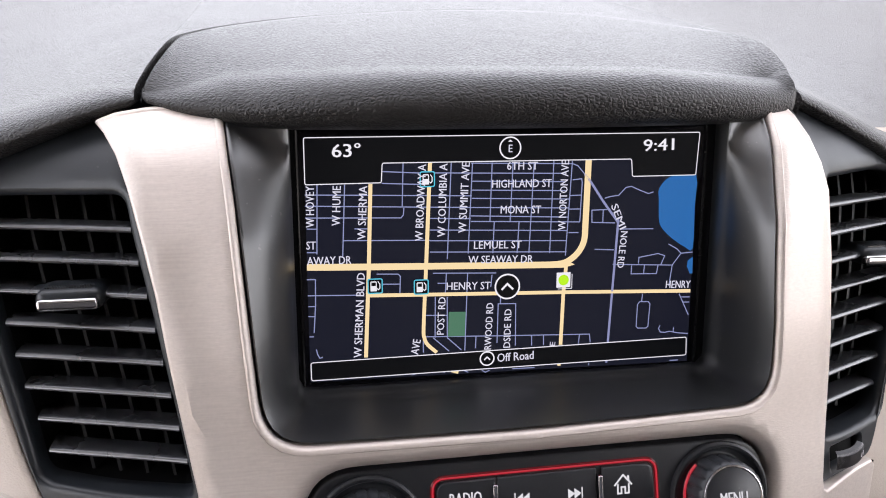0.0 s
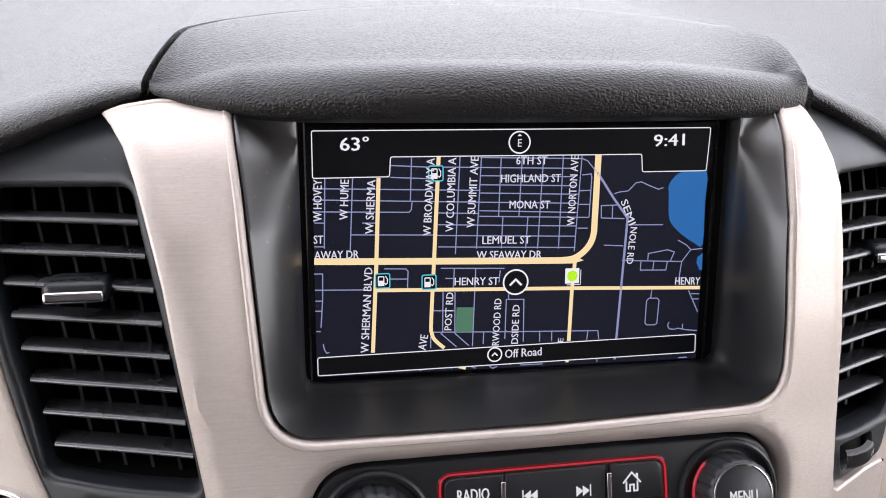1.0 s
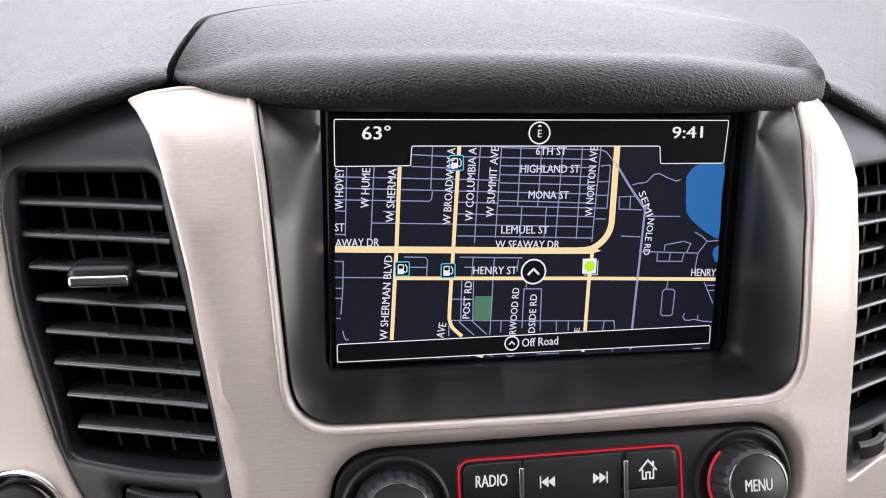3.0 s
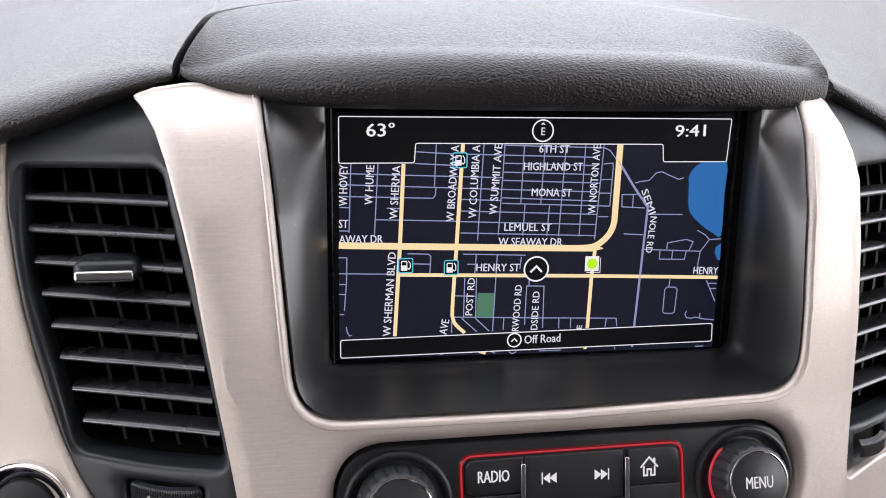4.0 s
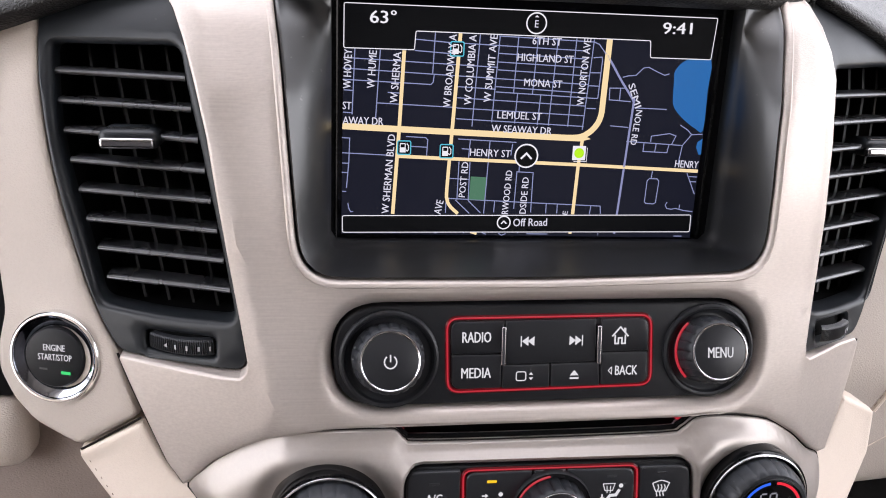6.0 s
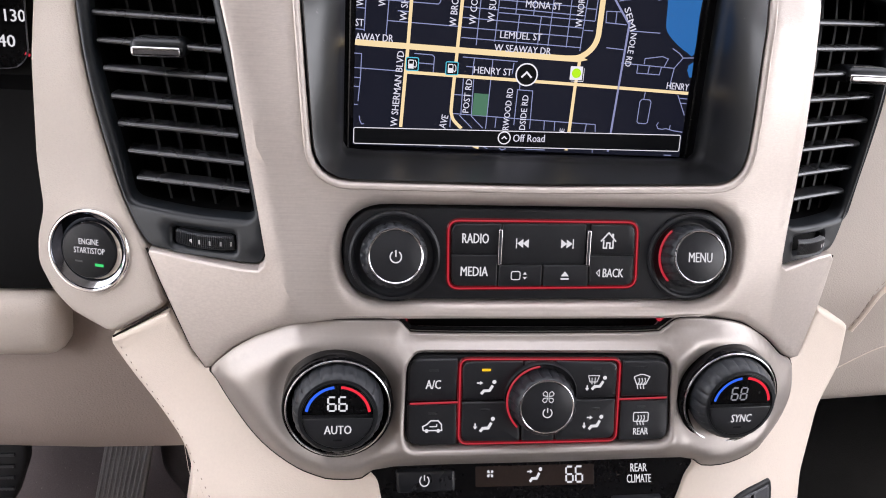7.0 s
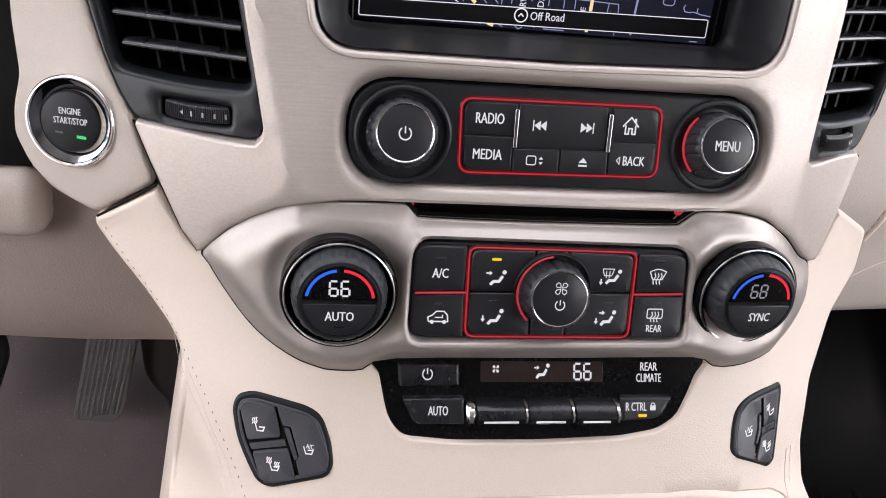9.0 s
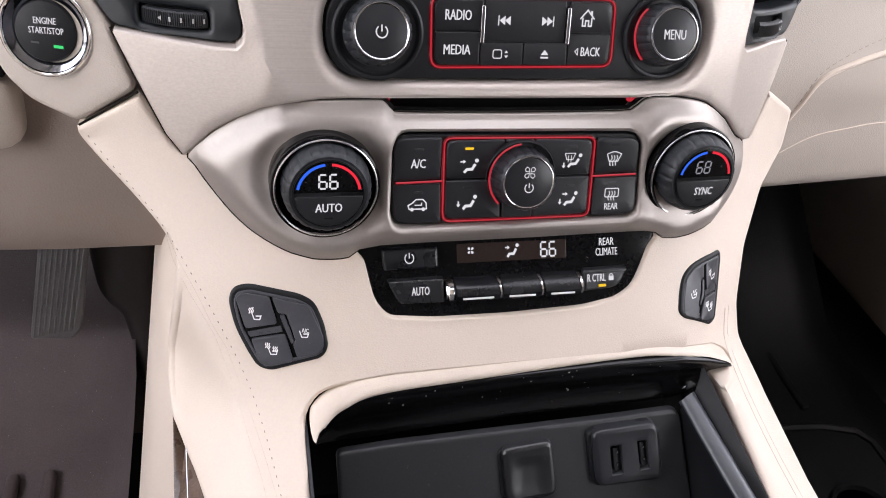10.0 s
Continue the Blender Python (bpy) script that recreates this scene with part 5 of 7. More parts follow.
part("collar", lathe([(0.0178, -0.001), (0.0177, 0.0018), (0.0173, 0.0024), (0.0167, 0.0022), (0.0163, 0.0)], (fx, CL(fx, fz), fz), seg=64), SOFT_BLACK, climate, "round black collar")
part("light_line", tube([(x, CL(x, z) - 0.0056, z) for x, z in arc(fx, fz, 0.0169, 98, 226, 28)], 0.0005), RED, climate, "red light line beside the fan knob")
fz = -0.1498
body, cap = knob(climate, fx, fz, CL(fx, fz) - 0.0008, 0.0138, 0.0160, 0.0143, 0.0122, 18, 0.2, "fan_knob")
symbol("fan_mark", fan_mark(fx + 0.0002, fz + 0.0050, 0.0031, cap, L1, True), body)
symbol("power_mark", power_mark(fx + 0.0002, fz - 0.0024, 0.0021, 0.0005, cap, L1), body)
for kx, kz, digits, word in ((-0.0926, -0.1520, "66", "AUTO"), (0.0972, -0.1508, "68", "SYNC")):
    dial = thing("temperature_dial", (kx, -0.08, kz), "black temperature dial showing %s with blue and red arcs" % digits, "climate dial", "temperature dials")
    tx, tz = (0.0, 0.05) if kx < 0 else (0.05, 0.03)
    axis = Vector((tx, -1.0, tz)).normalized()
    yc = -0.0905 if kx < 0 else -0.0872
    at = Vector((kx, yc, kz)) - axis * 0.0137
    seat = at + axis * 0.0013 + Vector((0, 0, -0.0015))
    part("seal", lathe([(0.0254, -0.012), (0.0254, 0.0010), (0.0250, 0.0020), (0.0243, 0.0023), (0.0238, 0.0018), (0.0236, -0.002)], seat, axis, seg=96), GLOSS_BLACK, dial, "gloss black outer seal")
    part("ring", lathe([(0.0241, -0.002), (0.0241, 0.0024), (0.0239, 0.0029), (0.0235, 0.0031), (0.0231, 0.0029), (0.0229, 0.0023), (0.0228, -0.002)], seat, axis, seg=96), SATIN_CHROME, dial, "thin chrome ring")
    part("well", lathe([(0.0232, 0.0020), (0.0222, 0.0010), (0.0206, -0.0006), (0.0, -0.0010)], seat, axis, seg=64), GLOSS_BLACK, dial, "gloss black well")
    grip = part("grip", lathe([(0.0207, -0.001), (0.0206, 0.0044), (0.0200, 0.0092), (0.0188, 0.0120), (0.0176, 0.0131), (0.0158, 0.0132)], at, axis, seg=176, ribs=22, rib=0.0005, rib_rows=(1, 2, 3)), RUBBER, dial, "soft grey gripped rim")
    part("bezel", lathe([(0.0165, 0.0126), (0.0165, 0.0137), (0.0160, 0.0139), (0.0157, 0.0132)], at, axis, seg=64), SOFT_BLACK, grip)
    cap = lambda px, pz, yc=yc, kx=kx, kz=kz, tx=tx, tz=tz: yc + tx * (px - kx) + tz * (pz - kz)
    window = part("window", plate(arc(kx, kz, 0.0156, 3, 177, 28), cap, 0.002, 0.0003), GLOSS_BLACK, dial, "gloss black display window")
    tall, lit = (0.0066, LIT) if kx < 0 else (0.0062, DIM_DIGIT)
    for q, ch in enumerate(digits):
        symbol("digit", seven_segment(ch, kx - (0.0003 if kx < 0 else 0.0018) + (q - 0.5) * tall * 0.73, kz + 0.0062, tall, cap, L1), window, lit, "lit digit")
    half = part("button", plate(arc(kx, kz, 0.0156, 184, 356, 28), cap, 0.002, 0.0005), BUTTON, dial, "charcoal lower push button")
    symbol("lettering", lettering(word, kx + (0.0 if kx < 0 else 0.0013), kz - (0.0065 if kx < 0 else 0.0068), 0.0122 if kx < 0 else 0.0104, 0.0042, cap), half)
    part("indicator", plate(rounded([(kx - 0.002, kz - 0.0122), (kx + 0.002, kz - 0.0122), (kx + 0.002, kz - 0.0112), (kx - 0.002, kz - 0.0112)], 0.0002, 2), lambda px, pz, cap=cap: cap(px, pz) - 0.0001, 0.001, 0.0001), SOFT_BLACK, half)
    symbol("cold_arc", ribbon([arc(kx, kz + 0.0002, 0.0140, 170, 97, 16)], 0.0013, cap, L1), window, BLUE_ARC, "blue lit arc")
    symbol("warm_arc", ribbon([arc(kx, kz + 0.0002, 0.0140, 85, 8, 16)], 0.0013, cap, L1), window, RED_ARC, "red lit arc")

# ---- rear climate panel ----
rear = thing("rear_climate_panel", (0, -0.08, -0.21), "gloss black rear climate panel with display and keys", "climate control")
REAR_KEY = surface("satin_grey_key_plastic", (0.014, 0.015, 0.0175), 0.30, spread=0.12, grain=0.1, grain_scale=3000, dust=0.05, specular=0.5)
ROCKER = surface("gloss_key_plastic", (0.009, 0.0096, 0.0115), 0.22, spread=0.12, dust=0.05, specular=0.35)
RC = lifted(0.0026)
RK = lifted(-0.0004)
part("faceplate", plate(REAR, RC, 0.004, 0.0002, (), 0.006), GLOSS_BLACK, rear, "gloss black faceplate", smooth=12)
k = part("button", plate(rounded(mm(-65.0, -189.0, -36.8, -188.7, -36.4, -198.2, -64.2, -198.6), 0.0014, 3), RK, 0.004, 0.0016, (), 0.0, 5), REAR_KEY, rear)
symbol("power_mark", power_mark(-0.0514, -0.1928, 0.0022, 0.0005, RK, L1), k)
k = part("button", plate(rounded(mm(-62.6, -203.0, -34.0, -202.6, -33.8, -214.0, -57.2, -214.0), [0.001, 0.0012, 0.0012, 0.004], 3), RK, 0.004, 0.0016, (), 0.0, 5), REAR_KEY, rear)
symbol("lettering", lettering("AUTO", -0.0462, -0.2076, 0.0092, 0.0038, RK), k)
k = part("button", plate(rounded(mm(41.0, -202.6, 66.6, -202.4, 61.6, -212.0, 41.4, -213.0), [0.0012, 0.0012, 0.005, 0.0012], 3), RK, 0.004, 0.0016, (), 0.0, 5), REAR_KEY, rear)
symbol("lettering", lettering("R CTRL", 0.0485, -0.2062, 0.0105, 0.0036, RK), k)
symbol("lock_mark", join(patch([mm(55.4, -207.8, 58.2, -207.8, 58.2, -205.7, 55.4, -205.7)], RK, L1), ribbon([arc(0.0568, -0.2056, 0.0009, 0, 180, 8)], 0.0004, RK, L1)), k)
part("indicator", plate(quad(49.6, -209.4, 53.8, -210.6, 0.0002), lifted(-0.0006), 0.001, 0.0001), AMBER, k, "amber lit indicator")
RW = lifted(0.0024)
window = part("display", plate(quad(-26.4, -188.6, 32.6, -197.4, 0.0006), RW, 0.002, 0.0001, (), 0.006), surface("smoked_display_window", (0.030, 0.021, 0.018), 0.18, spread=0.1, specular=0.2), rear, "smoked brown display window")
symbol("fan_mark", fan_mark(-0.0192, -0.1918, 0.0019, RW, L1), window)
symbol("airflow_mark", join(seated_mark(0.0032, -0.1929, 1.12, RW, L1), arrow_mark(0.0004, -0.1912, 1.0, RW, L1, 0)), window)
for dx in (-0.0024, 0.0024):
    symbol("digit", seven_segment("6", 0.0226 + dx, -0.1928, 0.0066, RW, L1), window, None, "white lit digit")
symbol("lettering", lettering("REAR", 0.0556, -0.1907, 0.0086, 0.0036, RC), rear)
symbol("lettering", lettering("CLIMATE", 0.0556, -0.1955, 0.0126, 0.0036, RC), rear)
y0 = face(0, -0.206)
for xa, xb in ((-28.6, -6.4), (-4.2, 15.8), (18.2, 37.4)):
    prof = [(y0 + 0.005, -0.2034), (y0 - 0.0015, -0.2042), (y0 - 0.0060, -0.2070), (y0 - 0.0070, -0.2084), (y0 - 0.0068, -0.2112), (y0 - 0.0055, -0.2124), (y0 + 0.005, -0.2130)]
    kk = part("rocker_key", loft([[(x * 0.001, y, z) for y, z in prof] for x in (xa, xa + 0.4, xb - 0.4, xb)], closed=True), ROCKER, rear, "gloss charcoal rocker key")
    part("mark", box(((xa + 3) * 0.001, y0 - 0.0073, -0.2106), ((xb - 3) * 0.001, y0 - 0.0066, -0.2095), 0.0002, 1), PRINT, kk, "white bar mark")
for xa, w in ((-31.2, 4.4), (-5.3, 1.8), (17.0, 1.8), (38.9, 2.4)):
    prof = [(y0 + 0.004, -0.2042), (y0 - 0.0015, -0.2048), (y0 - 0.0054, -0.2074), (y0 - 0.0062, -0.2088), (y0 - 0.0060, -0.2114), (y0 - 0.0048, -0.2124), (y0 + 0.004, -0.2128)]
    part("chrome_divider", loft([[(x * 0.001, y + d, z) for y, z in prof] for x, d in ((xa - w / 2, 0.0016), (xa - w / 4, 0), (xa + w / 4, 0), (xa + w / 2, 0.0010))], closed=True), CHROME, rear, "chrome divider")


# ---- heated seat switches ----
def seat_switch(outline, split, bar, tab, marks, tag, radii, fit=1.05, drop=0.0):
    """A rubber-framed switch of three pads and an indicator bar."""
    cx = sum(p[0] for p in outline) / len(outline)
    cz = sum(p[1] for p in outline) / len(outline)
    cz -= drop
    outline, bar, tab = ([(x, z - drop) for x, z in q] for q in (outline, bar, tab))
    split, marks = [[(x, z - drop) for x, z in q] for q in split], [(x, z - drop * 1000, kind) for x, z, kind in marks]
    sw = thing("seat_switch", (cx, face(cx, cz), cz), tag, "switch", "heated seat switches")
    outline = [(cx + (x - cx) * 1.025, cz + (z - cz) * 1.025) for x, z in outline]
    loop = rounded(outline, radii, 5)
    loop = loop if area2(loop) > 0 else loop[::-1]
    part("frame", plate(loop, lifted(-0.0012), 0.004, 0.0016, [inset(loop, 0.0036)], 0.006, 4), SOFT_BLACK, sw, "soft black frame")
    part("rim", plate(inset(loop, 0.0022), lifted(-0.0015), 0.003, 0.0005, [inset(loop, 0.0036)], 0.006, 3, 0.0005), SWITCH, sw, "thin grey rim")
    part("well", plate(inset(loop, 0.0032), lifted(-0.0003), 0.003, 0.0002, (), 0.006), DARK, sw)
    for pad in split:
        pad = [(cx + (x - cx) * fit, cz + (z - cz) * fit) for x, z in pad]
        part("pad", plate(rounded(pad, 0.0014, 3), lifted(-0.0018), 0.003, 0.0005, (), 0.006), SWITCH, sw, "charcoal push pad")
    bar, tab = ([(cx + (x - cx) * fit, cz + (z - cz) * fit) for x, z in q] for q in (bar, tab))
    part("indicator_bar", plate(rounded(bar, 0.0004, 2), lifted(-0.0012), 0.002, 0.0002), SWITCH, sw, "indicator bar")
    (ax, az), (ex, ez) = ((sum(bar[i][0] for i in q) / 2, sum(bar[i][1] for i in q) / 2) for q in ((0, 3), (1, 2)))
    for f in (0.36, 0.60, 0.84):
        qx, qz = ax + (ex - ax) * f, az + (ez - az) * f
        symbol("indicator", patch([[(qx - 0.0009, qz - 0.0003), (qx + 0.0009, qz - 0.0001), (qx + 0.0009, qz + 0.0005), (qx - 0.0009, qz + 0.0003)]], lifted(-0.0012), 0.00015), sw, UNLIT)
    part("tab", plate(rounded(tab, 0.0004, 2), lifted(-0.0022), 0.002, 0.0003), SWITCH, sw)
    on = lifted(-0.0018)
    for x, z, kind in marks:
        m = ribbon([mm(x - 1.6, z + 1.2, x - 0.6, z - 1.6, x + 2.0, z - 1.4, x + 2.6, z + 0.2, x + 0.2, z - 0.1)], 0.0005, on, L1)
        if kind == "heat":
            m = join(m, *[ribbon([mm(x - 2.9 + q, z + 0.7 + 0.3 * q, x - 2.5 + q, z + 1.6 + 0.3 * q, x - 2.9 + q, z + 2.4 + 0.3 * q, x - 2.5 + q, z + 3.2 + 0.3 * q)], 0.00048, on, L1) for q in (0.0, 0.85, 1.7)])
        elif kind == "both":
            m = join(m, *[ribbon([mm(x + u + q, z + v, x + u + 0.4 + q, z + v + 0.9, x + u + q, z + v + 1.7, x + u + 0.4 + q, z + v + 2.5)], 0.00048, on, L1) for u, v in ((-2.9, 0.9), (0.6, -0.4)) for q in (0.0, 0.85, 1.7)])
        else:
            m = join(m, lettering("A/C", (x + 1.2) * 0.001, (z + 1.5) * 0.001, 0.0034, 0.0019, on))
        symbol("seat_mark", m, sw, PRINT)
    return sw


seat_switch(mm(-138.2, -214, -136.0, -208.4, -129, -205.8, -105, -207.6, -98.4, -210.4, -94.0, -220.4, -92.8, -230, -95.8, -234.8, -120, -243.0, -126, -241.8, -129.8, -236.2, -135.8, -225.5), [mm(-134.4, -212.6, -131.8, -209.9, -119.4, -210.1, -116.2, -221.4, -130.5, -225.0), mm(-128.2, -229.2, -112.8, -225.4, -109.6, -236.6, -120.6, -239.8, -124.6, -239.0),
            mm(-118.2, -210.2, -101.8, -212.0, -95.8, -224.5, -96.0, -229.5, -98.6, -232.2, -107.8, -235.0, -109.6, -229.2, -108.2, -227.8, -112.2, -216.6, -115.6, -217.0)], mm(-129.7, -226.6, -114.6, -222.3, -113.6, -224.4, -128.5, -228.4), mm(-114.9, -217.8, -112.8, -217.4, -108.9, -227.9, -110.3, -228.8),
            [(-126.3, -218.6, "heat"), (-119.3, -233.2, "both"), (-104.4, -224.0, "ac")], "charcoal heated and cooled seat switch in the leather", 0.006, drop=0.0010)
seat_switch(mm(130.8, -204.3, 131.6, -208.5, 128.8, -224, 126.0, -237.4, 122, -239.2, 101, -230.2, 97.6, -227, 98.3, -217, 100.4, -209.5, 107, -205.2, 118, -203.6), [mm(128.2, -206.9, 126.4, -219.4, 117.4, -219.6, 117.4, -206.7), mm(125.6, -223.0, 123.2, -236.2, 113.0, -232.8, 116.0, -223.0),
            mm(115.9, -206.8, 115.9, -213.2, 113.6, -213.4, 113.4, -219.6, 111.4, -225.4, 112.4, -226.4, 111.6, -232.0, 102.0, -228.0, 100.9, -225.6, 101.6, -217.4, 103.2, -210.8, 108.0, -207.6)], mm(126.3, -220.0, 125.8, -222.4, 116.4, -222.4, 116.8, -220.0), mm(115.8, -214.0, 115.6, -220.6, 113.4, -225.4, 112.4, -225.0, 114.2, -219.8, 114.4, -214.2),
            [(122.6, -213.6, "heat"), (120.0, -228.8, "both"), (107.2, -219.4, "ac")], "charcoal heated seat switch on the passenger's edge", 0.004)


# ---- air vents ----
# Lighter copy of the wheel grey, so the passenger's wheel looks lit.
LIT_WHEEL = surface("lightened_wheel_plastic", (0.10, 0.101, 0.105), 0.4, spread=0.15, grain=0.3, grain_scale=2000, specular=0.5)
WHEEL_MARK = surface("greyed_white_mark", (0.42, 0.42, 0.43), 0.5, spread=0.15)
VANE = surface("dull_black_vane", (0.007, 0.007, 0.0075), 0.5, specular=0.35)


def air_vent(outline, opening, radii, left_end, right_end, tab_x, wheel, label):
    """A vent: surround, eight slats, upright vanes behind them, a sliding tab and a thumbwheel."""
    cx = sum(p[0] for p in outline) / len(outline)
    vent = thing("air_vent", (cx, face(cx, -0.09), -0.09), label, "air vent", "dashboard air vents")
    hole = rounded(opening, radii, 5)
    hole = hole if area2(hole) > 0 else hole[::-1]
    w0, w1, wz0, wz1 = (v * 0.001 for v in wheel)
    pocket = rounded([(w0, wz0), (w1, wz0), (w1, wz1), (w0, wz1)], 0.0015, 3)
    part("surround", plate(rounded(outline, 1.0, 4), lambda x, z: face(x, z) + 0.0012 + 5.0 * max(0.0, z - 0.036) ** 2, 0.012, 0.0010, [hole, pocket], 0.006, 4, 0.0032, 0.016), VENT_TRIM, vent, "satin blue-grey surround")
    part("duct", plate(inset(hole, 0.0002), lifted(0.045), 0.001, 0.0002, (), 0.010), DARK, vent, "dark duct")
    rim = inset(hole, 0.0001)
    part("duct_wall", loft([[(x, face(x, z) + d, z) for x, z in rim] for d in (0.014, 0.03, 0.0455)], closed=True, caps=False), DARK, vent, smooth=0)
    zs = [0.0215 - 0.01245 * k for k in range(8)]
    for k, z in enumerate(zs):
        xa, xb = float(np.interp(z, *left_end)), float(np.interp(z, *right_end))
        rows = []
        for i in range(9):
            x = xa + (xb - xa) * i / 8
            y = face(x, z) + 0.0060
            prof = [(0.0, -0.0001), (0.0003, 0.0006), (0.0010, 0.0011), (0.0024, 0.0014), (0.012, 0.0017), (0.0125, 0.0010), (0.0032, -0.0012), (0.0012, -0.0013), (0.0003, -0.0008)]
            rows.append([(x, y + a, z + b) for a, b in prof])
        part("slat", loft(rows, closed=True), SLAT, vent)
        if k == 2:
            y = face(tab_x, z) + 0.0060
            tab = part("tab", box((tab_x - 0.0126, y - 0.0084, z - 0.0048), (tab_x + 0.0126, y + 0.012, z + 0.0040), 0.0040, 5), VENT_TRIM, vent, "sliding tab with a bright front")
            strip = rounded([(tab_x - 0.0118, z - 0.0042), (tab_x + 0.0106, z - 0.0042), (tab_x + 0.0106, z + 0.0004), (tab_x - 0.0118, z + 0.0004)], 0.0018, 4)
            for q in range(18):
                for r in range(3):
                    px, py = tab_x - 0.0086 + 0.00096 * q + 0.00048 * (r % 2), y - 0.0052 + 0.0016 * r
                    if q == 0 and r == 0:
                        studs = box((px - 0.0003, py - 0.0004, z + 0.0036), (px + 0.0003, py + 0.0004, z + 0.0043), 0.0)
                    else:
                        studs = join(studs, box((px - 0.0003, py - 0.0004, z + 0.0036), (px + 0.0003, py + 0.0004, z + 0.0043), 0.0))
            part("grip", studs, SLAT, tab, "fine grip studs", smooth=0)
            part("tab_front", plate(strip, flat(y - 0.0094), 0.003, 0.0016, (), 0.0, 5), RING_CHROME, tab, "chrome front of the tab")
    lo_x, hi_x = float(np.interp(0.02, *left_end)), float(np.interp(0.02, *right_end))
    lo_b, hi_b = float(np.interp(-0.07, *left_end)), float(np.interp(-0.07, *right_end))
    for k in range(4):
        f = (k + 1.15) / 4.9
        rows = []
        for i in range(9):
            z = 0.033 - 0.110 * i / 8
            g = (0.02 - z) / 0.09
            x = (lo_x + (hi_x - lo_x) * f) * (1 - g) + (lo_b + (hi_b - lo_b) * f) * g
            y = face(x, z) + 0.019
            rows.append([(x - 0.0006, y, z), (x + 0.0006, y, z), (x + 0.0008 + 0.004, y + 0.018, z), (x - 0.0006 + 0.004, y + 0.018, z)])
        part("vane", loft(rows, closed=True), VANE, vent)
    wx, wz = (w0 + w1) / 2, (wz0 + wz1) / 2
    hw, hh = abs(w1 - w0) / 2, abs(wz1 - wz0) / 2
    well = part("wheel_well", plate(rounded([(wx - hw, wz - hh), (wx + hw, wz - hh), (wx + hw, wz + hh), (wx - hw, wz + hh)], 0.0015, 3), lifted(0.006), 0.001, 0.0002), DARK, vent)
    rad = hw * 1.9
    yw = face(wx, wz) - (0.0020 if wx < 0 else 0.0058) + rad
    prof = [(rad - 0.0012, -hh * 0.86), (rad - 0.0002, -hh * 0.66), (rad, 0.0), (rad - 0.0002, hh * 0.66), (rad - 0.0012, hh * 0.86), (rad - 0.004, hh * 0.9)]
    half = math.degrees(math.asin(min(0.95, (hw * 0.94) / rad)))
    bm = bmesh.new()
    n = 60
    grid = []
    for q, (r, h) in enumerate(prof):
        row = []
        for i in range(n + 1):
            a = radians(-half + 2 * half * i / n)
            rr = r - (0.0005 if i % 2 and 0 < q < 4 else 0)
            sl = (0.36 if wx < 0 else -0.48)
            px, py = rr * math.sin(a), -rr * math.cos(a)
            row.append(bm.verts.new((wx + px, yw + py - sl * px * (1.0 if abs(wx) > 0.1 else 0), wz + h)))
        grid.append(row)
    for p, q in zip(grid, grid[1:]):
        for i in range(n):
            bm.faces.new((p[i], p[i + 1], q[i + 1], q[i]))
    bmesh.ops.recalc_face_normals(bm, faces=bm.faces)
    wheel_ob = part("thumbwheel", bm, RUBBER if wx < 0 else LIT_WHEEL, vent, "ribbed thumbwheel", smooth=25)
    on = lambda x, z: yw - math.sqrt(max(1e-9, rad * rad - (x - wx) ** 2)) - (0.36 if wx < 0 else -0.48) * (x - wx)
    marks = (-0.14, 0.19, 0.53, 0.84) if wx < 0 else (0.6, 0.8)
    for m in marks:
        x = wx + hw * m
        symbol("mark", patch([[(x - 0.00045, wz - hh * 0.26), (x + 0.00045, wz - hh * 0.26), (x + 0.00045, wz + hh * 0.26), (x - 0.00045, wz + hh * 0.26)]], on, 0.0002), wheel_ob, WHEEL_MARK)
    if wx < 0:
        x = wx - hw * 0.42
        symbol("mark", patch([[(x - 0.0010, wz), (x + 0.0006, wz - hh * 0.28), (x + 0.0006, wz + hh * 0.28)]], on, 0.0002), wheel_ob, WHEEL_MARK)
    return vent


air_vent(mm(-167.3, 62, -162.9, 57.6, -156.9, 49.6, -152.3, 38.4, -146.8, 20.6, -142.0, 0.4, -138.4, -22, -134.4, -46.5, -130.2, -70, -126.9, -89.4, -127.6, -94.2, -130.2, -96.9, -137.5, -97.6, -155.5, -97.2, -175, -96.1, -183.0, -95.6,
            -189.9, -85.9, -197.6, -68.8, -205.8, -41.5, -212.3, -11.9, -215.6, 12.3, -217.2, 33, -218, 52, -195, 62, -172, 66),
         mm(-211.2, 33.0, -154.2, 34.6, -149, 12, -143.7, -11.4, -138, -40, -131.2, -77.5, -163, -78.6, -191.5, -75.6, -197.2, -51, -204.2, -26, -209.4, -2), [0.004, 0.005, 0.02, 0.02, 0.02, 0.006, 0.03, 0.005, 0.02, 0.02, 0.02],
         ([-0.065, -0.053, -0.041, -0.028, -0.016, -0.004, 0.0085, 0.0215], [-0.1895, -0.1935, -0.198, -0.201, -0.2042, -0.2068, -0.2092, -0.2105]),
         ([-0.066, -0.054, -0.041, -0.0285, -0.016, -0.004, 0.0085, 0.0215], [-0.1346, -0.1370, -0.1397, -0.1420, -0.1444, -0.1470, -0.1498, -0.1524]), -0.1758, (-170.8, -140.6, -85.4, -93.6), "black slatted vent on the driver's side with chrome tab")
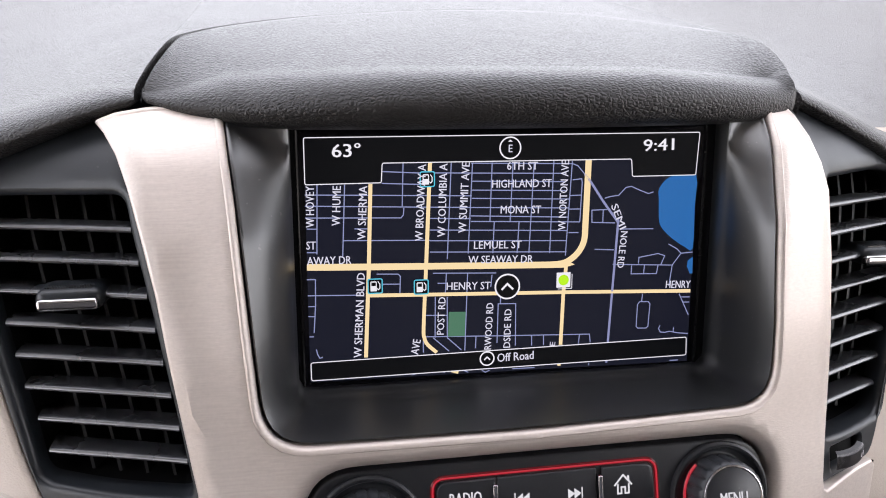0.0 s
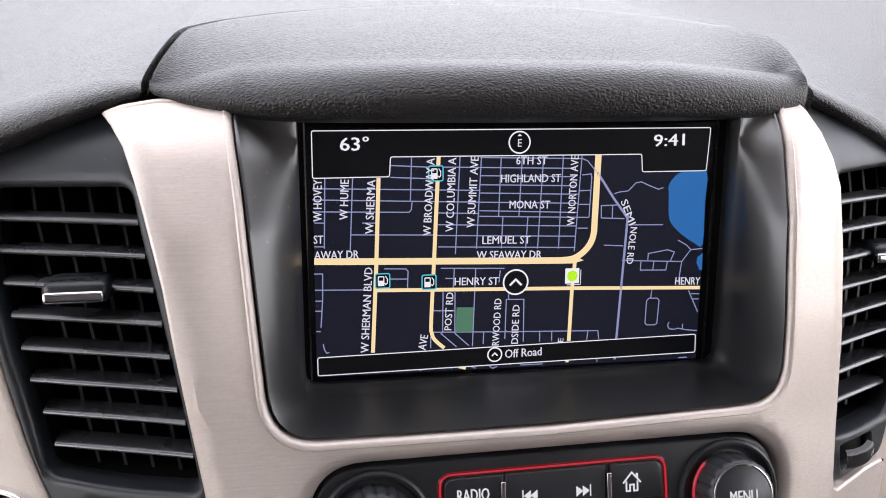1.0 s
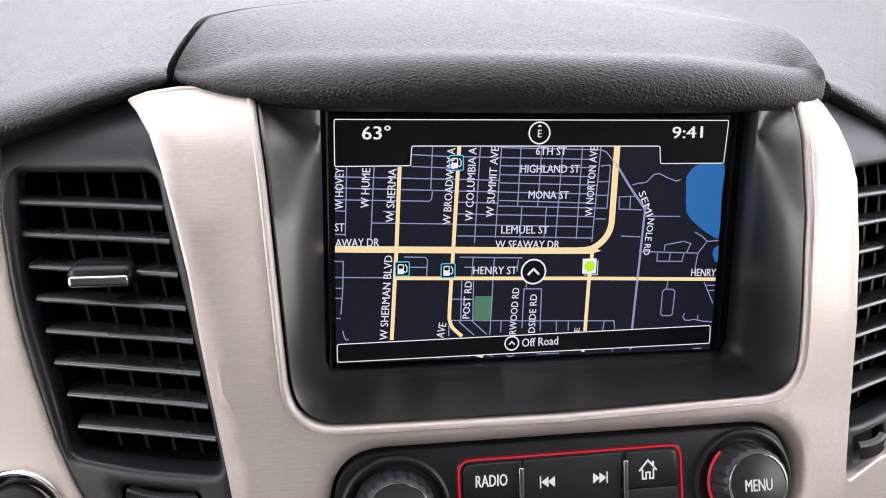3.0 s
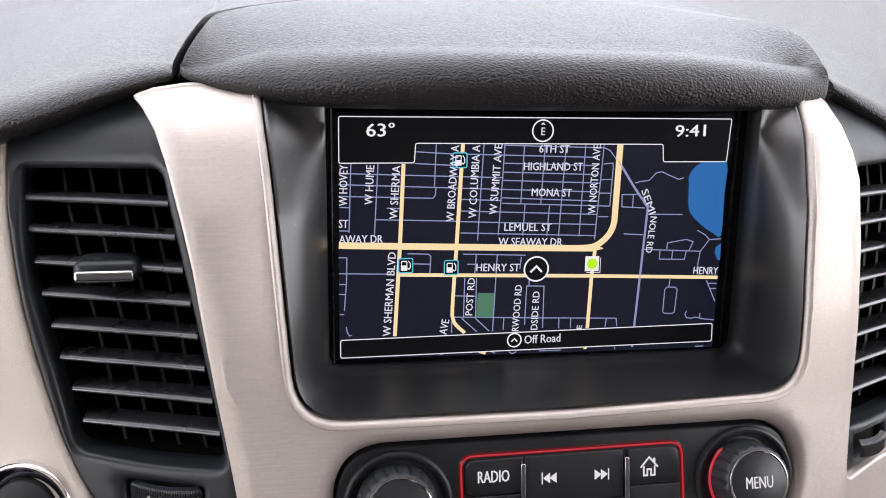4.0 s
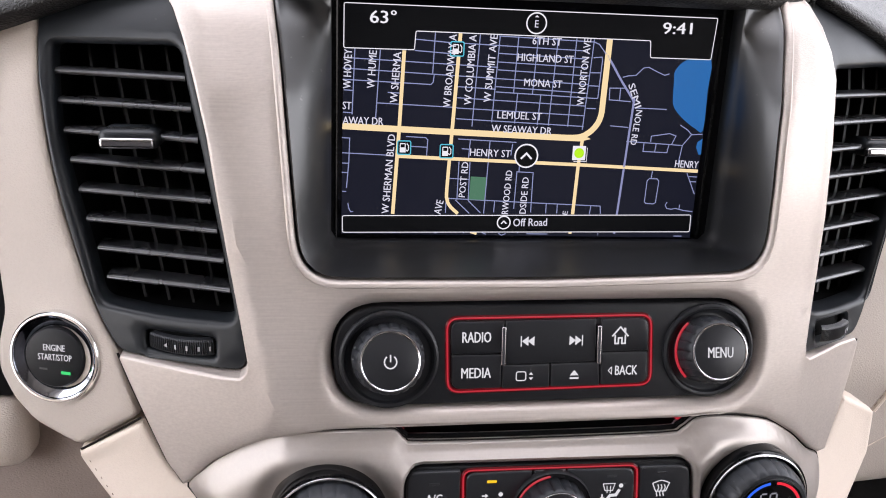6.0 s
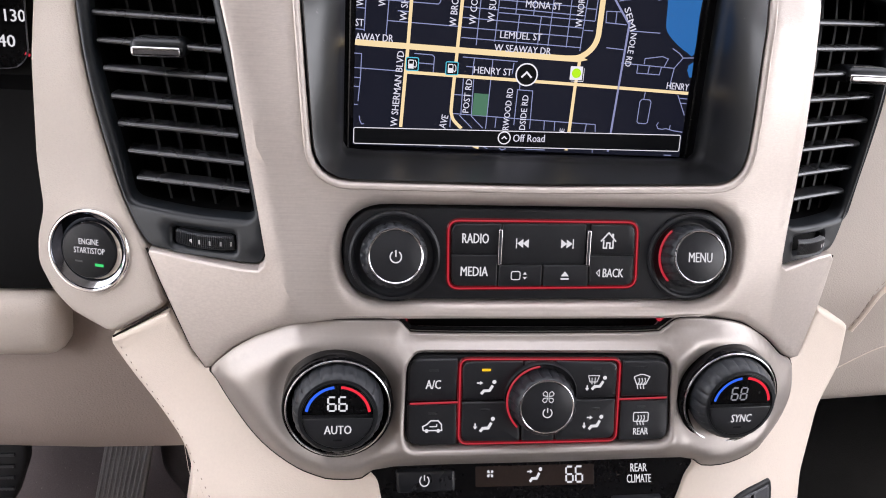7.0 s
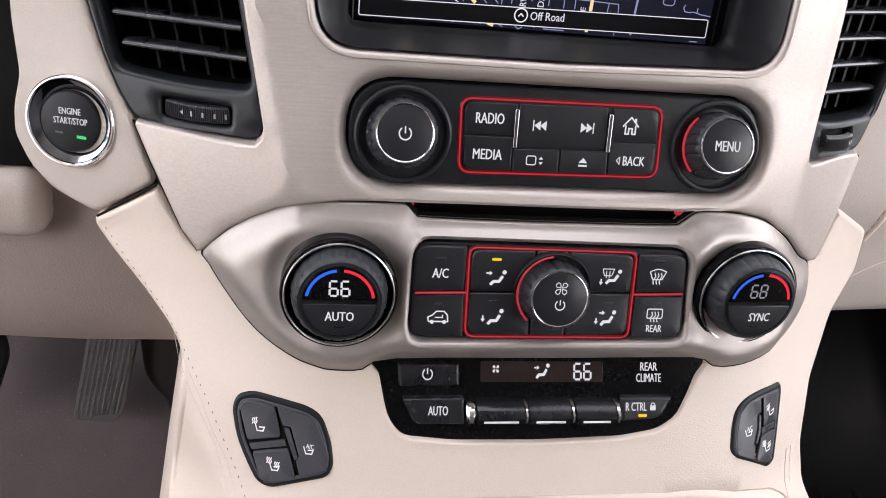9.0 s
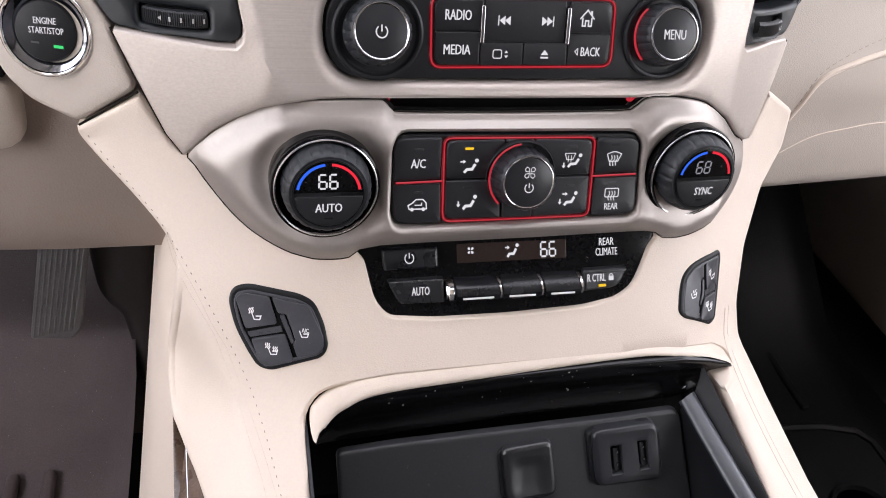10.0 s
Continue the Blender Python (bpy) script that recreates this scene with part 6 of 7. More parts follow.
air_vent(mm(131.4, -96.2, 155, -94.6, 168.4, -94.6, 173.6, -86.8, 186, -58, 192.4, -32, 199.5, -5, 204.5, 20, 206, 34, 205, 44, 180, 56, 150, 66, 127.6, 62, 132.8, 53, 137.8, 42, 139.8, 30, 136.8, 3, 134.8, -30, 132.8, -56, 130.4, -71.5, 127.6, -89, 128.2, -94),
         mm(143.4, 33.6, 186, 35, 200, 32, 198.6, 0, 192, -29, 184, -55, 176.5, -77.5, 150, -79.4, 131.2, -77.0, 134.2, -56, 136.2, -30, 138.4, 3), [0.004, 0.008, 0.006, 0.02, 0.02, 0.02, 0.006, 0.02, 0.006, 0.02, 0.02, 0.02],
         ([-0.065, -0.053, -0.041, -0.0288, -0.0168, -0.0046, 0.0074, 0.0215], [0.1362, 0.1380, 0.1392, 0.1400, 0.1410, 0.1420, 0.1432, 0.1446]),
         ([-0.065, -0.053, -0.041, -0.0288, -0.0168, -0.0046, 0.0074, 0.0215], [0.1796, 0.1835, 0.1873, 0.1908, 0.1945, 0.1970, 0.1984, 0.1996]), 0.1810, (138.2, 160.2, -83.8, -92.2), "black slatted vent on the passenger's side with chrome tab")

# ---- start button in its leather panel ----
lone("instrument_surround", plate(rounded(mm(-217.8, 50, -215.9, 12.3, -212.7, -12, -206.2, -41.5, -198, -69, -190.3, -86.2, -183.8, -97.4, -174.6, -123.6, -203.2, -142.6, -214.5, -138.2, -224.4, -134.0, -234.2, -124.2, -240.8, -111, -240.2, -98, -236.6, -84, -239.2, -60, -238.6, -14, -236, 35, -236, 46), 0.004, 3),
                   face, 0.06, 0.0030, (), 0.006, 4), GREIGE, (-0.21, -0.02, -0.14), "cream leather panel beside the instruments", "dashboard trim")
DARK_CHROME = surface("smoked_chrome", (0.34, 0.36, 0.41), 0.10, metal=1.0, spread=0.05, rough_spread=0.04)
start = thing("start_button", (-0.2135, -0.02, -0.1014), "black engine start button in a polished chrome ring", "start button")
bx, bz, axis = -0.2122, -0.1009, Vector((-0.24, -1.0, 0.12)).normalized()
by = face(bx, bz) - 0.0005
part("ring", lathe([(0.0211, -0.004), (0.0210, 0.0016), (0.0207, 0.0026), (0.0201, 0.0031), (0.0194, 0.0031), (0.0189, 0.0027), (0.0187, 0.0018), (0.0187, -0.002)], (bx, by, bz), axis, seg=96), CHROME, start, "polished chrome ring")
part("inner_ring", lathe([(0.0188, 0.0012), (0.0184, 0.0024), (0.0168, 0.0016), (0.0152, 0.0006), (0.0141, -0.0004), (0.0139, -0.0012)], (bx, by, bz), axis, seg=96), DARK_CHROME, start, "smoked chrome inner ring")
part("cap", lathe([(0.0139, -0.002), (0.0138, 0.0014), (0.0131, 0.0024), (0.009, 0.0031), (0.0, 0.0033)], (bx, by, bz), axis, seg=64), SOFT_BLACK, start, "matt black cap")


def on_cap(x, z):
    """The slightly domed face of the start button's cap."""
    return by - ((x - bx) * axis.x + (z - bz) * axis.z) / -axis.y * -1 - 0.0036


symbol("lettering", lettering("ENGINE", bx + 0.0001, bz + 0.0053, 0.0098, 0.0029, on_cap, 0.0002), start)
symbol("lettering", lettering("START/STOP", bx + 0.0002, bz + 0.0010, 0.0152, 0.0029, on_cap, 0.0002), start)
symbol("indicator", patch([[(bx + 0.0027, bz - 0.0064), (bx + 0.0069, bz - 0.0066), (bx + 0.0069, bz - 0.0052), (bx + 0.0027, bz - 0.0050)]], on_cap, 0.0002), start, GREEN, "green lit indicator")
symbol("indicator", patch([[(bx - 0.0070, bz - 0.0048), (bx - 0.0034, bz - 0.0050), (bx - 0.0034, bz - 0.0041), (bx - 0.0070, bz - 0.0039)]], on_cap, 0.0002), start, UNLIT, "unlit indicator")

# ---- instruments and lower dashboard on the driver's side ----
cluster = thing("instrument_cluster", (-0.42, 0.06, -0.13), "dark instrument cluster with a speed dial", "instrument cluster")
part("housing", box((-0.62, 0.055, -0.165), (-0.236, 0.16, 0.03), 0.008), DARK, cluster, "black housing")
part("lower_shroud", loft([[(x, y, z) for y, z in ((0.056, -0.028), (0.040, -0.034), (0.012, -0.09), (0.004, -0.124), (0.006, -0.131), (0.05, -0.132))] for x in (-0.60, -0.42, -0.24)], closed=True), DARK, cluster, "black shroud below the dials")
glass = part("dial_face", plate(rounded(mm(-400, 28, -255, 28, -256.5, -18, -262, -24.5, -400, -34), [0.01, 0.01, 0.006, 0.006, 0.01], 4), flat(0.0535), 0.002, 0.0005), GLOSS_BLACK, cluster, "gloss black dial face")
part("rim", tube([(x, 0.0530, z) for x, z in rounded(mm(-400, 28, -255, 28, -256.5, -18, -262, -24.5, -400, -34), [0.01, 0.01, 0.006, 0.006, 0.01], 4)], 0.0006, closed=True), DARK_CHROME, cluster, "thin chrome rim")
symbol("lettering", lettering("130", -0.2612, 0.0022, 0.0105, 0.0062, flat(0.0535), 0.0003), glass)
symbol("lettering", lettering("40", -0.2668, -0.0108, 0.0090, 0.0062, flat(0.0535), 0.0003), glass)
symbol("needle", ribbon([mm(-258.2, -16.8, -255.6, -18.0)], 0.0016, flat(0.0535), 0.0004), glass, RED, "red lit needle tip")
rows = []
for k in range(25):
    x = -0.76 + 0.60 * k / 24
    dip = 0.006 * min(1.0, max(0.0, (x + 0.36) / 0.12))
    rows.append([(x, y, z - (dip if z < -0.19 else 0.0)) for y, z in spline([(0.06, -0.130), (0.020, -0.134), (0.014, -0.150), (0.012, -0.180), (0.018, -0.214), (0.030, -0.2345), (0.042, -0.2385), (0.10, -0.235)], 4, closed=False)])
lone("knee_panel", loft(rows), TAN, (-0.46, 0.02, -0.23), "beige grained knee panel under the steering column", "dashboard panel", smooth=60)
lone("column_cover", box((-0.46, -0.004, -0.168), (-0.2345, 0.04, -0.1325), 0.011, 4), GREIGE, (-0.35, 0.03, -0.165), "pale cream steering column cover", "column cover", smooth=60)

# ---- lower dashboard on the passenger's side ----
rows = []
for k in range(31):
    x = 0.150 + 0.62 * k / 30
    rows.append([(x, y + 0.10 * (x - 0.15) * (1 if y < 0.09 else 0), z) for y, z in spline([(0.10, 0.05), (0.045, 0.02), (0.026, -0.03), (0.018, -0.09), (0.014, -0.135), (0.018, -0.165), (0.022, -0.202), (0.034, -0.2220), (0.10, -0.2295)], 4, closed=False)])
GLOVE_Z = [p[2] for p in rows[0]][::-1]
GLOVE_Y = [p[1] for p in rows[0]][::-1]
glovebox = thing("glovebox_panel", (0.45, 0.02, -0.2), "cream leather lower dashboard with a sewn seam", "dashboard panel")
part("cover", loft(rows), GREIGE, glovebox, smooth=60)
glove = lambda x, z: float(np.interp(z, GLOVE_Z, GLOVE_Y)) + 0.10 * (x - 0.15)


def stitches(curve, parent, length=0.0034, gap=0.0016, radius=0.00035):
    """Single stitches laid along a 3D curve, in one mesh."""
    P = [Vector(p) for p in curve]
    bm, run, out = None, 0.0, []
    seg = [(a, b, (b - a).length) for a, b in zip(P, P[1:])]
    total = sum(s[2] for s in seg)

    def at(d):
        for a, b, n in seg:
            if d <= n:
                return a + (b - a) * (d / n if n else 0)
            d -= n
        return P[-1].copy()
    while run + length < total:
        a, b = at(run), at(run + length)
        m = (a + b) / 2 + Vector((0, -0.00025, 0))
        one = tube([a, m, b], radius, sides=4)
        bm = one if bm is None else join(bm, one)
        run += length + gap
    return bm


SEWN_Z = [-0.2900, -0.2762, -0.2682, -0.2549, -0.2405, -0.2297, -0.2134, -0.2018, -0.1874, -0.18, -0.1617, -0.1436]
SEWN_X = [-0.1155, -0.1204, -0.1233, -0.1290, -0.1357, -0.1415, -0.1506, -0.1578, -0.1666, -0.1718, -0.1888, -0.2034]
left_curve = []
for k in range(81):
    z = -0.1450 - 0.140 * k / 80
    x = float(np.interp(z, SEWN_Z, SEWN_X))
    left_curve.append((x, console_face(x, z) - 0.0001, z))
part("thread", stitches(left_curve, console, 0.0010, 0.0035, 0.00021), STITCH, console, "tan stitching")
# Beads in darker tan draw the shade of the folds; no fold is modelled.
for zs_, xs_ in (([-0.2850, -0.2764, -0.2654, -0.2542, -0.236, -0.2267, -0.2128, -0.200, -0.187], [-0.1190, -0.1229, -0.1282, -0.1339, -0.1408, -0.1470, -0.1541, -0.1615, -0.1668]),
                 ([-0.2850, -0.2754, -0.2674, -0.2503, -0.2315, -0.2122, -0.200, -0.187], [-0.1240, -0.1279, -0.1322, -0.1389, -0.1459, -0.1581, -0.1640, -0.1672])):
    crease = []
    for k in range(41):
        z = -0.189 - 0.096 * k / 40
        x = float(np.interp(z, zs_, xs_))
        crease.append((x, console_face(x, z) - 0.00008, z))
    part("crease", tube(crease, 0.00011, sides=5), CREASE_SHADE, console, "fold beside the stitches, its shade in darker tan")
right_curve = []
for k in range(31):
    z = -0.236 - 0.078 * k / 30
    x = float(np.interp(z, [-0.318, -0.30, -0.272, -0.25, -0.236], [0.152, 0.147, 0.1398, 0.1352, 0.1370]))
    right_curve.append((x, face(x, z) - 0.0002, z))
part("crease", tube(right_curve, 0.00022, sides=5), CREASE_SHADE, console)
part("crease", tube([(x + 0.0035, face(x + 0.0035, z) + 0.00005, z) for x, y, z in right_curve], 0.00028, sides=5), CREASE_SHADE, console)

sewn = [(x, glove(x, z) - 0.0012, z) for x, z in spline(mm(226, -160, 228.4, -154.7, 237.2, -132.9, 256.7, -119.8, 286.3, -108.1, 340, -94, 430, -80), 8, closed=False)]
part("thread", stitches(sewn, glovebox, 0.0028, 0.0024, 0.0002), STITCH, glovebox, "tan stitching")
part("piping", tube([(x, glove(x, z) + 0.0008, z) for x, z in spline(mm(227, -164, 231.2, -155.7, 240.6, -136.8, 259.2, -127.2, 290.2, -118.5, 345, -106, 430, -94), 8, closed=False)], 0.0024, sides=10), BEIGE, glovebox, "rolled leather seam")
part("crease", tube([(x, glove(x, z) + 0.0001, z) for x, z in spline(mm(218, -196, 227, -191.2, 254, -178.2, 283.7, -173.2, 316.9, -170, 420, -168), 6, closed=False)], 0.0005, sides=6), CREASE_SHADE, glovebox, "fold line, its shade in darker tan")

# ---- storage bin under the raised lid ----
WALL = lambda x, z: -0.112 + 0.45 * (z + 0.27)
LID_BLACK = surface("dusty_gloss_black", (0.004, 0.004, 0.0045), 0.22, spread=0.3, rough_spread=0.05, dust=0.05, specular=0.35)
lid = thing("bin_lid", (0, -0.11, -0.262), "raised bin lid with a gloss black edge", "bin lid")


def lid_rim(x):
    """Upper and lower height of the lid's gloss edge."""
    return (float(np.interp(x, [-0.0985, -0.0947, -0.088, -0.0771, -0.0602, 0.0046, 0.0615, 0.0993, 0.1175, 0.1345, 0.1365], [-0.2823, -0.2697, -0.2622, -0.2548, -0.2540, -0.2500, -0.2482, -0.2490, -0.2538, -0.2602, -0.2622])),
            float(np.interp(x, [-0.0985, -0.0574, 0.0041, 0.0705, 0.1030, 0.1115, 0.1285, 0.1365], [-0.2882, -0.2855, -0.2811, -0.2800, -0.2800, -0.2770, -0.2730, -0.2654])))


def lid_face(x, z):
    """Depth of the lid's underside, which leans back as it drops and sweeps back at its end."""
    a = x - 0.1
    return -0.110 + 0.15 * (-0.25 - z) + 0.070 * (a + math.sqrt(a * a + 0.0002))


rows = []
for k in range(121):
    x = -0.0985 + 0.2350 * k / 120
    zu, zl = lid_rim(x)
    h = zu - zl
    ring = [(lid_face(x, zu) + 0.010, zu + 0.001), (lid_face(x, zu) + 0.0006, zu + 0.0008)]
    for q, dent in ((0.0, 0.0), (0.12, 0.0002), (0.24, 0.0006), (0.32, 0.0016), (0.40, 0.0030), (0.60, 0.0042), (0.78, 0.0034), (0.86, 0.0018), (0.93, 0.0006), (0.975, 0.0001)):
        z = zu - h * q
        ring.append((lid_face(x, z) + dent * min(1.0, h / 0.02), z))
    ring += [(lid_face(x, zl) + 0.0004, zl), (lid_face(x, zl) + 0.010, zl + 0.0006)]
    rows.append([(x, y, z) for y, z in ring])
part("edge", loft(rows, closed=True), LID_BLACK, lid, "dusty gloss black underside", smooth=70)
rows = []
lip = spline(mm(-101.2, -267.0, -100.2, -263.6, -97.3, -260.0, -89.5, -255.2, -77.4, -250.9, -60.3, -248.8, -31.3, -247.4, 21.4, -245.2, 76.6, -244.6, 104.0, -247.8, 118.0, -250.4, 126.0, -253.4, 132.5, -257.0, 136.6, -260.4), 5, closed=False)
for i, p in enumerate(lip):
    a, b = Vector(lip[max(0, i - 1)]), Vector(lip[min(len(lip) - 1, i + 1)])
    d = (b - a).normalized()
    n = Vector((-d.y, d.x))
    t = i / (len(lip) - 1)
    w = 0.0044 * min(1.0, 0.25 + t * 6, 0.10 + (1 - t) * 7) * (1 - 0.35 * min(1.0, max(0.0, (p[0] - 0.02) / 0.06)))
    sunk = 0.0016 * max(0.0, 1 - t * 3.2)
    ease = min(1.0, max(0.0, (t - 0.22) / 0.2))
    swell = 0.0042 * min(1.0, max(0.0, (p[0] - 0.08) / 0.045)) ** 2
    ring = []
    for o, y in ((1.0, 0.0003 + sunk + 0.0016 * ease), (0.6, -0.0009 + sunk + 0.0014 * ease), (0.2, -0.0015 + sunk + 0.0010 * ease), (-0.2, -0.0013 + sunk + 0.0004 * ease - 0.6 * swell), (-0.6, 0.0004 + sunk - swell), (-0.9, 0.0026 + sunk - swell), (-0.9, 0.0060), (1.0, 0.0045)):
        x, z = p[0] + n.x * o * w, p[1] + n.y * o * w
        ring.append((x, face(x, z) + y, z))
    rows.append(ring)
part("leather_lip", loft(rows, closed=True), BEIGE, lid, "rounded cream leather lip", smooth=70)
BIN_WALL = surface("grained_bin_plastic", (0.023, 0.024, 0.0265), 0.42, spread=0.18, spot=14, grain=0.25, grain_scale=2600, dust=0.06, specular=0.45)
tray = thing("storage_bin", (0, -0.14, -0.33), "open black storage bin below the climate controls", "storage bin")
part("back_wall", plate(rounded(mm(-90, -282.8, -60, -281.4, 60, -279.8, 101, -278.5, 112, -345, -88, -345), [0.004, 0.001, 0.001, 0.007, 0.004, 0.004], 4), WALL, 0.0055, 0.0022, (), 0.012), BIN_WALL, tray, "satin black raised back wall")
part("ceiling", loft([[(x, WALL(x, z) + 0.030, z), (x, WALL(x, z) + 0.030, z - 0.09)] for x, z in ((-0.106, -0.262), (-0.05, -0.262), (0.05, -0.262), (0.118, -0.262))]), DARK, tray, "dark back of the bin")
part("side_wall", loft([[(x, y, z) for y, z in ((-0.100, -0.262), (-0.14, -0.277), (-0.21, -0.305), (-0.21, -0.36), (-0.10, -0.36))] for x in (-0.1055, -0.1040)], closed=True), SATIN_BLACK, tray)
rail_at = lambda t: (Vector((0.1022 + 0.0085 * t + 0.0010 * t * t, -0.1200 - 0.0447 * t, -0.2772 - 0.0207 * t)), Vector((0.1123 + 0.0112 * t, -0.1167 - 0.0494 * t, -0.2752 - 0.0232 * t)))
rows = []
for k in range(17):
    t = -0.12 + 1.62 * k / 16
    q, top = rail_at(t)[1], Vector((0.1176 + 0.0111 * t, -0.1105 - 0.0559 * t, -0.2622 - 0.0338 * t))
    rows.append([top, top * 0.5 + q * 0.5 + Vector((0.0008, 0, -0.0008)), q + Vector((0, 0, -0.001)), q + Vector((0.002, 0.002, -0.003)), top + Vector((0.002, 0.002, -0.002))])
part("side_wall", loft(rows, closed=True), SOFT_BLACK, tray, smooth=60)
RAIL = surface("grey_satin_rail", (0.060, 0.064, 0.074), 0.34, spread=0.1, grain=0.1, grain_scale=2600, specular=0.6)
rows = []
for k in range(17):
    t = -0.13 + 1.63 * k / 16
    p, q = rail_at(t)
    out = Vector((-0.10, -0.40, 0.90)) * 0.0030
    ring = [p + (q - p) * (0.5 - 0.5 * math.cos(math.pi * f)) + out * math.sin(math.pi * f) for f in (0.0, 0.12, 0.25, 0.38, 0.5, 0.62, 0.75, 0.88, 1.0)]
    rows.append(ring + [q + Vector((0, 0.004, -0.006)), p + Vector((0.002, 0.004, -0.004))])
part("rail", loft(rows, closed=True), RAIL, tray, "grey satin sloping side", smooth=70)
part("side_wall", loft([[p, p + Vector((0.003, 0.001, -0.03)), p + Vector((0.003, 0.003, -0.09)), p + Vector((0.006, 0.003, -0.09)), p + Vector((0.004, 0.002, -0.003))] for p in (rail_at(t)[0] + Vector((0.0006, 0, -0.0012)) for t in (-0.12, 0.4, 0.9, 1.5))], closed=True), SOFT_BLACK, tray)
part("floor", box((-0.104, -0.26, -0.352), (0.134, -0.11, -0.346), 0.001), SOFT_BLACK, tray)
usb = thing("usb_socket", (0.068, -0.125, -0.30), "black twin charging socket in the bin wall", "socket")
part("flange", plate(rounded(mm(43.2, -282.4, 84.4, -280.4, 88.8, -311.8, 47.2, -312.6), 0.0065, 5), lambda x, z: WALL(x, z) - 0.0030, 0.004, 0.0016, (), 0.003, 4), SOFT_BLACK, usb, "dull black flange")
part("housing", plate(rounded(mm(45.4, -281.8, 84.6, -280.6, 89.0, -311.2, 49.2, -311.6), 0.0060, 5), lambda x, z: WALL(x, z) - 0.0060, 0.0085, 0.0030, [rounded(mm(56.0, -290.2, 62.5, -289.6, 63.9, -304.3, 57.5, -304.7), 0.0006, 2), rounded(mm(71.9, -288.8, 77.6, -288.6, 79.6, -303.2, 74.0, -303.8), 0.0006, 2)], 0.0030, 5, 0.0005, 0.004), BUTTON, usb, "satin black housing")
part("well", plate(rounded(mm(50, -288, 83, -287, 86, -311, 53, -311), 0.002, 2), lambda x, z: WALL(x, z) - 0.0025, 0.001, 0.0001), DARK, usb)
for pts in ((57.8, -291.4, 60.2, -291.2, 61.4, -303.0, 59.0, -303.3), (73.4, -290.0, 75.6, -289.8, 77.2, -302.0, 75.0, -302.3)):
    tongue = part("port", plate(rounded(mm(*pts), 0.0003, 2), lambda x, z: WALL(x, z) - 0.0050, 0.003, 0.0002), SOFT_BLACK, usb)
    (xa, za), (xb, zb) = mm(*pts)[1], mm(*pts)[2]
    for q in (0.2, 0.7):
        part("contact", box((xa + (xb - xa) * q - 0.0006, WALL(xa, za + (zb - za) * q) - 0.0055, za + (zb - za) * q - 0.0008), (xa + (xb - xa) * q + 0.0002, WALL(xa, za + (zb - za) * q) - 0.0049, za + (zb - za) * q + 0.0008), 0.0), CHROME, tongue)
COVER = surface("black_cover_rubber", (0.009, 0.0095, 0.011), 0.34, spread=0.12, grain=0.15, grain_scale=2400, dust=0.05, specular=0.7)
plug = thing("socket_cover", (0.011, -0.12, -0.30), "black rubber power socket cover with a finger dent", "socket cover")
part("cover", plate(rounded(mm(-4.8, -287.0, 24.0, -285.2, 27.2, -313.4, -1.8, -315), 0.0052, 5), lambda x, z: WALL(x, z) - 0.0042 + 0.0018 * math.exp(-(((x - 0.0115) / 0.0085) ** 4 + ((z + 0.3015) / 0.0085) ** 4)), 0.008, 0.0030, (), 0.0015, 5), COVER, plug, "soft rubber cover")
part("flange", plate(rounded(mm(-6.6, -288.0, 23.6, -285.4, 26.8, -315, -3.6, -317), 0.006, 4), lambda x, z: WALL(x, z) - 0.0012, 0.003, 0.001), SOFT_BLACK, plug)
rng = random.Random(7)
chips = None
for k in range(30):
    x, q = rng.uniform(-0.07, 0.11), abs(rng.gauss(0.0, 0.25))
    zu, zl = lid_rim(x)
    s, z = rng.uniform(0.00012, 0.0005), zu + (zl - zu) * min(q, 0.9)
    if k == 0:
        x, z, s = 0.1075, -0.2722, 0.0013
    on_rim = lambda px, pz: lid_face(px, pz) - 0.0003
    c = patch([[(x - s, z - s * rng.uniform(0.2, 1.2)), (x + s * 0.5, z - s * 0.6), (x + s * 0.8, z + s), (x - s * 0.4, z + s * 0.7)]], on_rim, 0.0)
    chips = c if chips is None else join(chips, c)
tagged(lone("dust_flecks", chips, PRINT, (0.02, -0.1138, -0.255), "pale dust flecks on the lid's edge", "dust", kind="stuff", smooth=0), kind="stuff")

# ---- console side and footwells ----
part("side_panel", loft([[(-0.120, y0, z), (-0.1700 - 0.031 * t, y0 + 0.03, z), (-0.1795 - 0.042 * t, y0 + 0.10, z), (-0.189 - 0.042 * t, 0.42, z)] for t, y0, z in ((-0.3, -0.03, -0.20), (0, -0.04, -0.235), (0.3, -0.05, -0.32), (0.7, -0.08, -0.45), (1, -0.10, -0.66))]), BEIGE, console, "cream side panel", smooth=60)
# Right side painted near-black for footwell shade; the left one is cream.
part("side_panel", loft([[(0.120, y0, z), (0.146, y0 + 0.03, z), (0.150, y0 + 0.10, z), (0.155, 0.42, z)] for t, y0, z in ((0, -0.02, -0.20), (0.3, -0.04, -0.32), (0.7, -0.06, -0.45), (1, -0.08, -0.66))]), BLACK_IN_SHADE, console, "console side panel, near-black to carry the footwell's shade", smooth=60)
behind = lambda x, z: console_face(x, z) + 0.030
part("wood_strip", plate(mm(-171.2, -276, -169.2, -312, -163, -330, -120, -330, -120, -276), behind, 0.02, 0.001, (), 0.006), WOOD, console, "dark wood strip with a metal edge")
part("metal_edge", tube([(x, behind(x, z) - 0.0006, z) for x, z in mm(-164.4, -292, -163.6, -300, -162.8, -306.5, -161.8, -314)], 0.0004, sides=6), RING_CHROME, console, "bright metal edge")


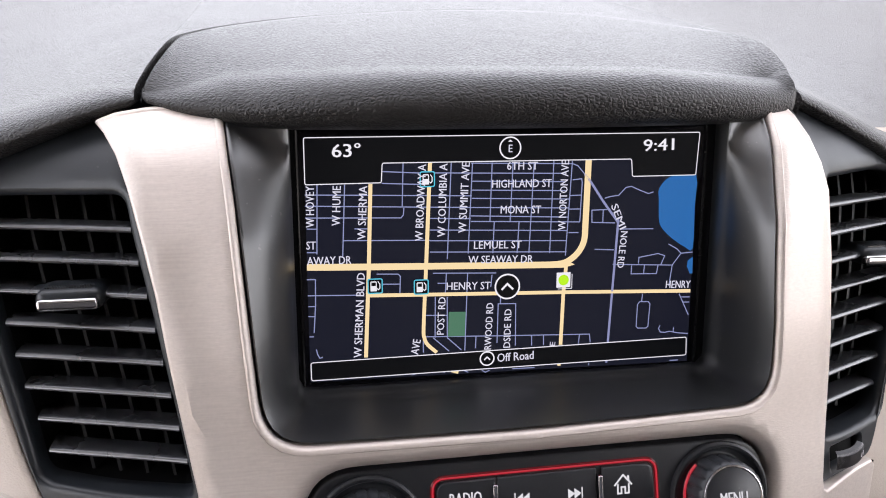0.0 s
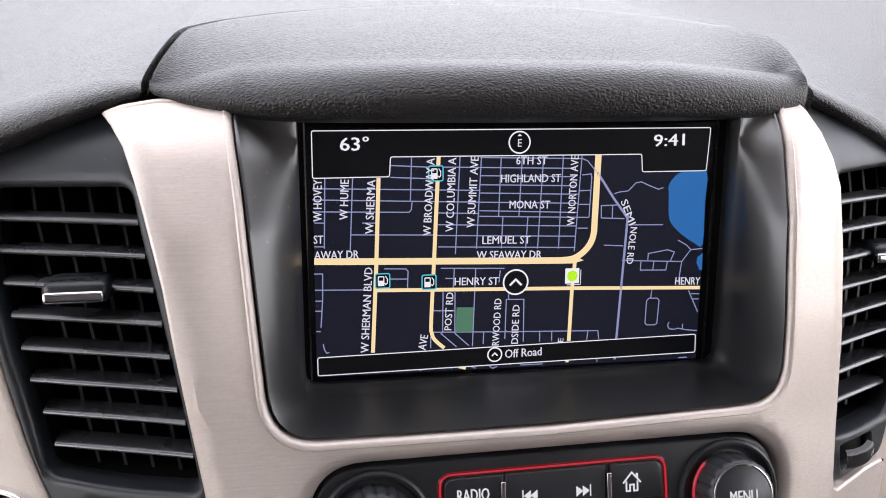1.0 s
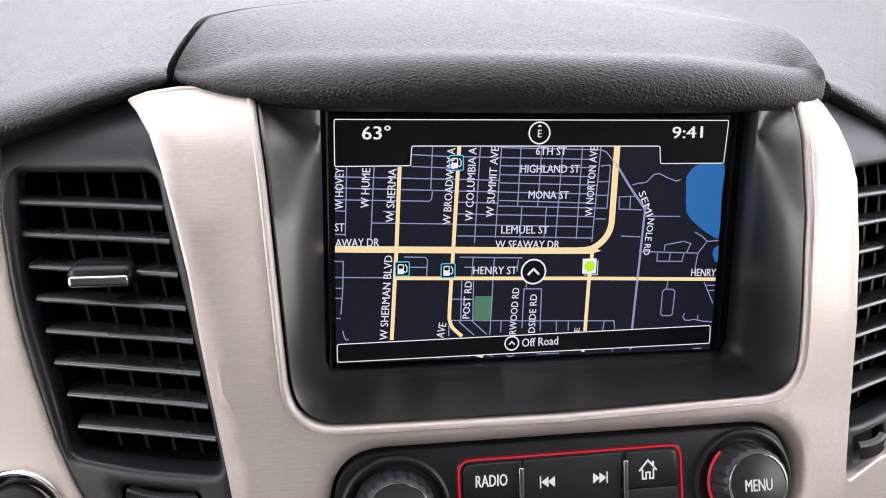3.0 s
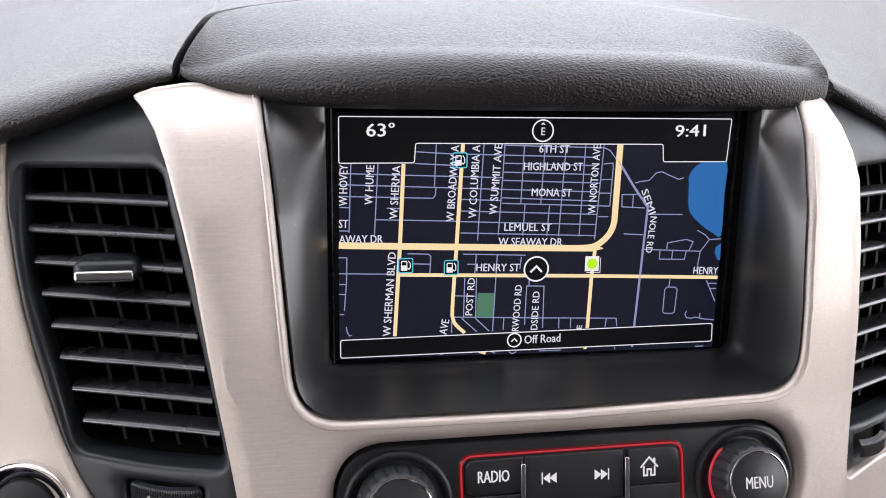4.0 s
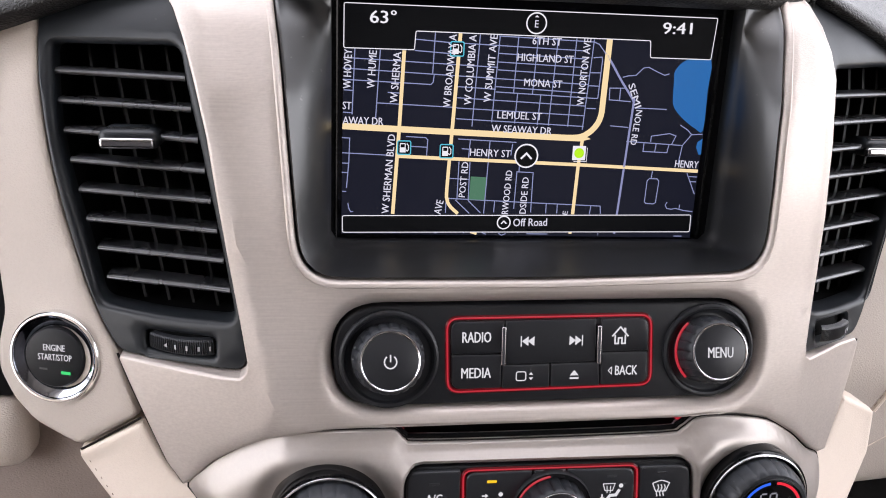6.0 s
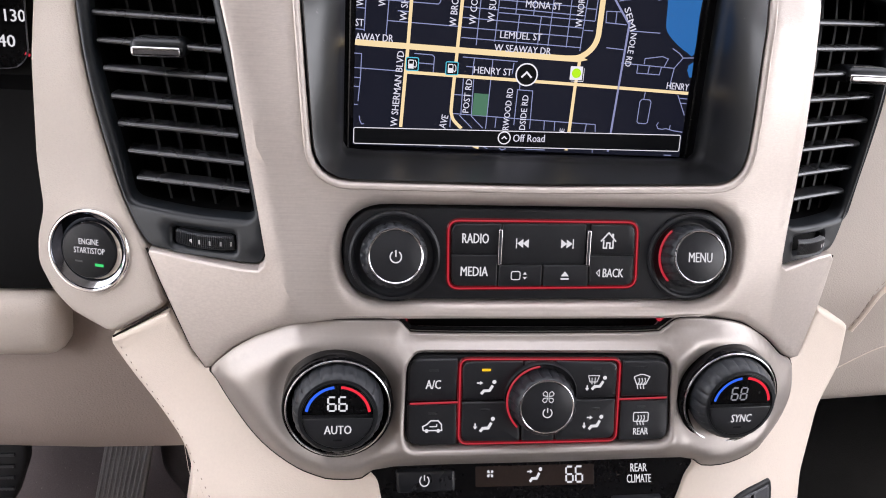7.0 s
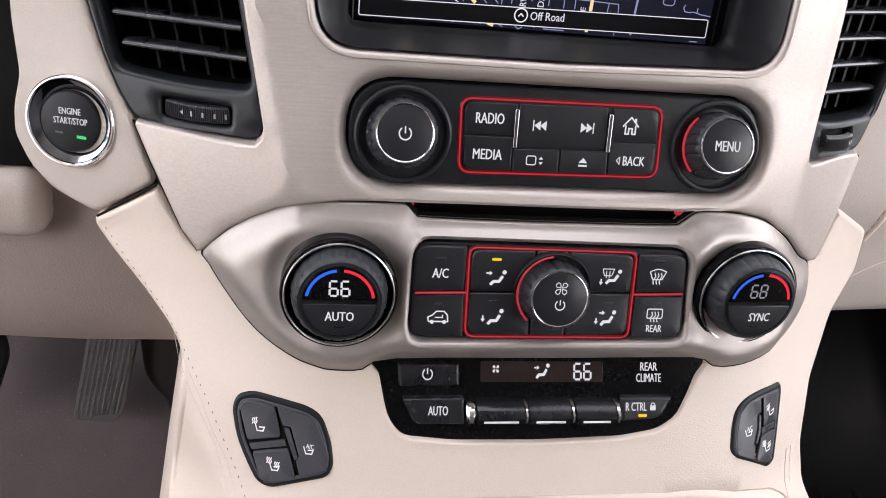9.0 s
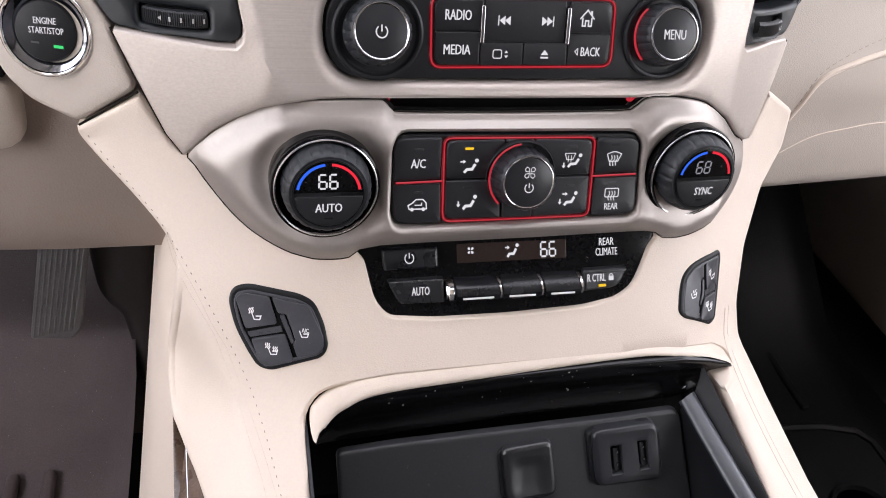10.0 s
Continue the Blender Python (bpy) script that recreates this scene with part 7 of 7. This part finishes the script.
def footwell(name, x0, x1, material, label, reach=0.90):
    """A moulded floor mat with raised lips and ridges, in true vertical axes."""
    m = new(name)
    m.empty_display_size = 0.05
    tagged(m, label, "floor mat")
    rows = []
    for k in range(15):
        t = k / 14
        y = -0.35 + reach * t
        z = 0.012 + (0.0 if y < 0.22 else 0.75 * (y - 0.22))
        rows.append([(x0, y, z + 0.03), (x0 + 0.012, y, z + 0.012), (x0 + 0.03, y, z), (x1 - 0.03, y, z), (x1 - 0.012, y, z + 0.012), (x1, y, z + 0.03)])

    def bit(nm, bm, mat, smooth=50):
        me = bpy.data.meshes.new(nm)
        bm.to_mesh(me)
        bm.free()
        me.polygons.foreach_set("use_smooth", [True] * len(me.polygons))
        me.set_sharp_from_angle(angle=radians(smooth))
        me.materials.append(mat)
        ob = new(nm, me)
        ob.parent = m
        return ob
    bit("tray", loft(rows), material)
    return m, bit


mat_left, bit = footwell("floor_mat", -0.62, -0.246, CARPET, "dusty brown-grey rubber floor mat in the driver's footwell", 0.74)
for k in range(7):
    x = -0.3325 - 0.0345 * k
    bit("ridge", box((x, -0.20, 0.010), (x + 0.012, 0.142, 0.022), 0.004), CARPET)
mat_right, bit = footwell("floor_mat", 0.19, 0.642, BLACK_IN_SHADE, "black rubber floor mat, deepened for shade, in the passenger's footwell")
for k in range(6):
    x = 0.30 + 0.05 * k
    bit("ridge", box((x, 0.12, 0.010), (x + 0.012, 0.24, 0.017), 0.003), BLACK_IN_SHADE)
bit("ring", lathe([(0.040, 0.0), (0.038, 0.006), (0.034, 0.006), (0.032, 0.0)], (0.540, -0.028, 0.012), (0, 0, 1), seg=40), BLACK_IN_SHADE)
bit("border", tube([(0.26, 0.098, 0.013), (0.508, 0.096, 0.013), (0.558, 0.092, 0.013), (0.602, 0.079, 0.013), (0.615, 0.060, 0.013), (0.62, -0.3, 0.013)], 0.005), BLACK_IN_SHADE)

# Dark sheet added where the corner beside the pedal lies in shade.
FOOT_DARK = surface("dark_brown_footwell_shade", (0.026, 0.022, 0.023), 0.6, spread=0.2, spot=14, grain=0.3, specular=0.2)
kick = thing("footwell_shade", (-0.25, 0.40, -0.60), "dark panel added as the shade beside the accelerator pedal", "footwell trim")
part("panel", plate(rounded(mm(-292, -418, -287, -465, -281, -499, -269.5, -515, -258.5, -525.5, -249, -567, -243, -605, -226, -600, -224, -520, -224, -418), [0.01, 0.03, 0.03, 0.03, 0.03, 0.03, 0.004, 0.004, 0.004, 0.004], 4), lambda x, z: 0.382 + 0.35 * (z + 0.49) + 0.010 * max(0.0, (x + 0.262) / 0.04) ** 2, 0.06, 0.012, (), 0.012), FOOT_DARK, kick, "dark panel shaped like the shaded corner")

pedal = thing("accelerator_pedal", (-0.31, 0.36, -0.50), "grey ribbed accelerator pedal", "pedal")
lean = lambda x, z: 0.35 + 0.35 * (z + 0.49)
part("pad", plate(rounded(mm(-327, -420, -279, -420, -294.5, -516, -303, -525.8, -344.5, -523), [0.004, 0.004, 0.006, 0.008, 0.004], 4), lean, 0.014, 0.003, (), 0.02), PEDAL, pedal, "rubber pedal pad")
for k in range(9):
    t = (k + 0.7) / 9.4
    xa, xb = -0.327 + 0.048 * t, -0.3435 + 0.046 * t
    part("rib", tube([(xa, lean(xa, -0.424) - 0.0005, -0.424), (xb, lean(xb, -0.518) - 0.0005, -0.520 + 0.006 * t)], 0.0014, sides=5), PEDAL, pedal)
brake = thing("brake_pedal", (-0.43, 0.31, -0.45), "black ribbed brake pedal", "pedal")
blean = lambda x, z: 0.30 + 0.3 * (z + 0.45)
part("pad", plate(rounded(mm(-470, -406, -392, -406, -386, -430, -400, -474, -470, -476), [0.008, 0.01, 0.01, 0.01, 0.008], 4), blean, 0.014, 0.004, (), 0.02), SOFT_BLACK, brake, "rubber pedal pad")
for k in range(6):
    z = -0.415 - 0.0105 * k
    part("rib", tube([(-0.462, blean(0, z) - 0.001, z), (-0.398, blean(0, z) - 0.001, z)], 0.002, sides=5), RUBBER, brake)
